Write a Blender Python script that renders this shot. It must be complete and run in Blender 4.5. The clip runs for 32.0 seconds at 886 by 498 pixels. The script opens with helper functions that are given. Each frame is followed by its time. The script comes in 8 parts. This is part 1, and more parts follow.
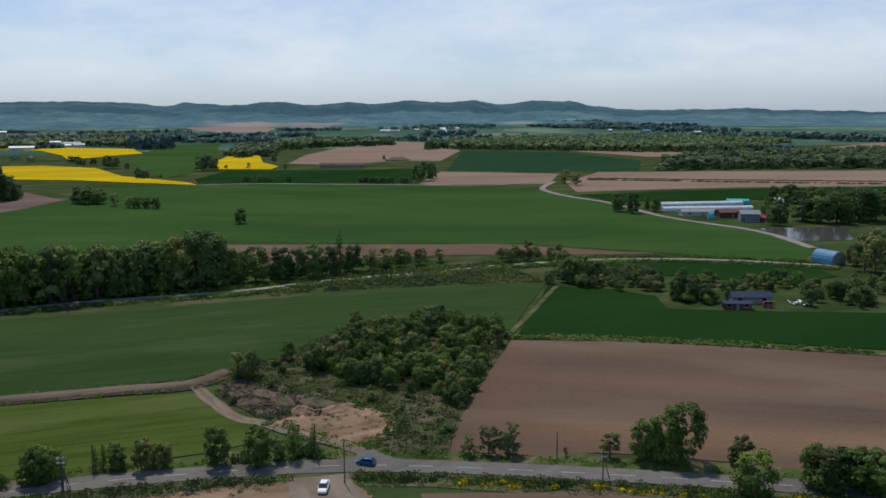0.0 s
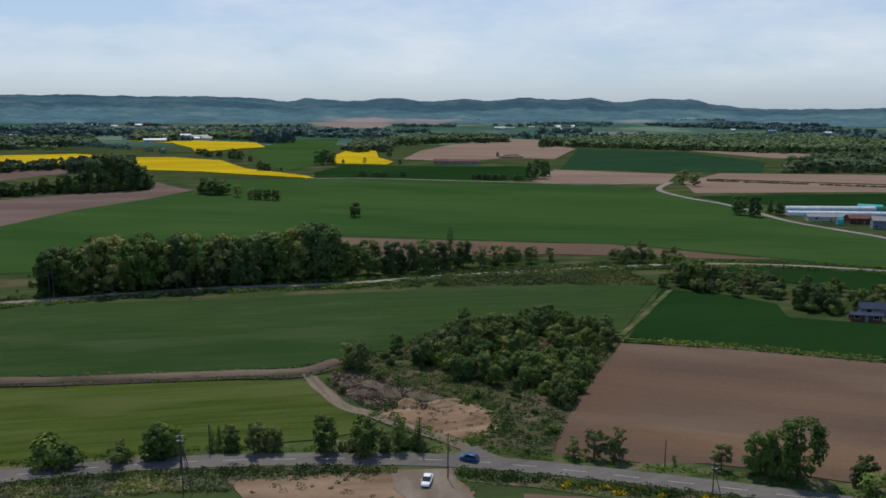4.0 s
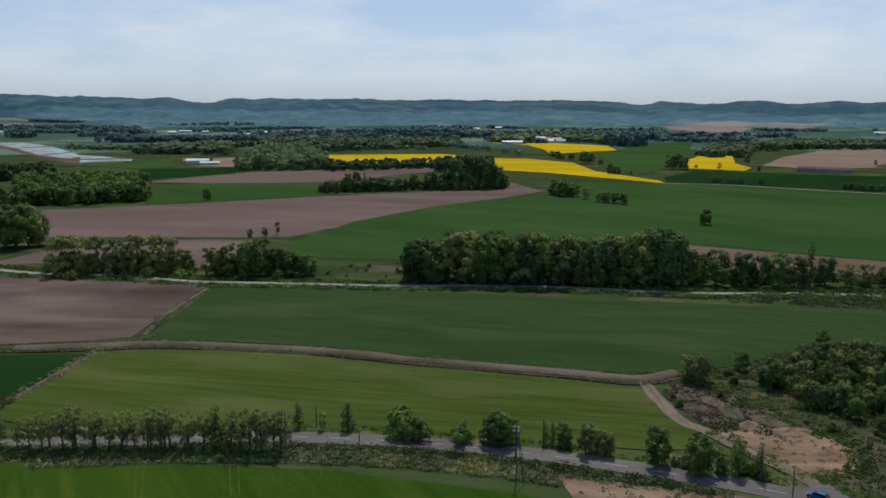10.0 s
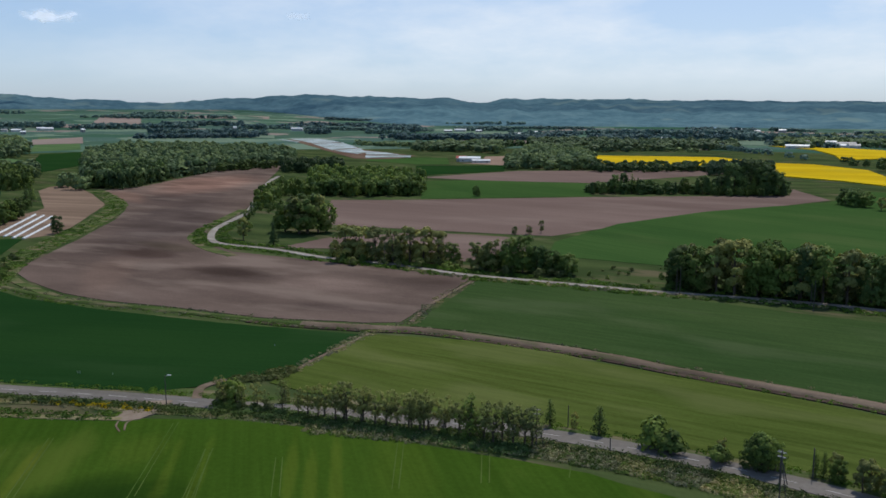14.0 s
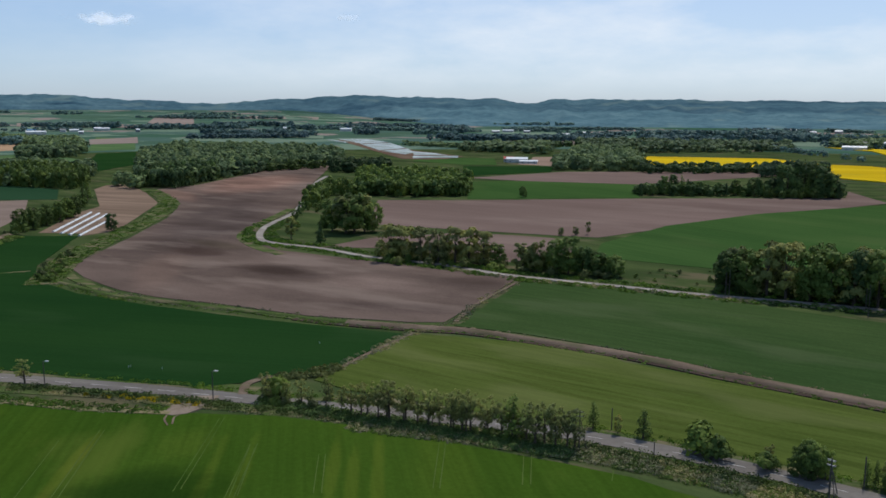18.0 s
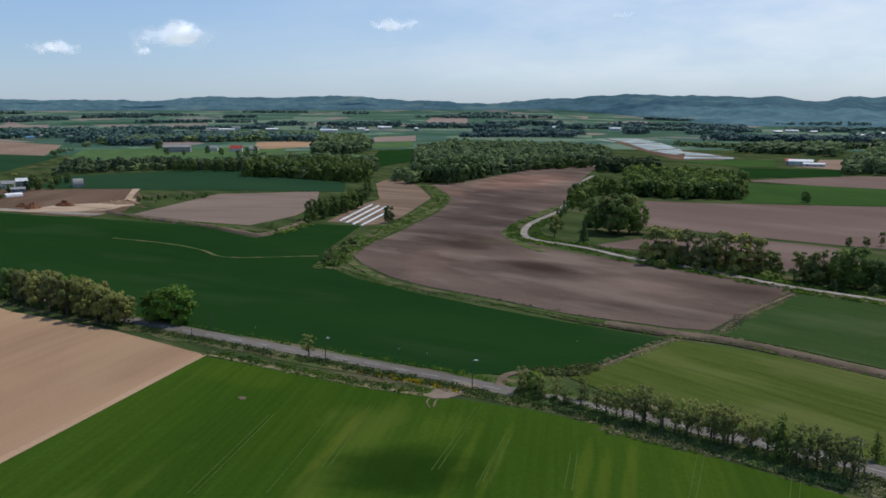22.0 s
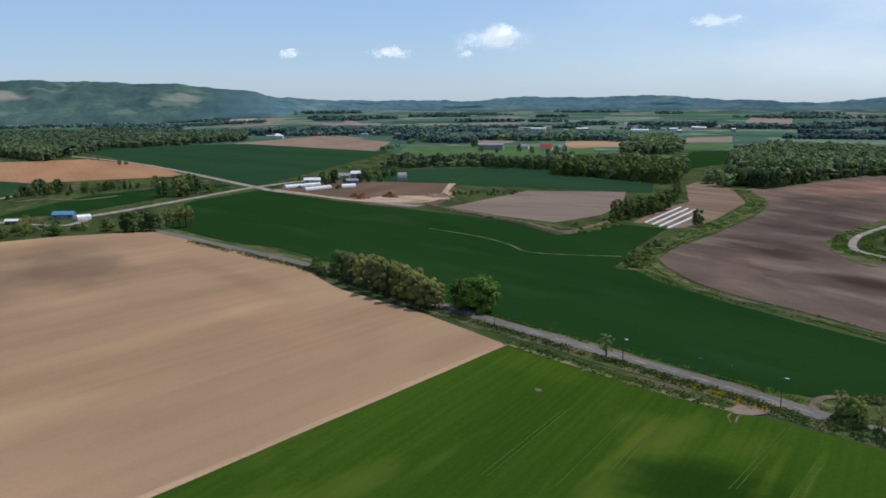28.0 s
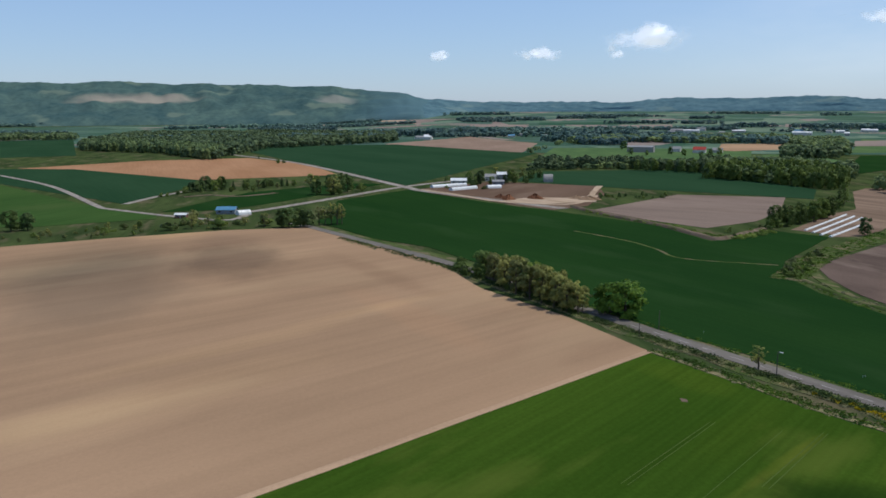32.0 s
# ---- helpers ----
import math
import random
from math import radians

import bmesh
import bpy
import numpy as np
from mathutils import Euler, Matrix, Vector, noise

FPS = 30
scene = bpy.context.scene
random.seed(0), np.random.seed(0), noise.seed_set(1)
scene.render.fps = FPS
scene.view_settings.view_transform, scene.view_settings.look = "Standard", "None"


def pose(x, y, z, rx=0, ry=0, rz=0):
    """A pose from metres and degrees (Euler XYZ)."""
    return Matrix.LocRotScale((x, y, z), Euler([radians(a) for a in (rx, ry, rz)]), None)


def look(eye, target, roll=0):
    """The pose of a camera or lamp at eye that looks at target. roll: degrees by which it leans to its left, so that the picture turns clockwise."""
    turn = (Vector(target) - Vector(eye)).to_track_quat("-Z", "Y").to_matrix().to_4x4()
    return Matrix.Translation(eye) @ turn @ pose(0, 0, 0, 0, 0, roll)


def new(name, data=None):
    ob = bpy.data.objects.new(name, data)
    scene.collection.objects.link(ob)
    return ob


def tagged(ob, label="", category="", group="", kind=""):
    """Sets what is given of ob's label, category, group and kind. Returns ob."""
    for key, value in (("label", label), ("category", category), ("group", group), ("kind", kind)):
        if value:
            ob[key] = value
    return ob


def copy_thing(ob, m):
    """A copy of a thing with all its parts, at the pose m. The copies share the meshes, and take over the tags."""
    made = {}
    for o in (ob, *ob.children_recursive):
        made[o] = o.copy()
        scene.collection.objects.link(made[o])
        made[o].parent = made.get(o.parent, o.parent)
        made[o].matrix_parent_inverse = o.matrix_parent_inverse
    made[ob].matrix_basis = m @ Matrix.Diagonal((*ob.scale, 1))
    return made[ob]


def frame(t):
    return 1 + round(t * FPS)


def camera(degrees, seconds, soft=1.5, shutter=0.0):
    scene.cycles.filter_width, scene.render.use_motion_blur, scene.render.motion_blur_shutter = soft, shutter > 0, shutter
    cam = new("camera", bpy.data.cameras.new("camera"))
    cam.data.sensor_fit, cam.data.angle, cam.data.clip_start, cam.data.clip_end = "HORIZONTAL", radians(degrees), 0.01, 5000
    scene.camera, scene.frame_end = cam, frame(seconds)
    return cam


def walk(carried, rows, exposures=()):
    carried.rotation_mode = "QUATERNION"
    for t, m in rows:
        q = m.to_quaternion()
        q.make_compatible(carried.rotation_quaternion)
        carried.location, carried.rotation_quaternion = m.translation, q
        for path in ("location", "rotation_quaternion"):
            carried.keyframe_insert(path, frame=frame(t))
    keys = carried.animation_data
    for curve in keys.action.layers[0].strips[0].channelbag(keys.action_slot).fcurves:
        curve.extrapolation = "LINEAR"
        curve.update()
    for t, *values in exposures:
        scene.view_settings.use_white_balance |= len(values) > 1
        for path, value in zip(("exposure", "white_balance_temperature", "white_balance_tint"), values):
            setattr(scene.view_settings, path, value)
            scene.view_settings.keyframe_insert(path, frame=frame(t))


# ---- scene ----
cam = camera(55.47, 32.0, soft=1.6)
# seconds, place, yaw, pitch, roll
ROWS = [
    (0, -0.00, -0.00, 68.00, 0.00, -9.59, 0.23),
    (0.5, 0.01, 0.01, 68.00, 1.93, -9.64, 0.16),
    (1, 0.02, 0.04, 68.01, 3.22, -9.71, 0.04),
    (1.5, 0.04, 0.09, 68.02, 3.86, -9.68, 0.03),
    (2, 0.07, 0.14, 68.03, 4.09, -9.76, -0.03),
    (2.5, 0.14, 0.21, 68.03, 4.34, -9.82, -0.18),
    (4.5, 0.19, 0.33, 68.07, 9.54, -9.79, -0.20),
    (5, 0.20, 0.36, 68.07, 11.55, -9.82, -0.22),
    (5.5, 0.21, 0.39, 68.08, 13.66, -9.83, -0.21),
    (6, 0.19, 0.42, 68.08, 15.66, -9.83, -0.15),
    (6.5, 0.17, 0.45, 68.08, 17.39, -9.82, -0.09),
    (7, 0.12, 0.46, 68.08, 19.06, -9.79, -0.07),
    (7.5, 0.09, 0.49, 68.08, 20.69, -9.76, -0.05),
    (8, 0.09, 0.53, 68.09, 20.96, -9.76, -0.05),
    (8.5, 0.09, 0.57, 68.09, 22.17, -9.73, -0.00),
    (9, 0.12, 0.61, 68.11, 24.54, -9.75, -0.15),
    (9.5, 0.12, 0.66, 68.13, 26.35, -9.71, -0.12),
    (10, 0.13, 0.66, 68.14, 31.13, -9.60, 0.05),
    (10.5, 0.18, 0.65, 68.14, 35.47, -9.70, -0.04),
    (11, 0.23, 0.64, 68.13, 39.81, -9.68, -0.05),
    (11.5, 0.28, 0.64, 68.12, 42.96, -9.67, -0.10),
    (12, 0.36, 0.63, 68.12, 45.18, -9.66, -0.14),
    (12.5, 0.37, 0.64, 68.11, 46.68, -9.65, -0.14),
    (13, 0.39, 0.66, 68.10, 47.38, -9.65, -0.15),
    (13.5, 0.42, 0.71, 68.10, 48.20, -9.63, -0.20),
    (14, 0.46, 0.75, 68.09, 49.16, -9.60, -0.19),
    (14.5, 0.51, 0.81, 68.08, 50.42, -9.60, -0.18),
    (16.5, 0.77, 1.12, 68.03, 53.13, -9.56, -0.30),
    (17, 0.82, 1.16, 68.01, 51.36, -9.58, -0.31),
    (17.5, 0.88, 1.18, 67.99, 49.80, -9.58, -0.27),
    (18, 0.93, 1.22, 67.98, 52.39, -9.57, -0.18),
    (18.5, 0.99, 1.23, 67.95, 55.15, -9.58, -0.12),
    (19, 1.06, 1.23, 67.92, 57.83, -9.58, -0.07),
    (19.5, 1.12, 1.21, 67.89, 59.96, -9.61, 0.00),
    (20, 1.17, 1.19, 67.86, 62.19, -9.62, 0.01),
    (20.5, 1.19, 1.20, 67.83, 65.12, -9.63, 0.01),
    (21, 1.21, 1.20, 67.79, 67.84, -9.61, 0.04),
    (21.5, 1.23, 1.22, 67.75, 69.12, -9.61, 0.06),
    (22, 1.27, 1.20, 67.71, 70.33, -9.62, 0.08),
    (22.5, 1.31, 1.14, 67.68, 71.04, -9.64, 0.04),
    (23, 1.34, 1.06, 67.65, 72.93, -9.64, 0.11),
    (23.5, 1.36, 1.04, 67.61, 75.23, -9.65, 0.17),
    (24, 1.40, 1.03, 67.58, 76.82, -9.63, 0.18),
    (24.5, 1.43, 1.05, 67.55, 78.44, -9.62, 0.21),
    (25, 1.45, 1.08, 67.52, 80.34, -9.62, 0.20),
    (25.5, 1.46, 1.09, 67.49, 82.19, -9.61, 0.20),
    (27.5, 1.43, 1.06, 67.40, 88.78, -9.60, 0.22),
    (28, 1.43, 1.07, 67.38, 90.98, -9.59, 0.18),
    (28.5, 1.45, 1.07, 67.37, 92.94, -9.57, 0.27),
    (29, 1.47, 1.06, 67.35, 94.27, -9.56, 0.24),
    (29.5, 1.50, 1.06, 67.33, 95.31, -9.56, 0.22),
    (30, 1.52, 1.07, 67.31, 96.63, -9.53, 0.24),
    (30.5, 1.54, 1.06, 67.30, 97.60, -9.48, 0.30),
    (31, 1.56, 1.07, 67.29, 98.77, -9.47, 0.23),
    (31.5, 1.57, 1.08, 67.28, 99.85, -9.45, 0.17),
    (32, 1.57, 1.07, 67.28, 100.87, -9.46, 0.23),
]
walk(cam, [(t, pose(x, y, z, 90 + pitch, roll, yaw)) for t, x, y, z, yaw, pitch, roll in ROWS],
     [(0, -0.09), (2, -0.13), (5, -0.14), (9, -0.17), (11, -0.18), (12, -0.18), (13, -0.03), (14, 0.02), (18, 0.03), (22, 0.0), (23, 0.03), (24, 0.14), (25, 0.14), (28, 0.12), (32, 0.08)])

# ---- light ----
SUN_YAW, SUN_UP = 22.0, 61.0
world = bpy.data.worlds.new("sky")
scene.world = world
world.use_nodes = True
wn = world.node_tree
sky = wn.nodes.new("ShaderNodeTexSky")
sky.sky_type = "NISHITA"
sky.sun_disc = False
sky.sun_elevation = radians(SUN_UP)
sky.sun_rotation = radians(-SUN_YAW)
sky.air_density, sky.dust_density, sky.ozone_density = 1.0, 0.35, 1.6
back = wn.nodes["Background"]
haze = wn.nodes.new("ShaderNodeMix")
haze.data_type, haze.blend_type = "RGBA", "ADD"
haze.inputs[0].default_value = 1.0
haze.inputs[7].default_value = (2.3, 3.5, 5.45, 1)
cool = wn.nodes.new("ShaderNodeMix")
cool.data_type, cool.blend_type = "RGBA", "MULTIPLY"
cool.inputs[0].default_value = 1.0
cool.inputs[7].default_value = (0.835, 0.94, 1.15, 1)
wn.links.new(sky.outputs[0], cool.inputs[6])
wn.links.new(cool.outputs[2], haze.inputs[6])
wn.links.new(haze.outputs[2], back.inputs[0])
back.inputs[1].default_value = 0.0585
sun_data = bpy.data.lights.new("sun", "SUN")
sun_data.energy, sun_data.angle, sun_data.color = 3.25, radians(0.6), (1.0, 0.95, 0.87)
sun = new("sun", sun_data)
to_sun = Vector((-math.sin(radians(SUN_YAW)) * math.cos(radians(SUN_UP)),
                 math.cos(radians(SUN_YAW)) * math.cos(radians(SUN_UP)), math.sin(radians(SUN_UP))))
sun.matrix_world = look((0, 0, 300), Vector((0, 0, 300)) - to_sun)


# ---- materials ----
def shader(name, rough=0.9, metal=0.0):
    m = bpy.data.materials.new(name)
    m.use_nodes = True
    t = m.node_tree
    p = t.nodes["Principled BSDF"]
    p.inputs["Roughness"].default_value = rough
    p.inputs["Metallic"].default_value = metal
    p.inputs["Specular IOR Level"].default_value = 0.2
    return m, t, p


def coords(t, scale=(1, 1, 1), turn=0.0):
    g = t.nodes.new("ShaderNodeNewGeometry")
    mp = t.nodes.new("ShaderNodeMapping")
    mp.vector_type = "TEXTURE"
    mp.inputs["Rotation"].default_value = (0, 0, radians(turn))
    mp.inputs["Scale"].default_value = tuple(1 / s for s in scale)
    t.links.new(g.outputs["Position"], mp.inputs["Vector"])
    return mp.outputs["Vector"]


def cloud(t, vec, scale, detail=4.0, rough=0.55):
    n = t.nodes.new("ShaderNodeTexNoise")
    n.inputs["Scale"].default_value = scale
    n.inputs["Detail"].default_value = detail
    n.inputs["Roughness"].default_value = rough
    t.links.new(vec, n.inputs["Vector"])
    return n.outputs["Fac"]


def ramp(t, fac, stops):
    r = t.nodes.new("ShaderNodeValToRGB")
    e = r.color_ramp.elements
    while len(e) < len(stops):
        e.new(0.5)
    for k, (at, col) in enumerate(stops):
        e[k].position = at
        e[k].color = (*col, 1)
    t.links.new(fac, r.inputs["Fac"])
    return r.outputs["Color"]


def mix(t, fac, a, b, kind="MIX"):
    n = t.nodes.new("ShaderNodeMix")
    n.data_type = "RGBA"
    n.blend_type = kind
    for sock, v in ((n.inputs[0], fac), (n.inputs[6], a), (n.inputs[7], b)):
        if isinstance(v, (int, float)):
            sock.default_value = v
        elif isinstance(v, tuple):
            sock.default_value = (*v, 1)
        else:
            t.links.new(v, sock)
    return n.outputs[2]


def bump(t, p, height, strength=0.4, distance=0.1):
    b = t.nodes.new("ShaderNodeBump")
    b.inputs["Strength"].default_value = strength
    b.inputs["Distance"].default_value = distance
    t.links.new(height, b.inputs["Height"])
    t.links.new(b.outputs["Normal"], p.inputs["Normal"])


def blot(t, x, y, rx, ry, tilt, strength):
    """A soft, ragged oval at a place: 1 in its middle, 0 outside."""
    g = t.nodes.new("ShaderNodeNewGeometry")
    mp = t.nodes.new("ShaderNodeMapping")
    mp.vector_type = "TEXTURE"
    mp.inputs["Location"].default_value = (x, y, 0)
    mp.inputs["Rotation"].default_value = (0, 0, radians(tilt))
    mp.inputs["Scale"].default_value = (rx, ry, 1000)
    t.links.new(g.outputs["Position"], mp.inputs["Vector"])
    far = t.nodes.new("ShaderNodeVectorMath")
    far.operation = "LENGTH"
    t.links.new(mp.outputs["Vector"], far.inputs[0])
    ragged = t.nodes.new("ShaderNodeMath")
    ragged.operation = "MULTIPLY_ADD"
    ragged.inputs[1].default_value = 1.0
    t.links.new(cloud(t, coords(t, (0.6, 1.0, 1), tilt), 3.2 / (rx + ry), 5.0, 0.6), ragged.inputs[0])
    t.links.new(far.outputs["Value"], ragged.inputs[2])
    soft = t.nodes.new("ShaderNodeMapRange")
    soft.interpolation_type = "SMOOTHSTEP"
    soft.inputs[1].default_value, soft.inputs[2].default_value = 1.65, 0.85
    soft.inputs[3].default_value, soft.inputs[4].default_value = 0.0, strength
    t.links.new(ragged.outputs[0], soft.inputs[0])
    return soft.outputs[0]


def ground_material(name, dark, light, turn=0.0, stripe=0.25, patch=0.02, other=None, other_amount=0.0, other_at=0.56, rough=0.95, long=3.3, blots=(), grain=(0.012, 0.55), rough_fine=0.35):
    """Soil or crop: broad patches, long streaks along the rows and fine grain."""
    m, t, p = shader(name, rough)
    p.inputs["Specular IOR Level"].default_value = 0.0
    broad = cloud(t, coords(t, (1.5 / long, 1.5, 1), turn), patch, 4.0)
    streak = cloud(t, coords(t, (*grain, 0.5), turn), 1.0, 5.0, 0.6)
    fine = cloud(t, coords(t), 0.9, 5.0, 0.7)
    tint = ramp(t, broad, [(0.36, dark), (0.64, light)])
    tint = mix(t, stripe, tint, ramp(t, streak, [(0.36, tuple(c * 0.45 for c in dark)), (0.66, tuple(min(c * 1.5, 0.9) for c in light))]))
    tint = mix(t, rough_fine, tint, ramp(t, fine, [(0.3, (0.45, 0.45, 0.45)), (0.7, (1.0, 1.0, 1.0))]), "MULTIPLY")
    if other:
        spots = ramp(t, cloud(t, coords(t, (0.5, 1.4, 1), turn), patch * 1.7, 4.0), [(other_at - 0.06, (0, 0, 0)), (other_at + 0.07, (1, 1, 1))])
        amount = t.nodes.new("ShaderNodeMath")
        amount.operation = "MULTIPLY"
        amount.inputs[1].default_value = other_amount
        t.links.new(spots, amount.inputs[0])
        tint = mix(t, amount.outputs[0], tint, other)
    # soft ovals at given places, each multiplying the base colour by its tone
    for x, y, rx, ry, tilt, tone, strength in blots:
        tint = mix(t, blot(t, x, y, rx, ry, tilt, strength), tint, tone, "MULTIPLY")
    t.links.new(tint, p.inputs["Base Color"])
    bump(t, p, fine, 0.5, 0.15)
    return m


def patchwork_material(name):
    """Far farmland: plots of crops, grass and bare soil, each of one haze-paled tone."""
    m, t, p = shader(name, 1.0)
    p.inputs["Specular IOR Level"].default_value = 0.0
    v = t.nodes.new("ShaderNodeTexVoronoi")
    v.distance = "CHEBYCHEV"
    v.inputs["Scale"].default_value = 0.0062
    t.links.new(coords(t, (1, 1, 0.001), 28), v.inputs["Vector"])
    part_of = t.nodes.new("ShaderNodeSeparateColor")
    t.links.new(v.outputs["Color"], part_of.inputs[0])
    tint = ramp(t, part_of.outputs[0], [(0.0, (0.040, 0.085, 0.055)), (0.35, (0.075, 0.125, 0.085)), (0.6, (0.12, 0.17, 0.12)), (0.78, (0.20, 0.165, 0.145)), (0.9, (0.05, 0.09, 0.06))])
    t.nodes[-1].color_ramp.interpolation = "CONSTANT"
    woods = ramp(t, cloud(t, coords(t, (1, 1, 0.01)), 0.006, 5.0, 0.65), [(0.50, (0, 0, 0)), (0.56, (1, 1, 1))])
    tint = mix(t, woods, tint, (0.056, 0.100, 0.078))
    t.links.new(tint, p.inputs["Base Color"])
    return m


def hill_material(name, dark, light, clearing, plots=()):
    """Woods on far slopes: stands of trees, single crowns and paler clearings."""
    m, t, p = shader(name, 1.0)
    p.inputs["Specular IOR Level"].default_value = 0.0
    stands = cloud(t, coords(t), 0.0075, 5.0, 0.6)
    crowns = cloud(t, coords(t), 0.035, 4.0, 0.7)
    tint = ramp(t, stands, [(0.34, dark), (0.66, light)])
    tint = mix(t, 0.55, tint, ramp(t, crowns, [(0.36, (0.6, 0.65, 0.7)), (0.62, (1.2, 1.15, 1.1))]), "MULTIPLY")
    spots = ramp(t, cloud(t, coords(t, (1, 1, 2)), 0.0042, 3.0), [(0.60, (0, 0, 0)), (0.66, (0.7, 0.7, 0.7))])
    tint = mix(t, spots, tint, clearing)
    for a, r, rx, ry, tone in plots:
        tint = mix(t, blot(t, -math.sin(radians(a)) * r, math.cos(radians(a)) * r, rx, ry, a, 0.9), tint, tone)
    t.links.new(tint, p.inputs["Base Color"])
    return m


def plain(name, col, rough=0.7, metal=0.0, vary=0.25, scale=0.6):
    m, t, p = shader(name, rough, metal)
    n = cloud(t, coords(t), scale, 5.0, 0.65)
    t.links.new(ramp(t, n, [(0.3, tuple(c * (1 - vary) for c in col)), (0.7, tuple(min(1, c * (1 + vary * 0.6)) for c in col))]), p.inputs["Base Color"])
    bump(t, p, n, 0.2, 0.02)
    return m


def leaf_material(name, dark, light, spread=0.5):
    """Leaves: tint from clump to clump and tree to tree, some light through them."""
    m, t, p = shader(name, 0.6)
    g = t.nodes.new("ShaderNodeNewGeometry")
    info = t.nodes.new("ShaderNodeObjectInfo")
    low = tuple(d * 0.7 + l * 0.3 for d, l in zip(dark, light))
    high = tuple(d * 0.25 + l * 0.75 for d, l in zip(dark, light))
    tint = ramp(t, g.outputs["Random Per Island"], [(0.0, low), (1.0, high)])
    cell = t.nodes.new("ShaderNodeTexVoronoi")
    cell.inputs["Scale"].default_value = 0.11
    t.links.new(coords(t, (1, 1, 0.15)), cell.inputs["Vector"])
    one = t.nodes.new("ShaderNodeSeparateColor")
    t.links.new(cell.outputs["Color"], one.inputs[0])
    tint = mix(t, 0.75, tint, ramp(t, one.outputs[0], [(0.0, (0.50, 0.58, 0.62)), (0.5, (0.95, 0.95, 0.9)), (1.0, (1.4, 1.28, 1.0))]), "MULTIPLY")
    tone = ramp(t, info.outputs["Random"], [(0.0, (1 - spread, 1 - spread, 1 - spread * 0.8)), (1.0, (1.0 + spread * 0.4, 1.0 + spread * 0.25, 1.0))])
    tint = mix(t, 1.0, tint, tone, "MULTIPLY")
    area = cloud(t, coords(t), 0.06, 2.0)
    tint = mix(t, 0.6, tint, ramp(t, area, [(0.35, (0.55, 0.62, 0.55)), (0.65, (1.15, 1.1, 1.0))]), "MULTIPLY")
    t.links.new(tint, p.inputs["Base Color"])
    p.inputs["Specular IOR Level"].default_value = 0.08
    tr = t.nodes.new("ShaderNodeBsdfTranslucent")
    t.links.new(tint, tr.inputs["Color"])
    ms = t.nodes.new("ShaderNodeMixShader")
    ms.inputs[0].default_value = 0.26
    t.links.new(p.outputs[0], ms.inputs[1])
    t.links.new(tr.outputs[0], ms.inputs[2])
    t.links.new(ms.outputs[0], t.nodes["Material Output"].inputs["Surface"])
    return m


GRASS = ground_material("rough_grass", (0.026, 0.044, 0.016), (0.062, 0.085, 0.030), 20, 0.1, 0.03, (0.13, 0.10, 0.065), 0.6, 0.6)
VERGE = ground_material("verge_grass", (0.036, 0.062, 0.017), (0.080, 0.106, 0.036), 40, 0.15, 0.08, (0.16, 0.125, 0.08), 0.7, 0.54)
CROP_LIGHT = ground_material("young_grass_crop", (0.0505, 0.0755, 0.0152), (0.0735, 0.0955, 0.0225), 19, 0.30, 0.02, (0.098, 0.11, 0.038), 0.5, 0.56, grain=(0.03, 0.45))
CROP_MID = ground_material("green_crop", (0.0285, 0.0565, 0.0172), (0.0420, 0.0700, 0.0225), 18, 0.17, 0.016, (0.060, 0.080, 0.036), 0.5, 0.58, grain=(0.035, 0.40))
CROP_FAR = ground_material("green_crop_rows_across", (0.029, 0.067, 0.018), (0.046, 0.090, 0.025), -3, 0.16, 0.008, (0.075, 0.095, 0.035), 0.25, 0.6)
CROP_DARK = ground_material("dark_green_crop", (0.0100, 0.0340, 0.0092), (0.0150, 0.0432, 0.0112), 40, 0.10, 0.012, (0.024, 0.052, 0.018), 0.4, 0.6)
# the dark green crop again, with haze put into its colour for far fields
CROP_HAZED = ground_material("hazed_dark_green_crop", (0.017, 0.047, 0.022), (0.024, 0.058, 0.028), 40, 0.10, 0.008)
SOIL_GREY = ground_material("grey_brown_soil", (0.160, 0.121, 0.099), (0.222, 0.168, 0.137), 60, 0.16, 0.012, (0.12, 0.088, 0.07), 0.4)
WASTE = ground_material("waste_ground", (0.034, 0.046, 0.018), (0.078, 0.080, 0.036), 30, 0.1, 0.06, (0.135, 0.10, 0.07), 0.7, 0.53)
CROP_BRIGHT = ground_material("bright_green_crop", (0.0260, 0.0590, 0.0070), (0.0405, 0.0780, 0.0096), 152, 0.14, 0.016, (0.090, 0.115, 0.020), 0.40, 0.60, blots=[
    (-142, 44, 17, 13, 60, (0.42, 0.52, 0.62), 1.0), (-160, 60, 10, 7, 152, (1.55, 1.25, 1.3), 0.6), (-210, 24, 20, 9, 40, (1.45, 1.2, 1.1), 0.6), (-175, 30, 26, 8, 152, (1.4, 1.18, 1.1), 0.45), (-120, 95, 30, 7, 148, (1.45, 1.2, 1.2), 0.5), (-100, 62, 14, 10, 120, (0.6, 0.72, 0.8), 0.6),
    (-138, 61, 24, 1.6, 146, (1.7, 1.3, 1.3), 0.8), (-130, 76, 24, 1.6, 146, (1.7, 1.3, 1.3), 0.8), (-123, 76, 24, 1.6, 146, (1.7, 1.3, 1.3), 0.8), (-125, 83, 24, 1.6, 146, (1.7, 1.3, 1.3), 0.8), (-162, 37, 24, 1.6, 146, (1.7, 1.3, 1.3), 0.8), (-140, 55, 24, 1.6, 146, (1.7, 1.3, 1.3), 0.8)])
CROP_PALE = ground_material("pale_green_crop", (0.060, 0.110, 0.045), (0.085, 0.14, 0.055), 10, 0.15, 0.02)
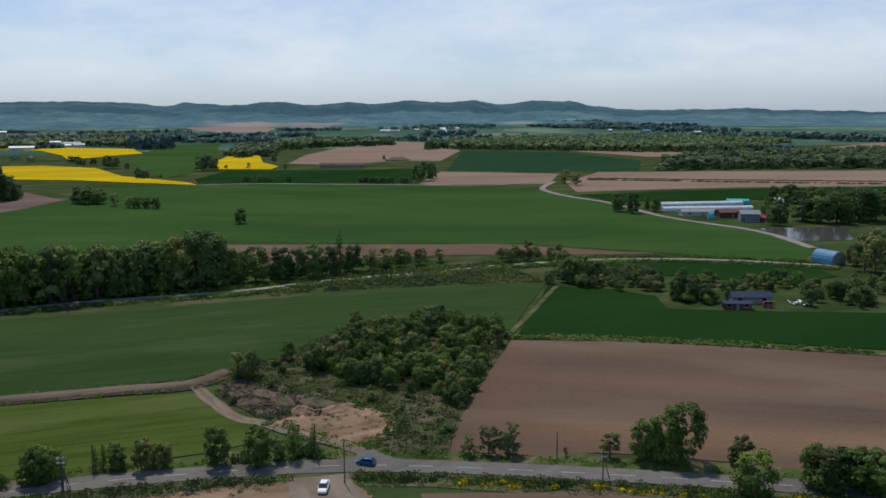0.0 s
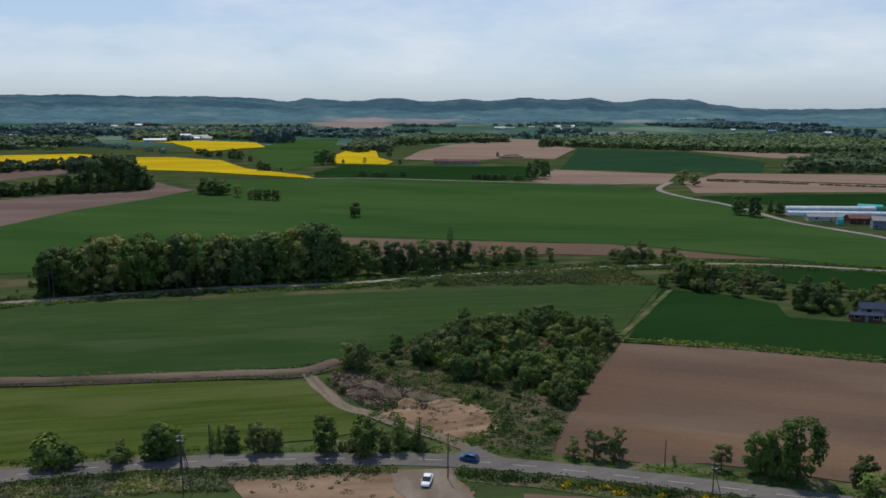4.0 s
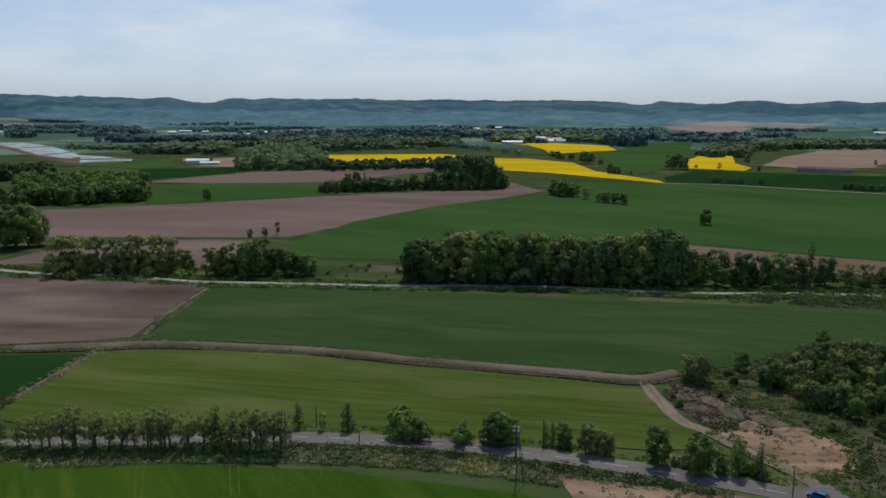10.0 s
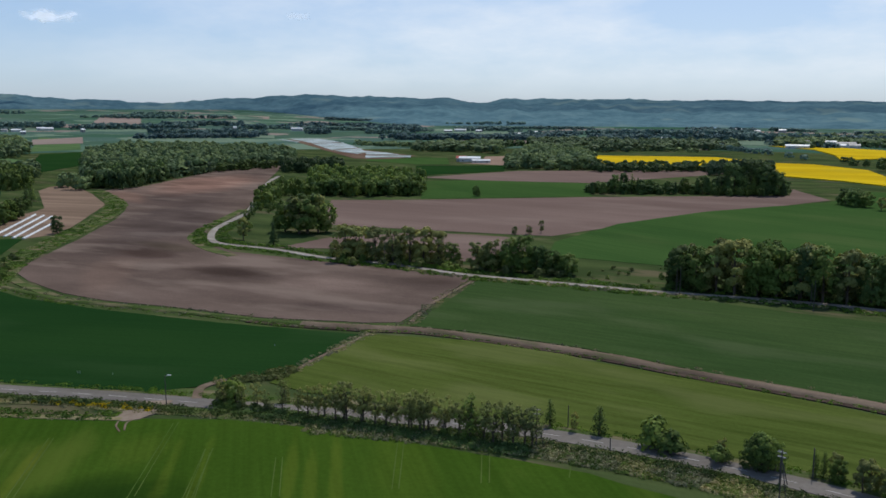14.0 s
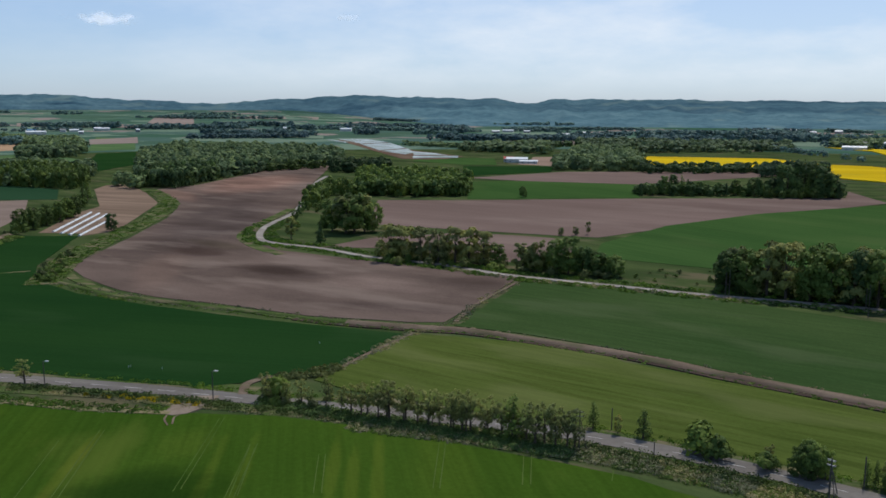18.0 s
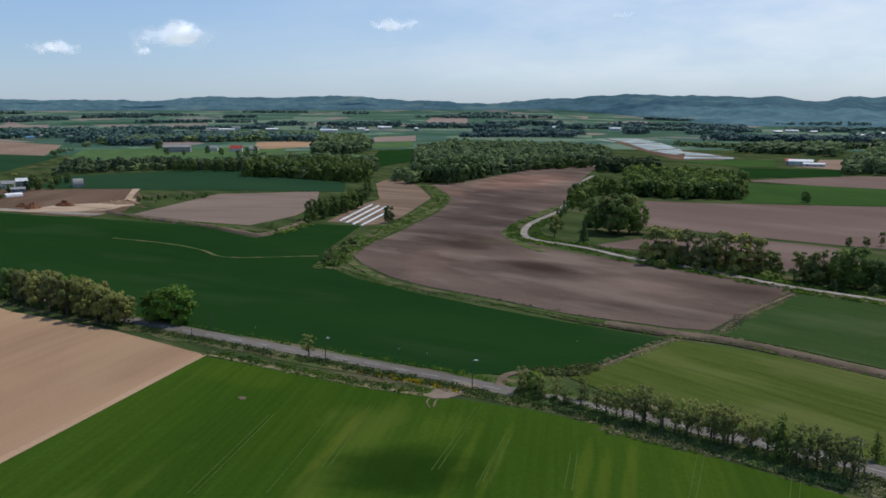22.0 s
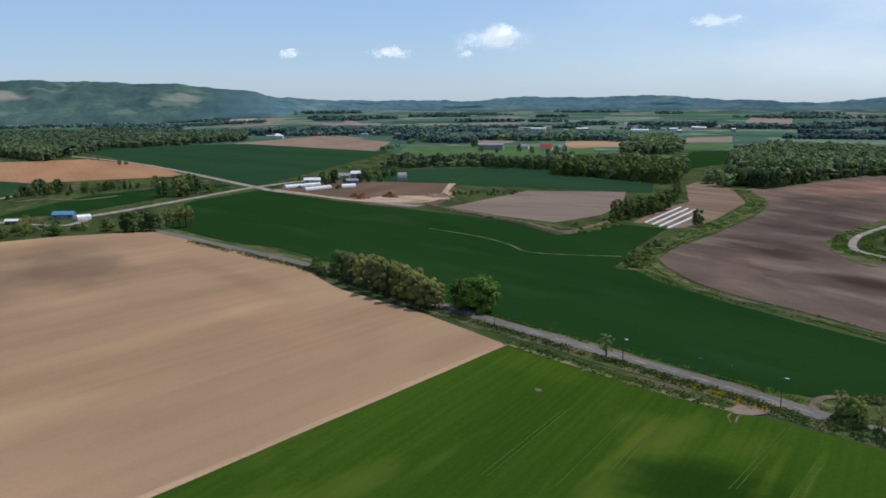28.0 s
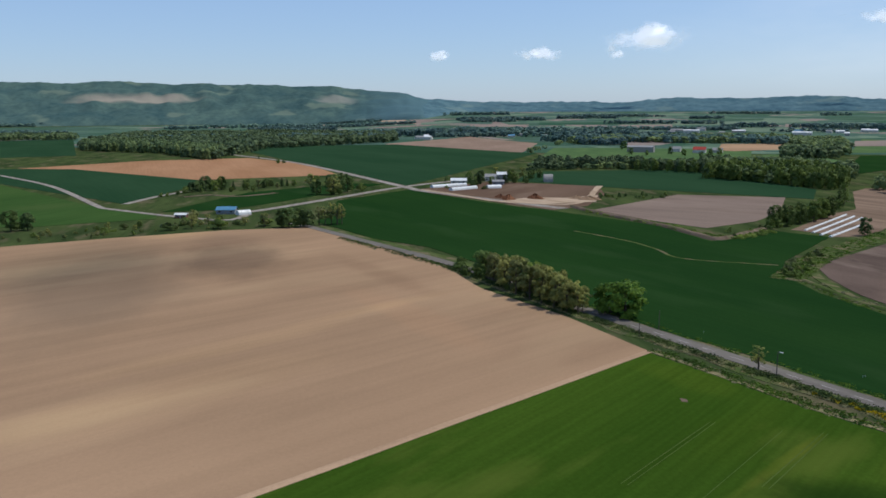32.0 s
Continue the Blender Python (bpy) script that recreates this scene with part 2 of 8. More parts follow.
SOIL = ground_material("brown_soil", (0.108, 0.070, 0.0490), (0.145, 0.0965, 0.0690), -9, 0.05, 0.011, (0.185, 0.135, 0.10), 0.4, blots=[
    (70, 195, 60, 9, -12, (1.22, 1.2, 1.12), 0.8), (60, 165, 70, 9, -8, (1.35, 1.28, 1.1), 0.8), (95, 180, 45, 10, -12, (0.80, 0.86, 0.92), 0.9), (16, 205, 9, 36, -12, (1.1, 1.02, 0.95), 0.7), (30, 220, 40, 8, -6, (0.86, 0.9, 0.94), 0.8)])
SOIL_PLOUGH = ground_material("ploughed_soil", (0.126, 0.088, 0.074), (0.170, 0.121, 0.102), 20, 0.06, 0.009, (0.20, 0.15, 0.125), 0.4, 0.6, grain=(0.004, 0.25))
SOIL_PLOT = ground_material("plot_soil", (0.150, 0.104, 0.074), (0.215, 0.152, 0.110), 34, 0.25, 0.012, (0.12, 0.085, 0.06), 0.4, grain=(0.01, 0.16))
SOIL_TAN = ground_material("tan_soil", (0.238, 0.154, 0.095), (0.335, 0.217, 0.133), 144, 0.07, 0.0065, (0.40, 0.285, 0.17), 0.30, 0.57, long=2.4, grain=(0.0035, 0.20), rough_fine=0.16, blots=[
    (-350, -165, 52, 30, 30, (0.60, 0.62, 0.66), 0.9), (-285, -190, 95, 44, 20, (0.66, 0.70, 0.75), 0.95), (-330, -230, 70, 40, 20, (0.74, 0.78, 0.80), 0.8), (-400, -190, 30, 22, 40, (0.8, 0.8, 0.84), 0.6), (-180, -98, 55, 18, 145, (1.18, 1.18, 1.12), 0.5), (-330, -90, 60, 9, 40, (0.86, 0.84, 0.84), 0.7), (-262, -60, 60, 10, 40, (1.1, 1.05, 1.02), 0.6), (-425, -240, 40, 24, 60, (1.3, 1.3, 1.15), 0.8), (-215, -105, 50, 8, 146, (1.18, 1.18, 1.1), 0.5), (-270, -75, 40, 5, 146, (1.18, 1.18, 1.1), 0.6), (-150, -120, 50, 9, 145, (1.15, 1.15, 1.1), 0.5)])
SOIL_EDGE = ground_material("dry_edge_soil", (0.31, 0.205, 0.130), (0.39, 0.265, 0.17), 144, 0.1, 0.03)
SOIL_PALE = ground_material("pale_brown_soil", (0.20, 0.14, 0.105), (0.26, 0.185, 0.14), 5, 0.12, 0.01)
SOIL_DARK = ground_material("dark_soil", (0.084, 0.061, 0.050), (0.136, 0.099, 0.081), 24, 0.03, 0.019, (0.185, 0.142, 0.115), 0.55, 0.57, long=1.6, blots=[
    (-480, 200, 120, 36, -34, (0.66, 0.68, 0.72), 0.9), (-590, 262, 60, 44, -34, (0.72, 0.72, 0.75), 0.8), (-700, 330, 110, 48, -42, (1.65, 1.35, 1.25), 0.9), (-640, 235, 60, 16, -10, (1.5, 1.3, 1.2), 0.8), (-318, 160, 26, 13, 30, (0.48, 0.46, 0.46), 1.0), (-383, 150, 22, 11, 10, (0.58, 0.54, 0.54), 0.9), (-395, 165, 30, 9, 10, (0.62, 0.66, 0.55), 0.6), (-270, 178, 30, 15, 30, (1.5, 1.5, 1.5), 0.9), (-345, 118, 55, 12, -25, (1.28, 1.22, 1.18), 0.8), (-250, 212, 16, 12, 60, (0.72, 0.7, 0.7), 0.8), (-232, 160, 26, 9, 40, (0.72, 0.72, 0.74), 0.8)])
SOIL_ORANGE = ground_material("orange_soil", (0.28, 0.150, 0.080), (0.35, 0.195, 0.11), 30, 0.1, 0.01)
CROP_WORN = ground_material("worn_crop", (0.050, 0.090, 0.018), (0.080, 0.115, 0.030), 152, 0.18, 0.1)
TRACK_SAND = ground_material("sandy_earth", (0.30, 0.22, 0.15), (0.42, 0.32, 0.23), 40, 0.1, 0.06)
RUT = ground_material("worn_rut_earth", (0.165, 0.128, 0.094), (0.24, 0.188, 0.138), 120, 0.1, 0.2)
TRACK_EARTH = ground_material("track_earth", (0.1445, 0.1105, 0.0808), (0.2295, 0.1785, 0.1318), 120, 0.2, 0.2, (0.09, 0.10, 0.04), 0.5)
# four FAR_ tones: crop and soil colours greyed by painted-in haze
FAR_GREEN = ground_material("hazed_green_crop", (0.052, 0.098, 0.066), (0.068, 0.118, 0.078), 0, 0.05, 0.005)
FAR_BROWN = ground_material("hazed_brown_soil", (0.20, 0.155, 0.135), (0.25, 0.20, 0.17), 0, 0.05, 0.005)
FAR_DEEP = ground_material("hazed_deep_green_crop", (0.028, 0.075, 0.048), (0.040, 0.090, 0.056), 0, 0.05, 0.005)
FAR_PALE = ground_material("hazed_pale_crop", (0.115, 0.165, 0.115), (0.15, 0.20, 0.14), 0, 0.05, 0.005)
BRUSH = ground_material("brushy_earth", (0.070, 0.052, 0.042), (0.17, 0.125, 0.095), 30, 0.1, 0.25, (0.07, 0.08, 0.035), 0.6)
RAPE = ground_material("rapeseed_bloom", (0.43, 0.285, 0.010), (0.57, 0.40, 0.014), 20, 0.14, 0.012, (0.30, 0.26, 0.03), 0.5, 0.6)
DRY_GRASS = ground_material("dry_grass_edge", (0.150, 0.130, 0.066), (0.250, 0.215, 0.120), 40, 0.1, 0.15, (0.09, 0.10, 0.04), 0.5)
DIRT = ground_material("bare_dirt", (0.17, 0.105, 0.062), (0.32, 0.215, 0.14), 30, 0.1, 0.12, (0.10, 0.075, 0.05), 0.6, 0.58)
GRAVEL = ground_material("gravel", (0.21, 0.185, 0.16), (0.31, 0.28, 0.245), 10, 0.1, 0.1, (0.15, 0.12, 0.095), 0.4)
YARD_EARTH = ground_material("trodden_earth", (0.172, 0.113, 0.072), (0.285, 0.195, 0.128), 20, 0.1, 0.08, (0.12, 0.085, 0.06), 0.5, 0.56)
ENTRANCE = ground_material("earthy_gravel", (0.165, 0.130, 0.098), (0.240, 0.192, 0.150), 100, 0.1, 0.09, (0.14, 0.105, 0.075), 0.6, 0.54)
ASPHALT = ground_material("asphalt", (0.124, 0.112, 0.099), (0.164, 0.148, 0.131), 38, 0.12, 0.05, (0.175, 0.165, 0.16), 0.3)
PAINT = plain("road_paint", (0.40, 0.39, 0.37), 0.7)
DITCH = ground_material("ditch_earth", (0.040, 0.030, 0.024), (0.085, 0.062, 0.048), 30, 0.2, 0.1)
BANK = ground_material("bank_earth", (0.105, 0.077, 0.056), (0.180, 0.136, 0.100), 18, 0.2, 0.1, (0.07, 0.085, 0.035), 0.5)
# the blue of distance haze is mixed into these forest colours
HILL = hill_material("far_forest_hazed", (0.058, 0.116, 0.142), (0.094, 0.164, 0.184), (0.13, 0.19, 0.18), [(13.0, 3150, 190, 130, (0.27, 0.22, 0.20)), (8.6, 3130, 130, 70, (0.25, 0.205, 0.19)), (-5.0, 3140, 90, 70, (0.20, 0.23, 0.20)), (-8.5, 3300, 120, 60, (0.17, 0.24, 0.19))])
# less haze in these; last plot is only a fade to the far blue
HILL_GREEN = hill_material("green_forest_hazed", (0.040, 0.080, 0.082), (0.074, 0.122, 0.106), (0.12, 0.160, 0.125), [(120.3, 4270, 330, 90, (0.26, 0.235, 0.19)), (108, 4300, 120, 60, (0.20, 0.21, 0.18)), (100, 4350, 560, 900, (0.070, 0.130, 0.150))])
FAR_LAND = patchwork_material("far_farmland")
FILM = ground_material("plastic_mulch_film", (0.30, 0.36, 0.37), (0.46, 0.52, 0.53), 50, 0.3, 0.03, (0.15, 0.17, 0.14), 0.8, 0.50)
POND_WATER = plain("pond_water", (0.06, 0.06, 0.055), 0.12, 0, 0.1)
BARK = plain("bark", (0.085, 0.068, 0.050), 0.95, 0, 0.4, 2.0)
LEAF = leaf_material("leaves_green", (0.068, 0.122, 0.028), (0.172, 0.246, 0.066))
LEAF_DARK = leaf_material("leaves_dark", (0.054, 0.108, 0.038), (0.142, 0.220, 0.074))
LEAF_OLIVE = leaf_material("leaves_olive", (0.150, 0.178, 0.056), (0.345, 0.360, 0.128), 0.35)
LEAF_BRIGHT = leaf_material("leaves_bright", (0.050, 0.116, 0.016), (0.151, 0.253, 0.042), 0.3)
# next two: leaf greens paled and blued, a stand-in for haze over distance
LEAF_FAR = leaf_material("leaves_far_hazed", (0.086, 0.148, 0.074), (0.200, 0.276, 0.128), 0.4)
LEAF_HAZY = leaf_material("leaves_distant_hazed", (0.088, 0.172, 0.180), (0.145, 0.242, 0.240), 0.4)
LEAF_DULL = leaf_material("leaves_dull", (0.078, 0.106, 0.036), (0.172, 0.198, 0.080), 0.35)
REED = leaf_material("dry_grass", (0.130, 0.135, 0.055), (0.42, 0.39, 0.25), 0.2)
FLOWER = leaf_material("yellow_flowers", (0.42, 0.30, 0.01), (0.62, 0.48, 0.02), 0.2)
WOOD_POLE = plain("concrete_pole", (0.085, 0.075, 0.066), 0.85)
STEEL = plain("galvanised_steel", (0.30, 0.30, 0.30), 0.5, 0.6)


# ---- building blocks ----
def part(name, bm, material, parent=None, label=""):
    me = bpy.data.meshes.new(name)
    bm.to_mesh(me)
    bm.free()
    me.materials.append(material)
    ob = new(name, me)
    if parent:
        ob.parent = parent
    if label:
        ob["label"] = label
    return ob


def raw(name, verts, faces, material, parent=None):
    me = bpy.data.meshes.new(name)
    me.from_pydata(verts, [], faces)
    me.materials.append(material)
    ob = new(name, me)
    if parent:
        ob.parent = parent
    return ob


def wavy(outline, step=6.0, amount=0.5, closed=True):
    """The outline with points every few metres, a little uneven."""
    out = []
    n = len(outline)
    for k in range(n if closed else n - 1):
        a, b = Vector(outline[k]), Vector(outline[(k + 1) % n])
        far = min(a.length, b.length)
        st = max(step, far * 0.02)
        cuts = max(1, min(60, int((b - a).length / st)))
        for i in range(cuts):
            p = a.lerp(b, i / cuts)
            w = noise.noise_vector((p.x * 0.11, p.y * 0.11, 3.1))
            out.append((p.x + w.x * amount, p.y + w.y * amount))
    if not closed:
        out.append(tuple(outline[-1]))
    return out


def smooth(line, cuts=6):
    """A Catmull-Rom curve through the points."""
    pts = [Vector(p) for p in line]
    pts = [pts[0] * 2 - pts[1], *pts, pts[-1] * 2 - pts[-2]]
    out = []
    for k in range(1, len(pts) - 2):
        a, b, c, d = pts[k - 1:k + 3]
        for i in range(cuts):
            s = i / cuts
            out.append(0.5 * (2 * b + (c - a) * s + (2 * a - 5 * b + 4 * c - d) * s * s + (3 * b - a - 3 * c + d) * s ** 3))
    out.append(pts[-2])
    return out


def land_z(x, y):
    """The land rises gently towards the horizon in the gap between the ranges."""
    r, a = math.hypot(x, y), math.degrees(math.atan2(-x, y))
    s = max(0.0, min(1.0, (a - 50) / 12)) * max(0.0, min(1.0, (108 - a) / 8))
    return 50 * s * max(0.0, (r - 1900) / 2500) ** 1.2


field_count, known = [], []


def field(name, label, outline, z, material, amount=0.5, category="field"):
    """A field: a slab of crop or soil that stands a little above the ground."""
    field_count.append(name)
    z += 0.0008 * len(field_count)
    if "distant" not in label and category == "field":
        known.append(outline)
    pts = wavy(outline, 6.0, amount)
    bm = bmesh.new()
    rise = [land_z(x, y) * (category != "farmland") for x, y in pts]
    top = [bm.verts.new((x, y, z + h)) for (x, y), h in zip(pts, rise)]
    low = [bm.verts.new((x, y, h - 0.3)) for (x, y), h in zip(pts, rise)]
    face = bm.faces.new(top)
    n = len(pts)
    for k in range(n):
        bm.faces.new((top[k], low[k], low[(k + 1) % n], top[(k + 1) % n]))
    face.normal_update()
    if face.normal.z < 0:
        bmesh.ops.reverse_faces(bm, faces=bm.faces[:])
    bmesh.ops.triangulate(bm, faces=[face])
    return tagged(part(name, bm, material), label, category, kind="structure")


def ribbon(name, label, line, width, z, material, category="road", cuts=6, uneven=0.0, parent=None, flat=False):
    """A strip along a curve, with sides that go down into the ground."""
    pts = smooth(line, cuts) if cuts else [Vector(p) for p in line]
    field_count.append(name)
    z += 0.0008 * len(field_count)
    bm = bmesh.new()
    rows = []
    for k, p in enumerate(pts):
        d = (pts[min(k + 1, len(pts) - 1)] - pts[max(k - 1, 0)]).normalized()
        side = Vector((-d.y, d.x))
        l = width / 2 * (1 + uneven * noise.noise((p.x * 0.15, p.y * 0.15, 1)))
        r = width / 2 * (1 + uneven * noise.noise((p.x * 0.15, p.y * 0.15, 7)))
        a, b = p + side * l, p - side * r
        low = -0.3 if not flat else z - 0.01
        rows.append([bm.verts.new((a.x, a.y, low)), bm.verts.new((a.x, a.y, z)), bm.verts.new((b.x, b.y, z)), bm.verts.new((b.x, b.y, low))])
    for u, v in zip(rows, rows[1:]):
        for i in range(3):
            bm.faces.new((u[i + 1], u[i], v[i], v[i + 1]))
    ob = part(name, bm, material, parent)
    if not parent:
        tagged(ob, label, category, kind="structure")
    return ob


def mound(name, label, line, width, height, material, category="bank", cuts=8):
    """A rounded, uneven bank of earth along a curve."""
    pts = smooth(line, cuts)
    bm = bmesh.new()
    rows = []
    for k, p in enumerate(pts):
        d = (pts[min(k + 1, len(pts) - 1)] - pts[max(k - 1, 0)]).normalized()
        side = Vector((-d.y, d.x))
        rows.append([])
        for i in range(7):
            u = i / 3 - 1
            w = noise.noise((p.x * 0.12 + i, p.y * 0.12, u))
            q = p + side * (width / 2 * u * (1 + 0.25 * noise.noise((p.x * 0.09, p.y * 0.09, 2 + u))))
            rows[-1].append(bm.verts.new((q.x, q.y, max(-0.3, height * (1 - u * u) * (1 + 0.35 * w) + 0.16 - 0.4 * (abs(u) == 1)))))
    for u, v in zip(rows, rows[1:]):
        for i in range(6):
            bm.faces.new((u[i], v[i], v[i + 1], u[i + 1]))
    bmesh.ops.recalc_face_normals(bm, faces=bm.faces[:])
    ob = part(name, bm, material)
    for f in ob.data.polygons:
        f.use_smooth = True
    return tagged(ob, label, category, kind="structure")


def tube(bm, a, b, r1, r2, sides=6):
    a, b = Vector(a), Vector(b)
    d = (b - a).normalized()
    u = d.orthogonal().normalized()
    v = d.cross(u)
    ring = []
    for p, r in ((a, r1), (b, r2)):
        ring.append([bm.verts.new(p + r * (math.cos(2 * math.pi * k / sides) * u + math.sin(2 * math.pi * k / sides) * v)) for k in range(sides)])
    for k in range(sides):
        bm.faces.new((ring[0][k], ring[0][(k + 1) % sides], ring[1][(k + 1) % sides], ring[1][k]))
    bm.faces.new(ring[1])
    bm.faces.new(ring[0][::-1])


def box(bm, x0, y0, z0, x1, y1, z1):
    v = [bm.verts.new((x, y, z)) for z in (z0, z1) for x, y in ((x0, y0), (x1, y0), (x1, y1), (x0, y1))]
    for f in ((3, 2, 1, 0), (4, 5, 6, 7), (0, 1, 5, 4), (1, 2, 6, 5), (2, 3, 7, 6), (3, 0, 4, 7)):
        bm.faces.new([v[i] for i in f])


def inside(p, outline):
    x, y = p
    hit = False
    n = len(outline)
    for k in range(n):
        (x1, y1), (x2, y2) = outline[k], outline[(k + 1) % n]
        if (y1 > y) != (y2 > y) and x < (x2 - x1) * (y - y1) / (y2 - y1) + x1:
            hit = not hit
    return hit


# ---- trees ----
def crown_points(rng, lobes, count, size, dome=0.75):
    """Leaf clumps as small bent quads on and in the lobes, laid round the whole crown. Returns corners, (count, 4, 3)."""
    lobes = np.array(lobes)
    weight = lobes[:, 3] ** 2
    pick = rng.choice(len(lobes), count, p=weight / weight.sum())
    d = rng.normal(size=(count, 3))
    d /= np.linalg.norm(d, axis=1)[:, None]
    d[:, 2] = np.where(d[:, 2] < -0.35, -d[:, 2], d[:, 2])
    r = lobes[pick, 3] * (0.62 + 0.45 * rng.random(count))
    c = lobes[pick, :3] + d * (r * np.array([1, 1, 1])[:, None]).T * lobes[pick, 4:7]
    mid = np.average(lobes[:, :3], axis=0, weights=weight)
    out = (c - mid) / np.maximum(0.3, np.abs(lobes[:, :3] - mid).max(0))
    out[:, 2] += 0.25
    out /= np.linalg.norm(out, axis=1)[:, None] + 1e-6
    n = d + out * dome + rng.normal(size=(count, 3)) * 0.30
    n /= np.linalg.norm(n, axis=1)[:, None]
    u = np.cross(n, rng.normal(size=(count, 3)))
    u /= np.linalg.norm(u, axis=1)[:, None]
    v = np.cross(n, u)
    s = (size * (0.6 + 0.8 * rng.random(count)))[:, None]
    return np.stack([c - u * s - v * s * 0.7, c + u * s * 0.8 - v * s, c + u * s + v * s * 0.8, c - u * s * 0.7 + v * s], 1)


def lobes_of(kind, rng):
    """Lobes of a crown in a tree 10 m high: x, y, z, radius and stretch."""
    out = []
    if kind == "broad":
        for k in range(44):
            a, h = rng.uniform(0, 6.28), 0.8 + 8.2 * (k + rng.random()) / 44
            w = 3.3 * math.sqrt(max(0.10, 1 - ((h - 4.3) / 5.3) ** 2))
            r = (0.45 + 0.55 * rng.random() ** 0.6) * w
            out.append((r * math.cos(a), r * math.sin(a), h, rng.uniform(0.75, 1.35), 1, 1, 1.0))
    elif kind == "shrub":
        for k in range(9):
            a, r = rng.uniform(0, 6.28), rng.uniform(0, 4.0)
            out.append((r * math.cos(a), r * math.sin(a), rng.uniform(2.0, 7.2) * (1 - r / 9), rng.uniform(1.8, 2.8), 1, 1, 0.9))
    elif kind == "slim":
        for k in range(20):
            h = 0.8 + 8.3 * k / 19
            w = 1.7 * (1 - h / 10.8)
            a = k * 2.4 + rng.uniform(-0.5, 0.5)
            out.append((w * math.cos(a), w * math.sin(a), h, (0.5 + w * 0.55) * rng.uniform(0.8, 1.2), 1, 1, 1.1))
    elif kind == "conifer":
        for k in range(26):
            h = 1.0 + 8.6 * k / 25
            w = 2.0 * (1 - h / 10.4)
            a = k * 2.4
            out.append((w * 0.7 * math.cos(a), w * 0.7 * math.sin(a), h, 0.35 + w * 0.5, 1, 1, 0.6))
    elif kind == "clump":
        for k in range(16):
            a, r = k * 2.4, 3.0 * math.sqrt(rng.random())
            out.append((r * math.cos(a), r * math.sin(a), 8.3 - 0.24 * r * r + rng.uniform(-0.4, 0.4), rng.uniform(1.3, 1.9), 1, 1, 0.9))
        for k in range(9):
            a = k * 0.7
            out.append((3.3 * math.cos(a), 3.3 * math.sin(a), rng.uniform(1.6, 4.6), rng.uniform(1.2, 1.7), 1, 1, 1.1))
    elif kind == "thin":
        for k in range(34):
            a, h = rng.uniform(0, 6.28), rng.uniform(2.8, 9.4)
            r = rng.uniform(0.3, 1.0) * 2.8 * math.sqrt(max(0.1, 1 - ((h - 6.0) / 4.4) ** 2))
            out.append((r * math.cos(a), r * math.sin(a), h, rng.uniform(0.35, 0.8), 1, 1, 1.2))
    else:
        for k in range(28):
            a, h = rng.uniform(0, 6.28), rng.uniform(0.9, 9.0)
            r = rng.uniform(0.4, 1.0) * 3.4 * math.sqrt(max(0.1, 1 - ((h - 4.8) / 5.4) ** 2))
            out.append((r * math.cos(a), r * math.sin(a), h, rng.uniform(0.7, 1.25), 1, 1, 0.9))
    return out


def tree_proto(kind, seed, count, size, leaf, label, category="tree"):
    rng = np.random.default_rng(seed)
    root = new("tree" if category == "tree" else "shrub")
    lobes = lobes_of(kind, rng)
    bm = bmesh.new()
    top = {"broad": 6.5, "shrub": 3.0, "slim": 8.6, "conifer": 9.6}.get(kind, 7.5)
    base = 0.26 if kind != "shrub" else 0.12
    lean = rng.normal(size=2) * 0.25
    tube(bm, (0, 0, -0.4), (lean[0] * 0.4, lean[1] * 0.4, top * 0.45), base * 1.15, base * 0.75)
    tube(bm, (lean[0] * 0.4, lean[1] * 0.4, top * 0.45), (lean[0], lean[1], top), base * 0.75, base * 0.2)
    if kind != "conifer":
        for l in lobes[:12]:
            z0 = min(top * 0.9, max(0.4 if kind == "shrub" else 1.6, l[2] * 0.55))
            f = z0 / top
            tube(bm, (lean[0] * f, lean[1] * f, z0), (l[0], l[1], l[2]), base * 0.36, base * 0.08, 4)
    part("trunk", bm, BARK, root)
    q = crown_points(rng, lobes, count, size)
    raw("crown", q.reshape(-1, 3).tolist(), [(4 * k, 4 * k + 1, 4 * k + 2, 4 * k + 3) for k in range(count)], leaf, root)
    return tagged(root, label, category)


PROTO = {}
for k_name, kind, leaf, count, size, label, cat, many in (
    ("green", "broad", LEAF, 2800, 0.185, "leafy green broadleaved tree in spring leaf", "tree", 3),
    ("dark", "broad", LEAF_DARK, 2800, 0.185, "dark green broadleaved tree in full leaf", "tree", 3),
    ("olive", "open", LEAF_OLIVE, 2000, 0.19, "thin olive tree with young half-open leaves", "tree", 3),
    ("thin", "thin", LEAF_OLIVE, 1250, 0.125, "thin roadside tree with sparse young olive leaves", "tree", 4),
    ("bright", "broad", LEAF_BRIGHT, 3000, 0.20, "round bright green tree beside the road", "tree", 2),
    ("slim", "slim", LEAF, 620, 0.17, "slim upright green roadside tree", "tree", 2),
    ("conifer", "conifer", LEAF_DARK, 1200, 0.20, "dark green conical conifer tree", "tree", 2),
    ("shrub", "shrub", LEAF, 800, 0.36, "low leafy green shrub", "shrub", 3),
    ("dull", "shrub", LEAF_DULL, 700, 0.34, "low olive-green shrub with thin twigs", "shrub", 2),
):
    PROTO[k_name] = [tree_proto(kind, 10 * k + len(k_name), count, size, leaf, label, cat) for k in range(many)]
wanted = []
plant_rng = np.random.default_rng(5)


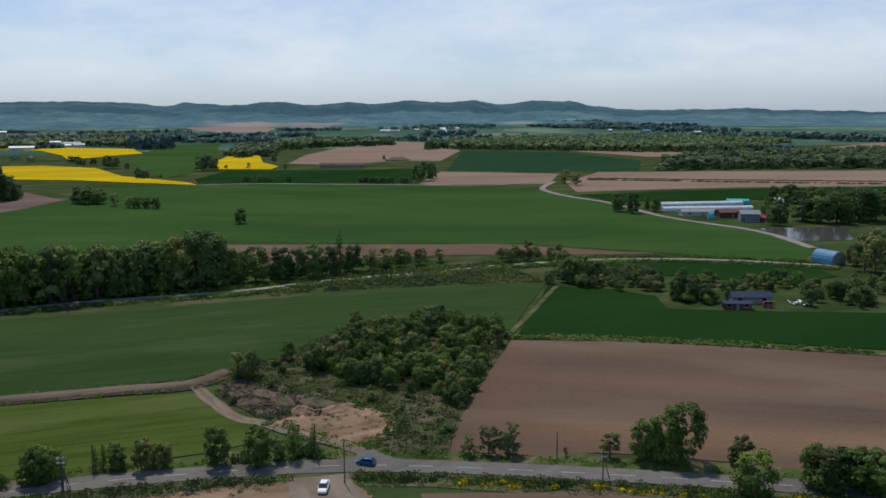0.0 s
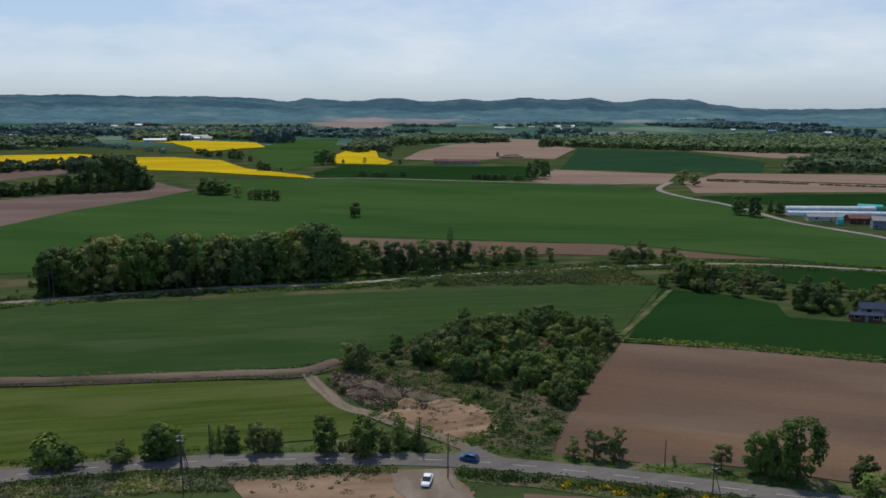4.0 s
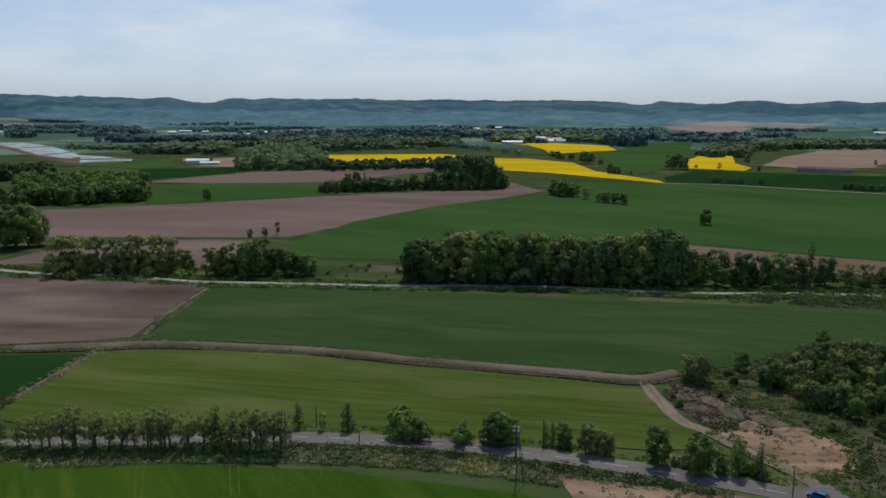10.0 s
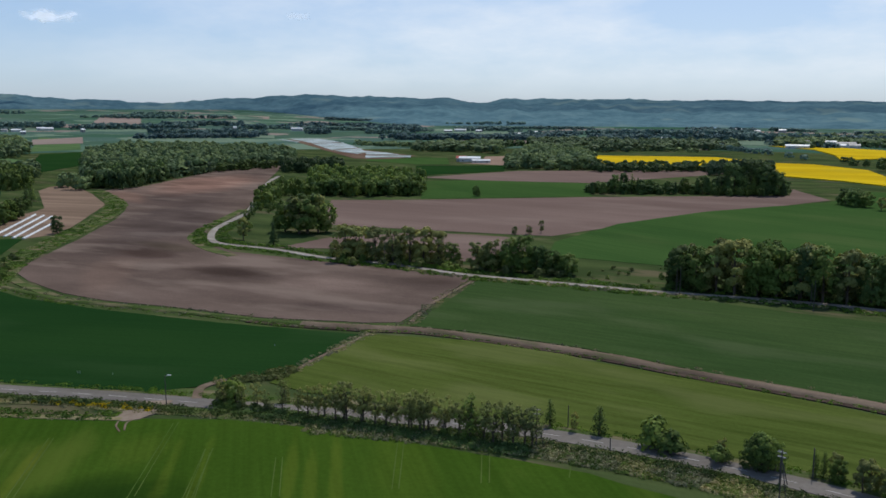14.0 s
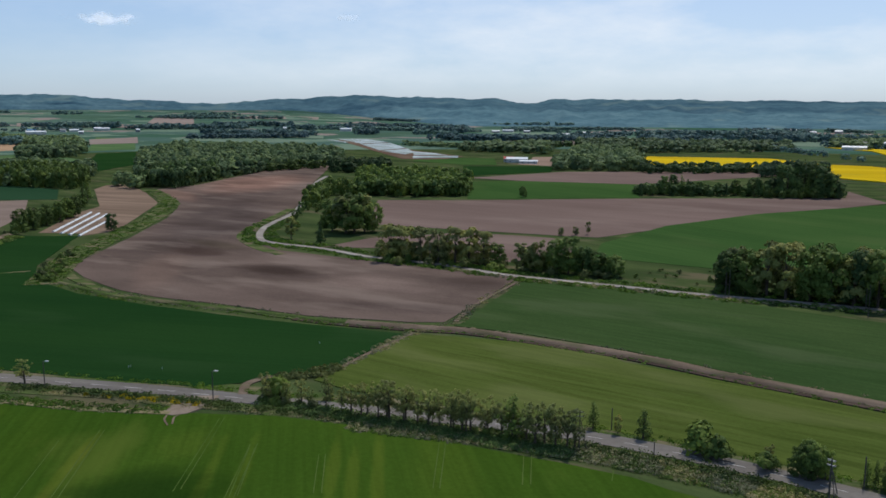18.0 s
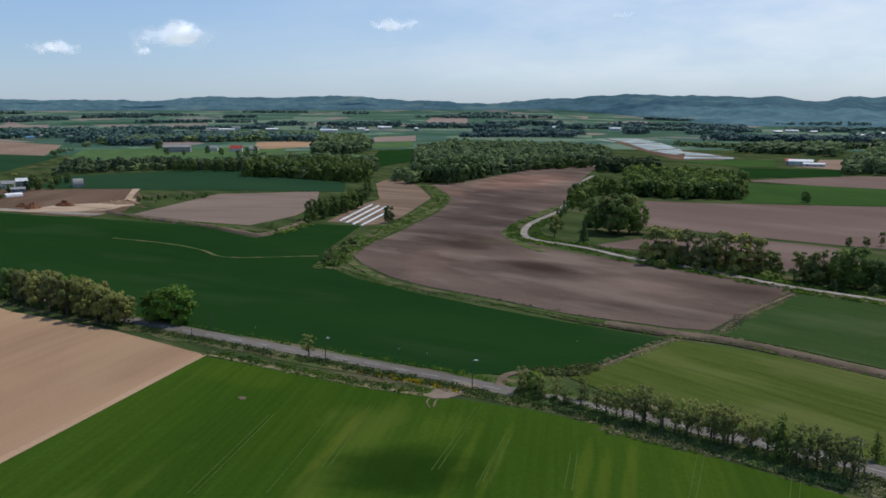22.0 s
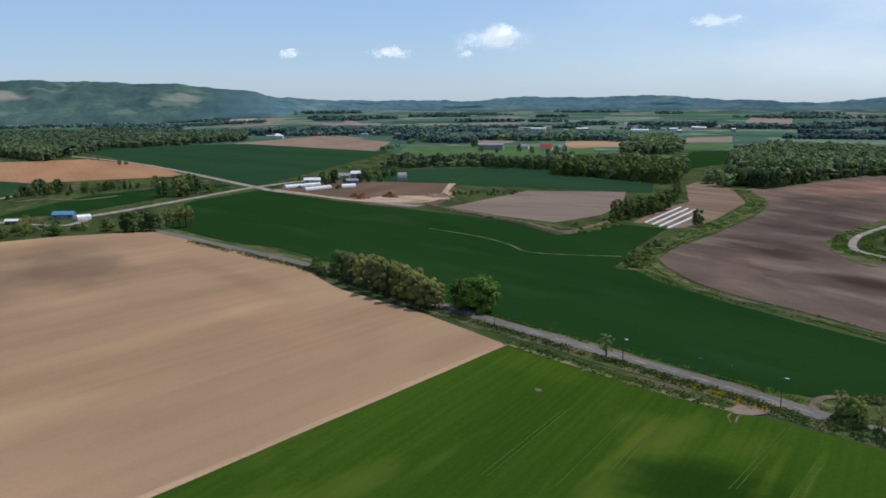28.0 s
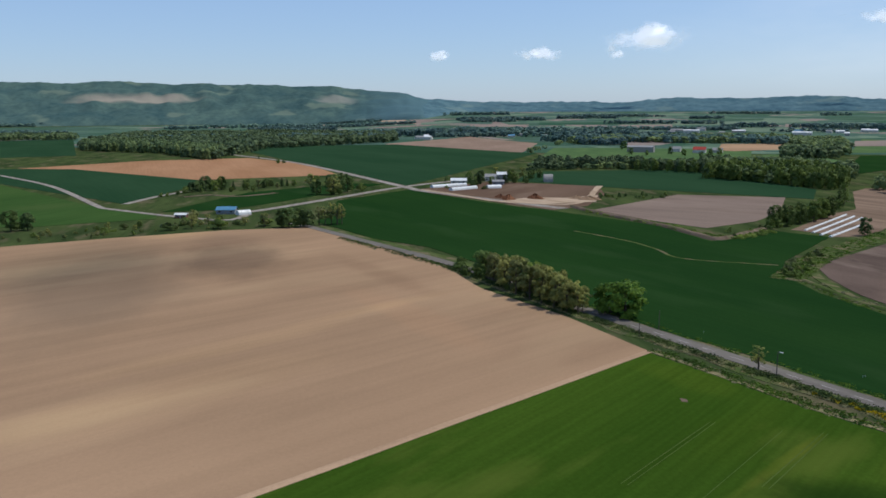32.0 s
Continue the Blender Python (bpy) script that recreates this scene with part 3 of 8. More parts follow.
def plant(kind, x, y, h, wide=1.0, group="", single=False):
    """Notes a tree of that height at that place; they are all set out at the end."""
    w = h / 10 * wide * plant_rng.uniform(0.9, 1.1)
    which = int(plant_rng.integers(len(PROTO[kind])))
    wanted.append((0 if single else 1, math.hypot(x, y), kind, which, x, y, h / 10, w, plant_rng.uniform(0, 6.28), group))


def set_out():
    """The first 300 trees and shrubs stand singly, the named ones first; the rest of each tint are joined."""
    used, count, rest = set(), {"tree": 0, "shrub": 0}, {}
    for order, far, kind, which, x, y, s, w, turn, group in sorted(wanted, key=lambda v: v[:2]):
        ob = PROTO[kind][which]
        m = Matrix.Translation((x, y, 0)) @ Matrix.Rotation(turn, 4, "Z") @ Matrix.Diagonal((w, w, s, 1))
        category = ob["category"]
        if count[category] >= 300:
            rest.setdefault(kind, []).append((ob, m))
            continue
        count[category] += 1
        if ob.name not in used:
            used.add(ob.name)
            made = ob
        else:
            made = copy_thing(ob, Matrix.Identity(4))
        made.matrix_basis = m
        if group:
            made["group"] = group
    for kind, many in rest.items():
        out, leaf = [], None
        for ob, m in many:
            crown = [c for c in ob.children if c.name.startswith("crown")][0]
            leaf = crown.data.materials[0]
            v = np.empty(len(crown.data.vertices) * 3)
            crown.data.vertices.foreach_get("co", v)
            q = v.reshape(-1, 4, 3)[::2]
            mid = q.mean(1, keepdims=True)
            q = (mid + (q - mid) * 1.3).reshape(-1, 3)
            mm = np.array(m)
            out.append(q @ mm[:3, :3].T + mm[:3, 3])
        v = np.concatenate(out)
        n = len(v) // 4
        tagged(raw("thicket", v.round(2).tolist(), np.arange(4 * n).reshape(n, 4).tolist(), leaf), "joined growth of " + {"dull": "low olive shrubs", "shrub": "low green shrubs"}.get(kind, "green trees and bushes") + " in the fields", "thicket", kind="stuff")
    for protos in PROTO.values():
        for ob in protos:
            if ob.name not in used:
                for o in (*ob.children_recursive, ob):
                    bpy.data.objects.remove(o)


BASES = {}
for level, (count, size) in {"near": (330, 0.46), "mid": (190, 0.66), "far": (70, 1.05)}.items():
    BASES[level] = []
    for k in range(6):
        rng = np.random.default_rng(100 + k)
        BASES[level].append(crown_points(rng, lobes_of("clump", rng), count, size, 1.1))


def wood(name, label, outline, spacing, height, leaf, seed=1, conifers=0.0):
    """A wood as one mass of crowns with uneven tops and stems below."""
    rng = np.random.default_rng(seed)
    xs, ys = [p[0] for p in outline], [p[1] for p in outline]
    verts, faces, count = [], [], 0
    mid = Vector((sum(xs) / len(xs), sum(ys) / len(ys))).length
    bases = BASES["near" if mid < 640 else "mid" if mid < 1250 else "far"]
    nx = int((max(xs) - min(xs)) / spacing) + 1
    ny = int((max(ys) - min(ys)) / spacing) + 1
    for i in range(nx):
        for j in range(ny):
            x = min(xs) + (i + rng.uniform(-0.45, 0.45)) * spacing
            y = min(ys) + (j + rng.uniform(-0.45, 0.45)) * spacing
            if not inside((x, y), outline):
                continue
            q = bases[int(rng.integers(6))]
            h = height * rng.uniform(0.66, 1.12)
            a = rng.uniform(0, 6.28)
            c, s = math.cos(a), math.sin(a)
            w = spacing / 8.6 * rng.uniform(0.8, 1.2)
            v = q.reshape(-1, 3)
            v = np.stack([(c * v[:, 0] - s * v[:, 1]) * w + x, (s * v[:, 0] + c * v[:, 1]) * w + y, np.maximum(0.0, v[:, 2] - 0.9) * h / 9.0 + land_z(x, y)], 1)
            verts.append(v)
            count += 1
    if not count:
        return None
    allv = np.concatenate(verts)
    n = len(allv) // 4
    ob = raw(name, allv.round(2).tolist(), np.arange(4 * n).reshape(n, 4).tolist(), leaf)
    return tagged(ob, label, "woodland", kind="stuff")


def belt(label, line, deep, spacing, height, leaf, seed, name="tree_row"):
    """A belt of trees along a line, so many metres deep."""
    pts = [Vector(p) for p in line]
    return wood(name, label, [tuple(p) for p in pts] + [tuple(p * (1 + deep / p.length)) for p in reversed(pts)], spacing, height, leaf, seed)


# ---- ground, far land and hills ----
bm = bmesh.new()
rings = [0.5, 60, 150, 300, 500, 800, 1300, 2000, 2800, 3600, 4900]
prev = None
for r in rings:
    cur = [bm.verts.new((r * math.cos(k * math.pi / 48), r * math.sin(k * math.pi / 48), 0)) for k in range(96)]
    if prev:
        for k in range(96):
            bm.faces.new((prev[k], cur[k], cur[(k + 1) % 96], prev[(k + 1) % 96]))
    else:
        bm.faces.new(cur)
    prev = cur
tagged(part("ground", bm, GRASS), "rough green grassland with bare patches", "ground", kind="structure")

# skyline: degrees of turn and of height
SKYLINE = [(-60, -0.2), (-40, -0.3), (-27, -0.37), (-22, -0.29), (-19.5, -0.18), (-15.4, -0.27), (-12.2, -0.23), (-10.3, 0.0), (-8.3, 0.38), (-6, 0.35),
           (-4, 0.17), (-1.7, 0.41), (-0.2, 0.26), (2.2, 0.42), (5, 0.21), (6.6, 0.33), (8.8, 0.15), (11.4, 0.34), (13.5, 0.17), (16.7, 0.32),
           (18, 0.15), (20, 0.29), (25.5, 0.4), (30, 0.42), (35, 0.44), (37.3, 0.54), (39, 0.46), (45.1, 0.56), (46.4, 0.24), (49.2, 0.54),
           (54.4, 0.64), (58, 0.72), (63.3, 0.5), (67, 0.19), (72.3, 0.36), (77.4, 0.7), (81.5, 0.55), (85.8, 0.62), (88.9, 0.4), (96.5, 0.41),
           (101.4, 0.58), (104.4, 1.11), (108.5, 1.45), (114, 1.59), (119, 1.61), (122.5, 1.76), (125, 1.6), (130, 1.68), (150, 1.5), (175, 0.8)]


def sky_height(a):
    for (a0, h0), (a1, h1) in zip(SKYLINE, SKYLINE[1:]):
        if a0 <= a <= a1:
            s = (a - a0) / (a1 - a0)
            s = s * s * (3 - 2 * s)
            return h0 + (h1 - h0) * s + 0.10 * noise.noise((a * 0.75, 1.7, 0.2)) + 0.05 * noise.noise((a * 2.1, 4.1, 0.2))
    return 0.0


def hill_near(a):
    """Where the hills begin to rise; they stand farther off in the gap between the ranges."""
    s = max(0.0, min(1.0, (a - 50) / 14)) * max(0.0, min(1.0, (106 - a) / 8))
    left = max(0.0, min(1.0, (a - 96) / 10))
    return 3050 + max(1320 * s * s * (3 - 2 * s), 900 * left)


def hills(name, label, far, high, material, seed, first=-60.0, last=175.0, inset=0.0, fall=0.0, relief=1.0):
    """A range whose spurs run down towards the plain, wooded with uneven crowns."""
    verts, faces = [], []
    turns, a = [], first
    while a < last:
        turns.append(a)
        a += 0.11 if -33 < a < 132 else 0.6
    nr = 46
    for a in turns:
        ar = radians(a)
        near = hill_near(a)
        top = sky_height(a)
        foot = math.degrees(math.atan2(land_z(-math.sin(ar) * near, math.cos(ar) * near) - 68, near))
        span = max(0.1, top - foot)
        for j in range(nr):
            s = j / (nr - 1)
            r = near + (far - near) * s
            x, y = -math.sin(ar) * r, math.cos(ar) * r
            rise = min(1.0, s / high)
            bell = rise * (1 - rise) * 4
            spur = 1 - abs(noise.noise((a * 0.42 + seed + rise * 0.6, rise * 1.3, 0.3))) * 2.4
            knoll = noise.noise((a * 0.95 + seed, rise * 4.2, 2.3))
            e = foot + span * (rise ** 0.8) + span * bell * relief * (0.12 * spur + 0.20 * knoll - 0.04) + span * 0.035 * math.sin(rise * 21 + 3 * noise.noise((a * 0.25, 1.0, seed))) * bell
            e = min(e, foot + span * (0.3 + 0.7 * rise ** 0.5))
            z = 68 + r * math.tan(radians(e))
            if s >= high:
                z = 68 + r * math.tan(radians(top)) - 90 * (s - high) / (1 - high)
            z += (noise.noise((x * 0.038, y * 0.038, 2.0)) * 1.8 + noise.noise((x * 0.012, y * 0.012, 5.0)) * 4 * bell) * min(1, rise * 4) - 2.0 * (s == 0)
            verts.append((x, y, z - inset * max(0.0, (first + 7 - a) / 7) - fall * max(0.0, (a - last + 8) / 8)))
    for i in range(len(turns) - 1):
        for j in range(nr - 1):
            k = i * nr + j
            faces.append((k, k + nr, k + nr + 1, k + 1))
    ob = raw(name, verts, faces, material)
    for f in ob.data.polygons:
        f.use_smooth = True
    return tagged(ob, label, "hills", kind="structure")


far_pts, far_faces = [], []
for i in range(120):
    a = radians(40 + 75 * i / 119)
    for j in range(26):
        r = 1850 + 2650 * j / 25
        x, y = -math.sin(a) * r, math.cos(a) * r
        far_pts.append((x, y, land_z(x, y) + (0.02 if j else -0.4)))
for i in range(119):
    for j in range(25):
        k = i * 26 + j
        far_faces.append((k, k + 26, k + 27, k + 1))
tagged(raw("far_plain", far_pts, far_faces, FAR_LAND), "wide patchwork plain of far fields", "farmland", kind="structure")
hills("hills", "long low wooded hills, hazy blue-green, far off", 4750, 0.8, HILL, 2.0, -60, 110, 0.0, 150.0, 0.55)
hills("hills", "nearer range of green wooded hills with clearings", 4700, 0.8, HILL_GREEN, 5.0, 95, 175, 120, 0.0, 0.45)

def beside(line, off):
    pts = [Vector(p) for p in line]
    out = []
    for k, p in enumerate(pts):
        d = (pts[min(k + 1, len(pts) - 1)] - pts[max(k - 1, 0)]).normalized()
        out.append((p.x - d.y * off, p.y + d.x * off))
    return out


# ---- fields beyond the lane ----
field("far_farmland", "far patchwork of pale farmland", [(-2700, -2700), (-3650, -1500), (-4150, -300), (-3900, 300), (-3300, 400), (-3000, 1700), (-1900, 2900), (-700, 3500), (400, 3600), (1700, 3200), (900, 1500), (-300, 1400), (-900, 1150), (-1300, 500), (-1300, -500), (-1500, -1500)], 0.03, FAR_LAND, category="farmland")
field("field", "wide green crop field beyond the lane", [(-259.3, 289.9), (-283.4, 321.2), (-304.6, 401.2), (-304.5, 495.8), (-277.8, 616.4), (-294.9, 717.2), (-216.6, 742.8), (-119, 759.8), (-26.4, 749.2), (85.5, 685.6), (117, 587.7), (136.6, 511.4), (170.1, 451.9), (176.8, 396.8), (156.7, 361.9), (99.7, 390.6), (32.7, 418.9), (-47.2, 420.8), (-119.6, 424.4), (-161.1, 364.7), (-207.9, 309.6)], 0.14, CROP_FAR)
field("field", "narrow strip of bare brown soil", [(-117.7, 417.2), (-46.6, 415.5), (26.8, 415.5), (98.6, 386), (56.2, 384), (3.9, 385.1), (-34.7, 377.1), (-76, 365.4), (-107.1, 378.7)], 0.18, SOIL)
field("field", "long ploughed brown field", [(-519.1, 342), (-478.5, 394), (-411, 507.1), (-319.6, 637.3), (-343.3, 688.7), (-283.5, 628.2), (-295.7, 480.6), (-299.5, 396.5), (-298, 335.6), (-318.4, 321.8), (-360.4, 296.9), (-410.1, 268.1), (-475.4, 308.7)], 0.09, SOIL_PLOUGH)
field("field", "small bare field behind a tree row", [(-357.8, 203.2), (-368.4, 238.9), (-353.7, 291.4), (-311.3, 314.7), (-274.3, 296.8), (-271.7, 249.9), (-339.7, 223.4)], 0.09, SOIL_PLOUGH)
field("field", "green strip of grass crop", [(-601.3, 491.8), (-574.3, 541.4), (-489.1, 594.6), (-413.7, 510.3), (-484.4, 398.9)], 0.14, CROP_FAR)
field("field", "narrow brown strip of tilled soil", [(-633.5, 521.6), (-633.9, 655.9), (-502.6, 834.7), (-469.4, 860.5), (-468.4, 800.4), (-489.4, 603), (-574.3, 541.4)], 0.09, SOIL_PLOUGH)
field("field", "small dark green crop strip", [(-759.2, 616.6), (-698, 703), (-638.1, 638.6), (-652.9, 530.3)], 0.28, CROP_DARK)
field("field", "grey-brown plot behind film strips", [(-1540, 906.7), (-1471.8, 944.6), (-1331.9, 904.3), (-1086.4, 779.8), (-916.7, 744.4), (-876.4, 673.9), (-919.3, 641.7), (-1111.3, 723.1)], 0.2, SOIL)
for beds in ([(-1553, 921), (-1522, 975), (-1358, 915), (-1342, 844)],
             [(-1322, 831), (-1334, 905), (-1156, 813), (-1117, 737)],
             [(-1101, 730), (-1138, 806), (-1034, 743), (-1004, 706)],
             [(-1063, 759), (-1006, 759), (-947, 740), (-985, 709)],
             [(-963, 691), (-928, 744), (-897, 719), (-920, 661)],
             [(-1534, 893), (-1419, 864), (-1400, 845), (-1540, 884)]):
    field("film_beds", "beds under pale plastic mulch film", beds, 0.5, FILM, 1.5, category="crop beds")
field("field", "small brown field beside the white farm", [(-761.8, 689.3), (-694.5, 707.0), (-831.4, 846.0), (-845.1, 808.8), (-753.8, 714.8)], 0.2, SOIL_PALE)
field("field", "small green field below the film beds", [(-871.9, 625.7), (-781.6, 634.8), (-755.5, 665.5), (-859.2, 751.6), (-881.2, 725.4), (-888.1, 641.8)], 0.2, CROP_FAR)
field("field", "green meadow before the village", [(-1086.9, 24.3), (-1061.9, 172.7), (-1455.1, 234.8), (-1454.8, 37.9)], 0.1, CROP_PALE)
field("field", "orange tilled plot behind the village", [(-1405.7, 175.9), (-1379.1, 195.4), (-1447.5, 298.1), (-1663.0, 342.4), (-1652.6, 212.4)], 0.3, SOIL_TAN)
field("field", "green field beside the village", [(-1093.7, 129.5), (-1210.9, 183.6), (-1350.1, 278.0), (-1128.3, 295.7), (-974.2, 187.2)], 0.25, CROP_PALE)
field("field", "small deep green field behind the grove", [(-1101.0, 294.8), (-1268.6, 350.5), (-1284.3, 410.8), (-1004.4, 321.6), (-921.9, 255.0)], 0.25, CROP_DARK)
field("field", "pale green pasture behind the wood", [(-1342.3, 356.4), (-1907.2, 526.4), (-1810.0, 578.3), (-1356.1, 433.7)], 0.22, CROP_PALE)
field("field", "distant brown field on the rise", [(-2859, -643), (-2570, -368), (-2728, -302), (-3130, -408), (-3405, -651), (-3567, -832)], 0.5, FAR_BROWN)
field("sand_pit", "distant pale sand pit on the slope", [(-4092, -1172), (-3977, -1045), (-4172, -1034), (-2960, -660), (-3172, -797)], 0.6, TRACK_SAND, category="sand pit")
field("field", "distant green field before the brown field", [(-2442, -601), (-2057, -232), (-2415, -73), (-2598, -275), (-2603, -531)], 0.5, FAR_GREEN)
field("field", "distant brown strip behind the village", [(-2474, 21), (-2520, 186), (-2781, 205), (-2720, 40)], 0.5, FAR_BROWN)
field("field", "distant pale field behind the village", [(-2570, 502), (-2365, 762), (-2563, 825), (-2796, 546)], 0.5, FAR_BROWN)
field("field", "distant pale brown field before the wood", [(-1577, 424), (-1583, 511), (-1870, 603), (-1809, 486)], 0.5, FAR_BROWN)
field("field", "distant brown field beside a belt of trees", [(-2436, 802), (-2391, 935), (-3038, 1186), (-3147, 1080)], 0.5, FAR_BROWN)
field("field", "distant green strip along the wood", [(-1931, 791), (-1595, 908), (-1748, 995), (-2137, 875)], 0.5, FAR_PALE)
field("field", "long curved field of yellow rapeseed in bloom", [(-764.9, 942.4), (-630, 1042.9), (-528.8, 990.3), (-476.9, 1003.1), (-393.9, 957.2), (-320.3, 841.8), (-232.4, 768.3), (-217.5, 742.3), (-279.7, 766.1), (-354, 799.3), (-424.5, 807.8), (-560.6, 850.4), (-656.4, 813.4)], 0.9, RAPE)
field("field", "far yellow rapeseed field", [(-761, 1425.3), (-655.1, 1426), (-646.4, 1458), (-512.2, 1399.5), (-447.1, 1260.8), (-472.3, 1192), (-493.3, 1113), (-553, 1225.4), (-644.1, 1354.4)], 1.1, RAPE)
field("field", "small yellow rapeseed field", [(-287.4, 1072.8), (-303.6, 1210.3), (-260.5, 1200.5), (-222.6, 1043.6), (-189.9, 972.9), (-187.9, 925.8), (-252.5, 931.6)], 1.1, RAPE)
field("field", "pale brown tilled field", [(-189.6, 1033.5), (-198.4, 1216.6), (-176.1, 1433.8), (-94.4, 1682.8), (-26.2, 1623.3), (27.1, 1325.4), (-3.2, 1076.3), (-60.9, 1079.9), (-124.5, 1009.4)], 0.09, SOIL_PALE)
field("field", "dark green crop strip", [(-238.4, 808.7), (-236, 916.6), (-33.9, 930.8), (-27.9, 762.9), (-223.4, 765.8)], 0.14, CROP_DARK)
field("field", "dark green far crop field", [(31.5, 1325), (181.9, 1264.3), (248.5, 1060.6), (206.7, 893.4), (3.4, 904.1)], 0.14, CROP_HAZED)
field("field", "brown strip beside a far lane", [(-22.6, 757), (-2.7, 896.4), (118.4, 859.8), (92.9, 746.3), (-12.2, 739.9)], 0.09, SOIL_PALE)
field("field", "long brown tilled field", [(111.1, 768.3), (162.4, 880.1), (465.7, 887.7), (655.6, 877.7), (536.6, 716.4), (375.1, 712.9), (245.2, 708.2), (106.9, 675.5)], 0.09, SOIL_PALE)
field("field", "thin green crop strip behind the farm", [(107.9, 653.4), (240.2, 693.6), (372.5, 707.9), (529.2, 706.4), (465.2, 619.6), (329.4, 624.6), (119.8, 601.8)], 0.14, CROP_DARK)
field("field", "thin brown strip below a wood", [(188.9, 1312.9), (310, 1270.7), (521.9, 1270.8), (810.7, 1569.4), (870.4, 1426.6), (532.1, 1113.3), (279.1, 1143)], 0.09, SOIL_PALE)
field("field", "green pasture between rapeseed fields", [(-439.1, 1164.9), (-498.8, 1545.9), (-422.8, 1609.8), (-312.4, 1156.5), (-269.5, 926.6), (-273, 823.2), (-338.9, 947.3)], 0.14, CROP_FAR)
field("field", "far pale brown field below the hills", [(-845, 2801), (-900, 3050), (-650, 3050), (-550, 2800), (-485, 2325), (-600, 2290)], 0.4, FAR_BROWN)
field("field", "small far brown field below the hills", [(-584, 2900), (-560, 3040), (-400, 3040), (-384, 2900), (-410, 2800)], 0.4, FAR_BROWN)
field("field", "large dark green field beyond the crossroads", [(-1447.5, -682), (-1572.6, -394), (-1276.3, -101), (-724.4, -171.3), (-911.7, -307.5)], 0.14, CROP_HAZED)
field("field", "brown field on a gentle rise", [(-1596.1, -422.4), (-1995.2, -319.8), (-1649.3, -128.9), (-1306.9, -125.2), (-1215.7, -219.6)], 0.09, SOIL_PALE)
field("field", "pale green grass field", [(-1017.8, -90.3), (-1462.7, -87), (-1475.3, 36.5), (-1111.5, 34), (-965, -43.9)], 0.14, CROP_PALE)
field("field", "dark green field behind the farm", [(-790, -88.4), (-909.6, -65.4), (-963.3, 79.9), (-738, 172.6), (-659.5, 152.9), (-699.7, 76.6), (-737.8, -4)], 0.14, CROP_HAZED)
field("farmyard", "bare brown farmyard with mounds of earth", [(-695, -152.1), (-775.5, -102.5), (-743.2, -4.1), (-670.1, 1), (-589.7, -10.4), (-562.9, -32.2), (-662.9, -138)], 0.16, SOIL, category="yard")
field("field", "light brown tilled field", [(-567, -6.2), (-678.6, 57.4), (-669, 135), (-576.3, 113.5), (-524.6, 91), (-489.9, 58), (-519.8, 28.3)], 0.09, SOIL_GREY)
field("field", "small bare plot under film strips", [(-490.5, 103.4), (-565.8, 142.1), (-608.2, 173.7), (-583.3, 177.1), (-470.5, 124.7)], 0.09, SOIL_PLOT)
field("field", "ploughed brown plot beside a wood", [(-723.1, 196.7), (-755.5, 215.6), (-756.8, 234.7), (-674.4, 222.3), (-594.1, 204.6), (-526.2, 168.3), (-471.6, 138.2), (-465.5, 117.4), (-571.1, 159)], 0.09, SOIL_PLOT)
field("field", "orange-brown tilled field", [(-872.3, -673.4), (-1032.9, -600.7), (-1111.6, -490.5), (-993.7, -360.6), (-834.1, -269.2), (-754.2, -386), (-872.7, -600.4)], 0.09, SOIL_ORANGE)
field("field", "dark green crop field", [(-794.9, -848.9), (-861.1, -687), (-872.7, -600.4), (-754.2, -386), (-660.1, -353.9), (-549.4, -339.3), (-686.8, -549.3), (-759.2, -811.3)], 0.14, CROP_HAZED)
field("field", "green crop field beside a lane", [(-643.2, -688.9), (-676.2, -541), (-524.4, -341.3), (-501, -285.5), (-476.9, -273.9), (-432.3, -326), (-396.9, -429.1)], 0.14, CROP_FAR)
field("field", "narrow green strip beside a track", [(-509.8, -288.4), (-645.5, -285.9), (-739.2, -227.9), (-738, -195.6), (-584.7, -232.6), (-528.5, -250.9)], 0.14, CROP_DARK)
field("field", "far dark green field", [(-1490.2, -1582.5), (-1665.7, -1322.3), (-1743.9, -1194.2), (-1136, -775.2), (-1068.4, -850.7), (-989.6, -1054.4)], 0.14, CROP_HAZED)

# ---- fields round the road ----
field("field", "light green field of young crop with rows", [(-201.5, 145.2), (-174.2, 165.2), (-150.9, 176.2), (-143, 174.4), (-113, 183), (-83.8, 190.4), (-60.2, 194.5), (-50.3, 183), (-42, 173.9), (-36.8, 170.3), (-41, 163), (-44.9, 159.8), (-66.7, 152), (-88.8, 143.4), (-118.5, 131), (-141.2, 116.6), (-167.7, 103.3), (-180.3, 99.9)], 0.14, CROP_LIGHT)
field("field", "mid-green crop field between ditch and lane", [(-200.7, 160.9), (-237, 224.2), (-208.9, 242.7), (-173.4, 258.5), (-140.3, 267.5), (-120.7, 273.5), (-63.9, 295.2), (-17.5, 312.1), (3.2, 317.6), (25.3, 321.4), (39.4, 320), (27.6, 277.1), (20.8, 251.6), (-4.6, 258.8), (-32, 249.1), (-42.1, 228.3), (-54.7, 214.5), (-65.4, 205.3), (-86.7, 196.9), (-117.2, 189.8), (-149.8, 182.9), (-181, 172)], 0.14, CROP_MID)
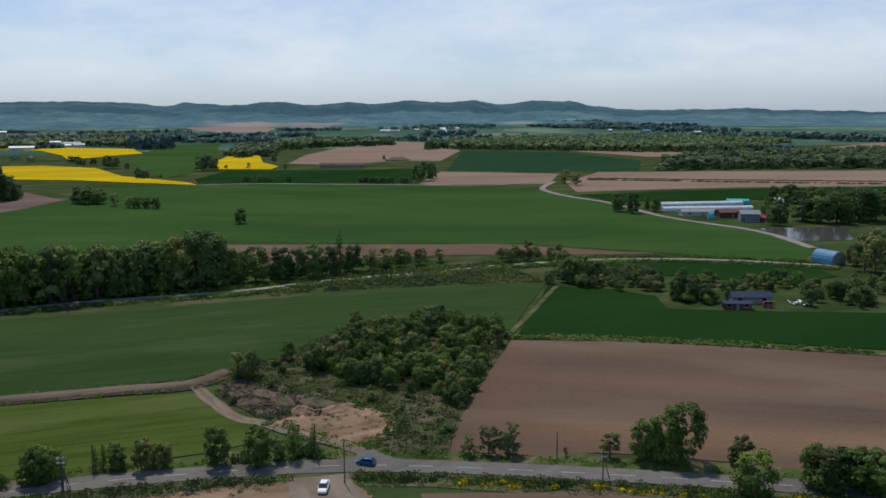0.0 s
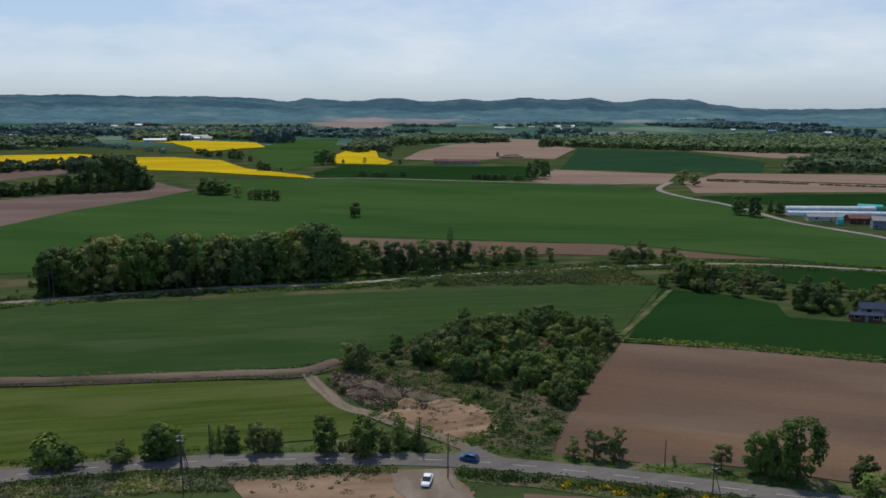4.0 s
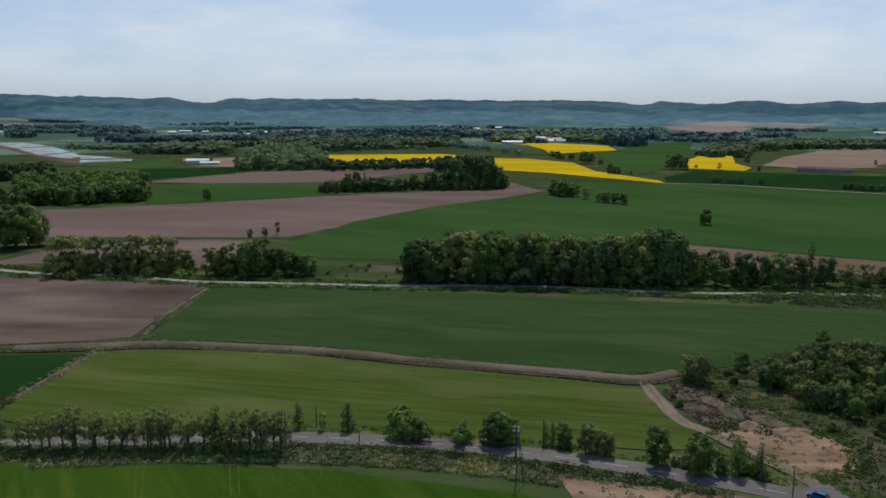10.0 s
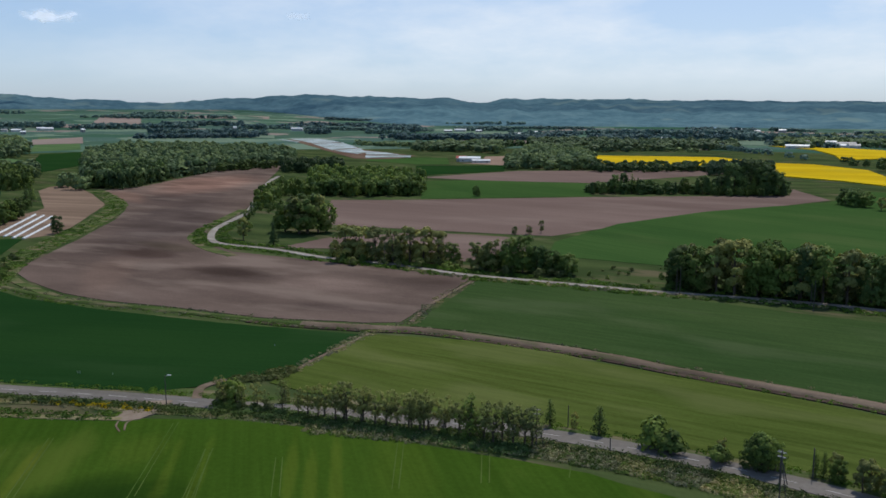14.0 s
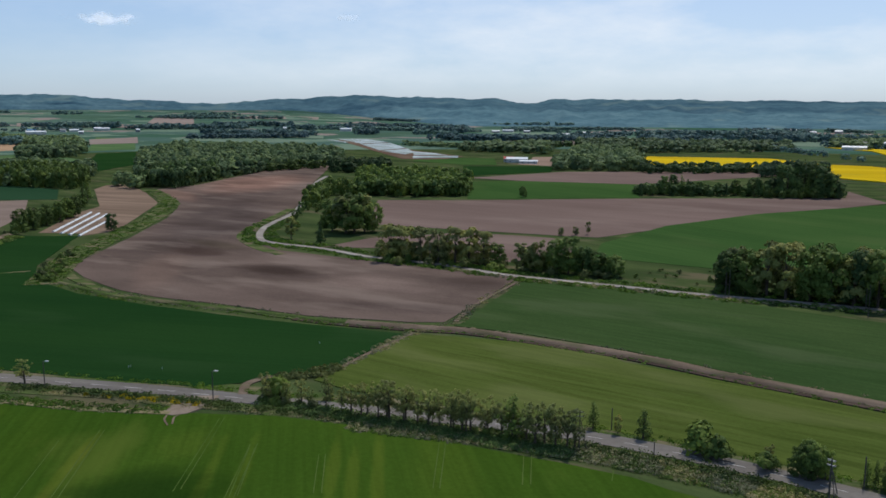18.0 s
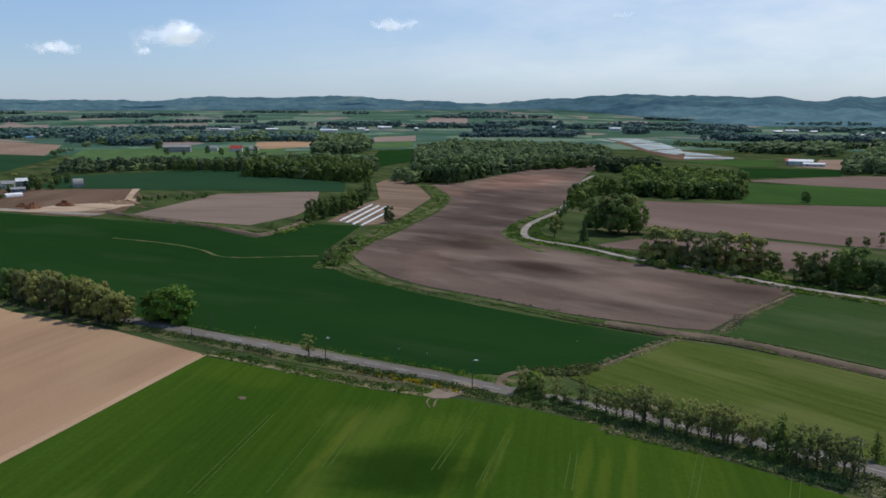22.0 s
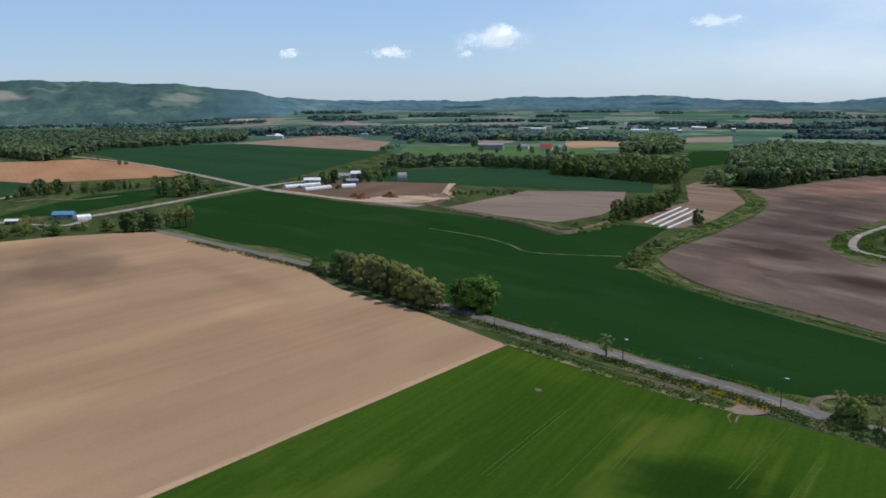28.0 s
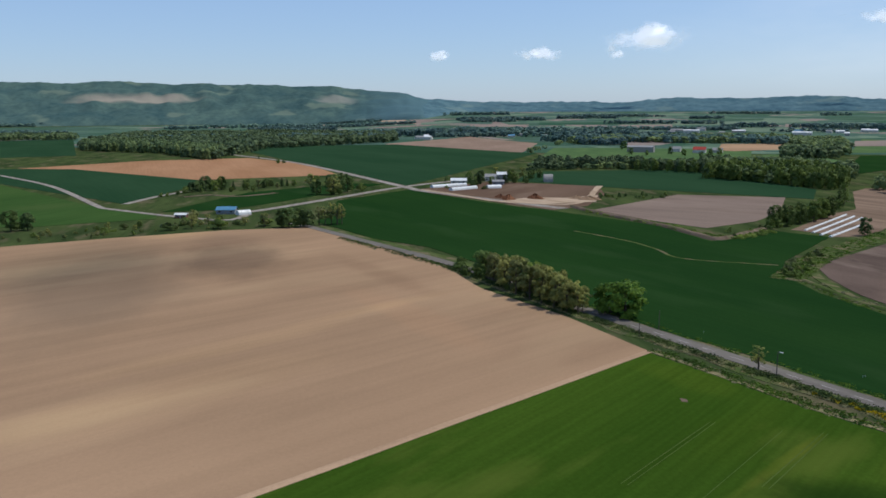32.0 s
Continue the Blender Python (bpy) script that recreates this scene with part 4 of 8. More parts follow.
field("field", "large deep green crop field", [(-480, -169.3), (-419.7, -116.7), (-398.9, -83.6), (-342.2, -38.9), (-285.8, -2.9), (-258.5, 17.2), (-234.6, 40.2), (-211.8, 58.7), (-192.8, 74), (-191.2, 78.3), (-186.3, 91), (-184.1, 107.2), (-202.8, 142.7), (-242.3, 117.3), (-282.3, 95.8), (-319.5, 79.6), (-353.8, 72.9), (-387.5, 80.2), (-464.9, 117.4), (-483.3, 92.6), (-440.1, 54.9), (-495.9, 31.3), (-536.7, -9.8), (-602.9, -84.6), (-687.4, -161.6), (-596.8, -193.4)], 0.15, CROP_DARK)
field("field", "curving field of dark bare soil with pale patches", [(-244.5, 229.9), (-206.2, 161.6), (-212.8, 153.0), (-240.1, 130.6), (-272.1, 115.1), (-297.5, 100.5), (-318.6, 93.1), (-350.4, 89.6), (-370.3, 90.6), (-391.1, 100.4), (-444.8, 138.3), (-509.2, 180.5), (-562.3, 207.7), (-622.0, 223.6), (-668.2, 223.8), (-685.9, 225.3), (-713.5, 280.9), (-838, 408.7), (-857.5, 499), (-639.6, 349.9), (-543.7, 292.9), (-481.9, 247.4), (-439.1, 207.2), (-398.5, 184.1), (-361.6, 182.7), (-310.3, 201.9), (-274.2, 215.3), (-256, 224.4)], 0.09, SOIL_DARK)
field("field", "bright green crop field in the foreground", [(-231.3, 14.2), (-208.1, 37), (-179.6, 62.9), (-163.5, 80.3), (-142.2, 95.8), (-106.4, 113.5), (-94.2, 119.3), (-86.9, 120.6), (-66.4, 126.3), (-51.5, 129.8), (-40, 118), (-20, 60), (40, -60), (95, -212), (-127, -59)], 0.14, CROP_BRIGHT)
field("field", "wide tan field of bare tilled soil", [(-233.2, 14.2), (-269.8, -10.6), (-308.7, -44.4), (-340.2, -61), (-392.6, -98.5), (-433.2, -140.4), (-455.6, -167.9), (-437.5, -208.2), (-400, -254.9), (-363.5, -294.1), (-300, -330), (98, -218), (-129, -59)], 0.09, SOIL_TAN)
field("field", "bare brown field beside the scrub", [(19.9, 240.2), (52, 238.6), (82.9, 232.3), (121, 222.4), (164.4, 211.8), (110.4, 138.6), (82.4, 148), (67.7, 150.1), (50.9, 154.7), (30.7, 158.4), (18.2, 156.9), (1, 159.2), (2.9, 174.4), (8.9, 198.7)], 0.09, SOIL)
field("field", "deep green field beyond a ditch", [(40.1, 316.9), (62.5, 309.4), (76.6, 297.7), (75.7, 278.7), (97.5, 275.1), (146.2, 271.2), (199.5, 259.3), (168.8, 217.7), (124.3, 228.9), (84.9, 238.1), (52.9, 242.8), (22.6, 247)], 0.15, CROP_DARK)
field("wasteland", "overgrown waste ground with rough grass", [(-55.2, 210.7), (-46.9, 220.4), (-29.6, 259.2), (-4.7, 269.8), (17.1, 262.1), (19.1, 240.8), (8.9, 199.6), (2.3, 171.2), (0.4, 155.9), (-9.6, 157.1), (-16.8, 162.2), (-25.9, 169.9), (-39.1, 175.5), (-55, 193.3)], 0.12, WASTE, category="waste ground")
field("dirt_patch", "bare orange earth dug over", [(-39.3, 176.5), (-29.4, 185.3), (-19.1, 185.9), (-10.8, 177.9), (-11.4, 168.2), (-16.8, 161.7), (-29.2, 167.7)], 0.14, DIRT, 2.2, "earth")
field("earth_yard", "bare brown earth yard beside the road", [(-58.5, 138.1), (-43.4, 143.2), (-28.9, 146.3), (-21.6, 147.4), (-17.2, 146.2), (-12.5, 140.1), (-16, 123.4), (-39.9, 116.6), (-54.2, 133.2)], 0.10, YARD_EARTH, 1.2, "yard")
field("gravel_entrance", "pale gravel entrance beside the road", [(-28.8, 147.4), (-17.6, 149.1), (-15.9, 144.1), (-12.1, 136.3), (-22.3, 133.4), (-27.8, 138.4)], 0.14, ENTRANCE, 1.4, "yard")
field("pond", "still grey pond beside the farm", [(177.1, 466.8), (228.6, 472.1), (209.4, 425.4), (175.7, 420.8)], 0.12, POND_WATER, category="pond")

BARE = [(-55.4, 197.4), (-50.0, 206.9), (-42.2, 197.2), (-30.3, 191.0), (-19.3, 188.2), (-23.5, 179.8), (-38.1, 176.5), (-45.5, 181.8)]
field("bare_ground", "bare grey-brown earth with dead brush", BARE, 0.13, BRUSH, 2.2, "earth")


field("earth_patch", "small bare spot in the crop", [(-194.4, 19.5), (-193.9, 21.1), (-192.2, 21.2), (-192.2, 19.8)], 0.15, BANK, 0.9, "earth")
ribbon("verge", "pale grass strip between two fields", [(20.2, 243.9), (52.4, 240.4), (83.7, 234.6), (122.3, 225.1), (166.6, 214.7)], 4.5, 0.2, VERGE, "verge", uneven=0.3)
ribbon("verge", "grassy strip below the dark soil", [(-208.7, 151.3), (-236.1, 128.4), (-267.3, 113.1), (-291.3, 98.4), (-312.4, 90.1), (-344.7, 86.0), (-365.7, 86.6)], 4.0, 0.2, VERGE, "verge", uneven=0.4)
ribbon("verge", "grassy strip beside the dark soil", [(-344.3, 72.5), (-376.5, 86.6), (-412.0, 104.4), (-467.1, 142.0), (-541.8, 188.2), (-604.2, 215.5), (-690.9, 231.4)], 13, 0.24, VERGE, "verge", uneven=0.4)
ribbon("verge", "grassy edge of the winding lane", [(-350.1, 176.9), (-384.6, 178.4), (-418.9, 189.2), (-455.0, 218.4), (-507.4, 264.7)], 6.0, 0.19, VERGE, "verge", uneven=0.3)
ribbon("track", "pale earth track between crop and bare soil", [(-204.3, 164.7), (-219.7, 186.9), (-241.9, 229.9)], 1.5, 0.2, BANK, "track", uneven=0.3)
ribbon("track", "pale earth track between two crops", [(-183.1, 106.9), (-192.5, 126.1), (-201.4, 146.1)], 1.3, 0.2, BANK, "track", uneven=0.3)
ribbon("track", "pale strip of dry grass through the crop", [(-465.5, -14.7), (-434.4, 12.9), (-410.5, 26.2), (-386, 36.6), (-375.6, 75.3)], 1.6, 0.2, VERGE, "track", uneven=0.5)
ribbon("track", "pale farm track between green fields", [(-777.8, -621.2), (-672.7, -486.7), (-524.4, -341.3)], 5.0, 0.2, GRAVEL, "track")
ribbon("track", "pale farm track to the sheds", [(-524.4, -341.3), (-491.3, -272.2), (-478.8, -227.6), (-507.6, -225.4)], 5.0, 0.2, GRAVEL, "track")
ribbon("track", "pale farm track along the strip", [(-549.4, -339.3), (-604.8, -343.8), (-646.8, -341.7)], 5.0, 0.2, GRAVEL, "track")
ribbon("verge", "pale dry edge of the tan field", [(-232.0, 14.1), (-169.3, -30.0), (-127.5, -59.6), (-60, -109)], 2.2, 0.2, SOIL_EDGE, "verge", uneven=0.2)
ribbon("verge", "dry grass edge of the bright field", [(-233.2, 14.7), (-210.0, 34.1), (-194.6, 46.7), (-178.8, 62.7)], 1.9, 0.24, DRY_GRASS, "verge", uneven=0.3)
for a, e in (((-129.9, 54.0), (-151.4, 69.4)), ((-129.4, 55.6), (-150.9, 70.8)), ((-140.9, 18.8), (-177.1, 39.1)), ((-131.9, 56.3), (-149.7, 68.3)), ((-131.2, 57.5), (-149.1, 69.3)), ((-148.3, 30.1), (-177.6, 47.3)), ((-147.7, 31.2), (-177.1, 48.1)), ((-124.2, 68.8), (-138.6, 78.0)), ((-123.4, 70.0), (-137.9, 79.1)), ((-145.1, 5.3), (-179.7, 24.9)), ((-144.7, 6.5), (-179.4, 25.8)), ((-139.9, 49.2), (-168.8, 70.2)), ((-139.9, 50.6), (-168.8, 71.4)), ((-95.4, 114.9), (-100.0, 120.9)), ((-104.2, 100.7), (-116.8, 112.9)), ((-103.4, 102.0), (-115.9, 114.2)), ((-112.9, 86.9), (-131.6, 102.9)), ((-112.2, 87.9), (-130.9, 104.0))):
    ribbon("wheel_track", "faint pale wheel track in the crop", [a, e], 0.17, 0.21, CROP_WORN, "track", uneven=0.4, flat=True)

field("apron", "sandy field entrance beside the road", [(-180.6, 60.4), (-182.5, 63.6), (-185.6, 67.0), (-187.4, 69.7), (-183.1, 76.5), (-178.8, 73.3), (-177.0, 69.0), (-176.0, 65.7), (-177.1, 62.6)], 0.19, ENTRANCE, 0.5, "entrance")
ribbon("wheel_rut", "pale curved wheel rut in the crop", [(-177.8, 61.7), (-175.4, 60.3), (-171.7, 59.7)], 0.4, 0.21, BANK, "track", uneven=0.4, flat=True)
ribbon("wheel_rut", "pale curved wheel rut in the crop", [(-176.7, 64.3), (-175.4, 62.5), (-171.8, 60.7)], 0.4, 0.21, BANK, "track", uneven=0.4, flat=True)

ribbon("track", "pale field track to the road", [(-180.6, 80.8), (-187.2, 85.4), (-189.2, 92.6)], 2.2, 0.2, BANK, "track", uneven=0.3)

mound("field_bank", "eroded pale bank below the tilled field", [(-582.9, -20.3), (-553.8, -5.3), (-522.7, 15.2), (-491.3, 35.5), (-461.7, 50.1), (-446.3, 59.4), (-466.8, 74.6), (-487.8, 88.5)], 5.0, 1.4, BANK)

R1 = [(-470, -182), (-457, -165), (-404, -112), (-355.5, -64), (-315, -32), (-275, -0.8), (-237, 31), (-200, 62.7), (-178, 79.8), (-146, 104.6), (-115, 126), (-80.6, 141), (-47, 149), (-14.8, 152.4), (22.7, 149), (62.6, 143), (140, 131), (300, 106)]
ribbon("verge", "grassy road verge", R1, 17, 0.05, VERGE, "verge", uneven=0.35)
road = ribbon("road", "grey asphalt country road with a broken white line", R1, 5.8, 0.17, ASPHALT)
ribbon("lane", "narrow pale asphalt lane", [(168.9, 352.3), (152.3, 359.3), (118.4, 369.8), (80.7, 372.1), (49.1, 365.6), (28.5, 359.2), (-8.3, 343.2), (-42.1, 328.5), (-72.4, 310.8), (-91.0, 303.0), (-134.2, 288.2), (-179.3, 262.5), (-216.3, 245.0), (-252.0, 228.6), (-287, 220.6), (-319.5, 207), (-353.5, 200.7), (-383.3, 189.6), (-402.9, 191.6), (-438.5, 212.1), (-484.5, 253.7), (-508.9, 270.7), (-667.3, 372.1), (-730.2, 419.7)], 3.7, 0.2, GRAVEL)
ribbon("lane", "pale gravel lane to the farm", [(178.2, 400), (171.6, 456.1), (138, 516.7), (118.4, 594.7), (93.6, 645.5), (82.5, 700), (100.8, 768.8)], 5.0, 0.2, GRAVEL)
ribbon("lane", "pale lane to the crossroads", [(-512, -235.3), (-539.5, -222.9), (-618.1, -199.8), (-713.3, -171.2), (-797.5, -127.3), (-858.1, -96.1)], 7.0, 0.2, GRAVEL)
ribbon("lane", "pale lane through the crossroads", [(-570.5, -25), (-672.1, -139.9), (-713.3, -171.2), (-911.7, -307.5), (-1055.5, -418.2), (-1221.7, -585.5)], 8.0, 0.2, GRAVEL)
D1 = [(-56.7, 210.7), (-64, 200.8), (-80.7, 196.8), (-115.6, 187.2), (-147.3, 179.8), (-177.1, 168.3), (-194.1, 160.1), (-207.9, 148.8), (-224.4, 136.7), (-240.2, 127.6), (-268.6, 111.8), (-298.3, 94.6), (-311.1, 88.5), (-344.3, 79.8)]
mound("ditch_bank", "bare brown earth bank along a ditch", beside(D1, 0.2)[:9], 5.4, 0.8, BANK)
mound("ditch_bank", "grassy bank along a ditch", beside(D1, 0.6)[8:], 3.6, 0.5, VERGE)
ribbon("ditch", "dark earth ditch between the fields", beside(D1, 3.4)[:10], 2.2, 0.2, DITCH, "ditch", uneven=0.3)
TRACK = [(-61.5, 199.5), (-54.4, 188.6), (-45.8, 177.6), (-38.8, 174.2), (-30.5, 168.3), (-20.3, 162.3), (-16.5, 159.4)]
ribbon("track", "pale two-rut farm track", TRACK, 3.4, 0.19, TRACK_EARTH, "track", uneven=0.25)
for off in (-0.95, 0.95):
    ribbon("wheel_rut", "pale wheel rut of the farm track", beside(TRACK, off), 0.6, 0.205, RUT, "track", uneven=0.5, flat=True)
ribbon("track", "grassy farm track between fields", [(20.5, 248.4), (29.1, 273.1), (43.2, 315.8)], 1.8, 0.2, VERGE, "track", uneven=0.2)
field("driveway", "short worn asphalt drive", [(-21.5, 162.9), (-16.9, 163.4), (-14.1, 160.2), (-9.6, 156.0), (-5.6, 153.9), (-20.3, 153.5), (-17.2, 157.2), (-18.3, 160.0)], 0.165, ASPHALT, 0.4, "drive")

# broken centre line
road_top = max(v.co.z for v in road.data.vertices)
line = smooth(R1, 40)
dist, k_next = 0.0, 0.0
for a, b in zip(line, line[1:]):
    dist += (b - a).length
    if dist >= k_next:
        k_next = dist + 8.8
        if a.length < 330:
            d = (b - a).normalized()
            s = Vector((-d.y, d.x)) * 0.075
            bm = bmesh.new()
            e = a + d * 4.7
            for z, order in ((road_top + 0.006, 1),):
                bm.faces.new([bm.verts.new((p.x, p.y, z)) for p in (a - s, e - s, e + s, a + s)])
            part("dash", bm, PAINT, road)

# ---- trees ----
T = plant
T("olive", 32.4, 155.7, 5.5, 1, group="roadside trees", single=True)
T("green", 38.9, 154.8, 8.6, group="roadside trees", single=True)
T("green", 45.8, 153.9, 12.5, group="roadside trees", single=True)
T("green", 42.1, 154.5, 9.6, group="roadside trees", single=True)
T("green", 56.6, 152.0, 6.2, group="roadside trees", single=True)
T("green", 54.7, 139.5, 8.2, 1.2, group="roadside trees", single=True)
T("green", 68.4, 146.9, 6.6, group="roadside trees", single=True)
T("green", 69.1, 141.6, 8.4, 1.3, group="roadside trees", single=True)
T("green", 73.7, 140.6, 8.6, 1.3, group="roadside trees", single=True)
T("green", 76.8, 138.8, 8.8, 1.3, group="roadside trees", single=True)
T("olive", 4.9, 157.0, 4.5, 1, group="roadside trees", single=True)
T("olive", 8.8, 157.8, 5.9, 1, group="roadside trees", single=True)
T("olive", 12.7, 157.7, 7.0, 1, group="roadside trees", single=True)
T("olive", 23.8, 156.8, 2.1, .8, group="roadside trees", single=True)
T("green", -43.7, 152.9, 8.0, group="roadside trees", single=True)
T("green", -36.0, 152.8, 8.3, group="roadside trees", single=True)
T("slim", -29.4, 155.4, 8.7, 1, group="roadside trees", single=True)
T("slim", -25.7, 156.7, 7.0, 1, group="roadside trees", single=True)
T("olive", -32.6, 154.6, 5.5, 1, group="roadside trees", single=True)
T("green", -74.0, 145.8, 7.6, 1.2, group="roadside trees", single=True)
T("slim", -64.8, 151.3, 5.6, .8, group="roadside trees", single=True)
T("green", -62.1, 151.3, 4.7, group="roadside trees", single=True)
T("olive", -56.8, 151.7, 6.2, 1, group="roadside trees", single=True)
T("olive", -53.6, 151.7, 5.1, 1, group="roadside trees", single=True)
T("slim", -115.4, 131.8, 6.4, 1, group="roadside trees", single=True)
T("slim", -105.3, 135.8, 6.7, 1.2, group="roadside trees", single=True)
T("shrub", -93.8, 139.4, 7.3, 1.2, group="roadside trees", single=True)
T("shrub", -90.1, 140.2, 6.8, 1, group="roadside trees", single=True)
T("shrub", -81.5, 142.5, 5.0, 1.1, group="roadside trees", single=True)
T("green", -76.0, 144.5, 6.3, .8, group="roadside trees", single=True)
T("green", -73.9, 145.4, 7.2, .8, group="roadside trees", single=True)
T("green", -72.1, 146.9, 6.7, .8, group="roadside trees", single=True)
T("olive", -110.1, 133.5, 4.3, .7, group="roadside trees", single=True)
T("olive", -82.9, 146.2, 4.0, .8, group="roadside trees", single=True)
T("slim", -66.1, 150.6, 5.5, .8, group="roadside trees", single=True)
T("olive", -63.0, 152.1, 5.5, .9, group="roadside trees", single=True)
T("olive", -57.2, 150.0, 6.3, .8, group="roadside trees", single=True)
T("olive", -53.6, 151.7, 6.0, .8, group="roadside trees", single=True)
T("thin", -174.2, 84.1, 6.7, group="trees along the road", single=True)
T("green", -170.7, 85.8, 6.7, 1, group="trees along the road", single=True)
T("thin", -166.2, 89.1, 6.0, group="trees along the road", single=True)
T("thin", -165.2, 95.7, 5.8, group="trees along the road", single=True)
T("thin", -153.9, 94.8, 7.5, group="trees along the road", single=True)
T("thin", -150.0, 96.6, 8.8, group="trees along the road", single=True)
T("thin", -145.3, 99.3, 9.7, group="trees along the road", single=True)
T("thin", -142.3, 101.6, 8.9, group="trees along the road", single=True)
T("thin", -137.7, 104.3, 8.5, group="trees along the road", single=True)
T("thin", -133.2, 106.9, 9.0, group="trees along the road", single=True)
T("thin", -129.6, 109.4, 8.7, group="trees along the road", single=True)
T("thin", -126.5, 111.4, 8.5, group="trees along the road", single=True)
T("slim", -121.4, 113.9, 10.4, 1.1, group="trees along the road", single=True)
T("thin", -116.1, 115.3, 9.1, group="trees along the road", single=True)
T("thin", -112.7, 117.7, 9.4, group="trees along the road", single=True)
T("thin", -110.8, 119.0, 9.0, group="trees along the road", single=True)
T("thin", -147.5, 97.9, 8.1, group="trees along the road", single=True)
T("thin", -139.8, 102.9, 8.2, group="trees along the road", single=True)
T("thin", -135.3, 105.5, 8.1, group="trees along the road", single=True)
T("thin", -130.8, 108.0, 8.1, group="trees along the road", single=True)
T("thin", -123.6, 112.8, 8.2, group="trees along the road", single=True)
T("dark", -330.4, -46.7, 11.5, 1, group="trees beside the tan field", single=True)
T("olive", -319.3, -40.7, 11.8, .9, group="trees beside the tan field", single=True)
T("olive", -309.0, -35.2, 13.0, .9, group="trees beside the tan field", single=True)
T("olive", -299.2, -29.9, 13.4, .9, group="trees beside the tan field", single=True)
T("olive", -292.8, -24.2, 13.0, .9, group="trees beside the tan field", single=True)
T("olive", -286.6, -19.7, 12.9, .9, group="trees beside the tan field", single=True)
T("olive", -280.7, -14.9, 12.1, .9, group="trees beside the tan field", single=True)
T("olive", -275.8, -10.4, 11.5, .9, group="trees beside the tan field", single=True)
T("olive", -273.4, -6.5, 10.0, .9, group="trees beside the tan field", single=True)
T("shrub", -344.6, -58.2, 4.8, 1.3, group="trees beside the tan field", single=True)
T("bright", -276.6, 4.1, 10.9, 1.25, group="trees beside the tan field", single=True)
T("bright", -271.1, 8.9, 12.6, 1.3, group="trees beside the tan field", single=True)
T("thin", -220.7, 41.5, 6.6, 1.3, group="trees beside the tan field", single=True)
T("shrub", -458.7, -193.4, 6.7, 1.3, single=True)
T("shrub", -443.1, -216.0, 8.8, 1.3, single=True)
T("olive", -440.7, -230.5, 8.1, 1.2, single=True)
T("shrub", -432.3, -240.0, 6.7, 1.3, single=True)
T("shrub", -412.6, -266.2, 5.3, 1.4, single=True)
T("green", -413.7, -326.5, 12.1, 1.2, single=True)
T("dark", -419.3, -320.0, 10.6, 1.2, single=True)
T("dark", -474.0, 137.1, 10.1, 1, single=True)
T("green", -500.5, 96.1, 13.1, single=True)
T("green", -506.2, 104.3, 12.9, single=True)
T("green", -517.5, 113.9, 12.5, single=True)
T("green", -529.4, 124.0, 12.9, single=True)
T("green", -548.1, 136.2, 13.4, single=True)
T("slim", -600.7, 155.6, 16.7, .7, single=True)
T("slim", -627.1, 165.6, 19.6, .7, single=True)
T("green", -543.1, 131.0, 13.2, single=True)
T("conifer", -366.7, 207.4, 11.9, 1, single=True)
T("green", -402.0, 234.6, 17.9, single=True)
T("olive", -390.6, 236.5, 21.1, 1.2, single=True)
T("green", -389.2, 240.8, 22.6, 1.2, single=True)
T("olive", -387.4, 246.5, 21.1, 1, single=True)
T("green", -386.0, 250.8, 16.6, single=True)
T("olive", -390.9, 203.4, 11.9, 1, single=True)
T("shrub", -417.6, 221.2, 7.9, 1, single=True)
T("olive", -308.8, 210.5, 16.8, group="trees beside the lane", single=True)
T("olive", -304.6, 215.2, 16.0, group="trees beside the lane", single=True)
T("olive", -297.4, 219.1, 15.9, group="trees beside the lane", single=True)
T("olive", -290.2, 223.1, 16.3, group="trees beside the lane", single=True)
T("olive", -284.2, 227.8, 17.0, group="trees beside the lane", single=True)
T("olive", -279.0, 231.5, 16.7, group="trees beside the lane", single=True)
T("olive", -274.9, 236.1, 15.5, group="trees beside the lane", single=True)
T("green", -268.8, 239.0, 10.2, 1.2, group="trees beside the lane", single=True)
T("olive", -255.8, 241.9, 13.4, group="trees beside the lane", single=True)
T("olive", -250.0, 244.6, 15.0, group="trees beside the lane", single=True)
T("green", -241.8, 248.2, 14.8, 1, group="trees beside the lane", single=True)
T("green", -237.8, 250.8, 16.4, 1, group="trees beside the lane", single=True)
T("dark", -233.9, 255.2, 12.2, 1, group="trees beside the lane", single=True)
T("green", -228.3, 257.8, 10.2, 1.2, group="trees beside the lane", single=True)
T("green", -222.0, 261.2, 9.4, 1.2, group="trees beside the lane", single=True)
T("green", -315.3, 325.2, 4.6, 1, group="trees beside the lane", single=True)
T("olive", -310.2, 331.0, 5.6, group="trees beside the lane", single=True)
T("olive", -308.6, 339.1, 7.2, .7, group="trees beside the lane", single=True)
T("green", -179.3, 274.6, 15.9, 1, group="trees beside the lane", single=True)
T("green", -172.2, 275.6, 17.4, 1, group="trees beside the lane", single=True)
T("olive", -165.2, 278.8, 19.2, 1, group="trees beside the lane", single=True)
T("olive", -158.7, 280.7, 20.9, 1, group="trees beside the lane", single=True)
T("green", -151.8, 284.0, 18.7, 1, group="trees beside the lane", single=True)
T("green", -145.8, 286.8, 19.8, 1, group="trees beside the lane", single=True)
T("olive", -138.9, 290.1, 20.2, 1, group="trees beside the lane", single=True)
T("dark", -138.5, 290.3, 20.2, group="trees beside the lane", single=True)
T("green", -131.9, 293.4, 20.9, 1, group="trees beside the lane", single=True)
T("olive", -124.9, 296.7, 19.8, 1, group="trees beside the lane", single=True)
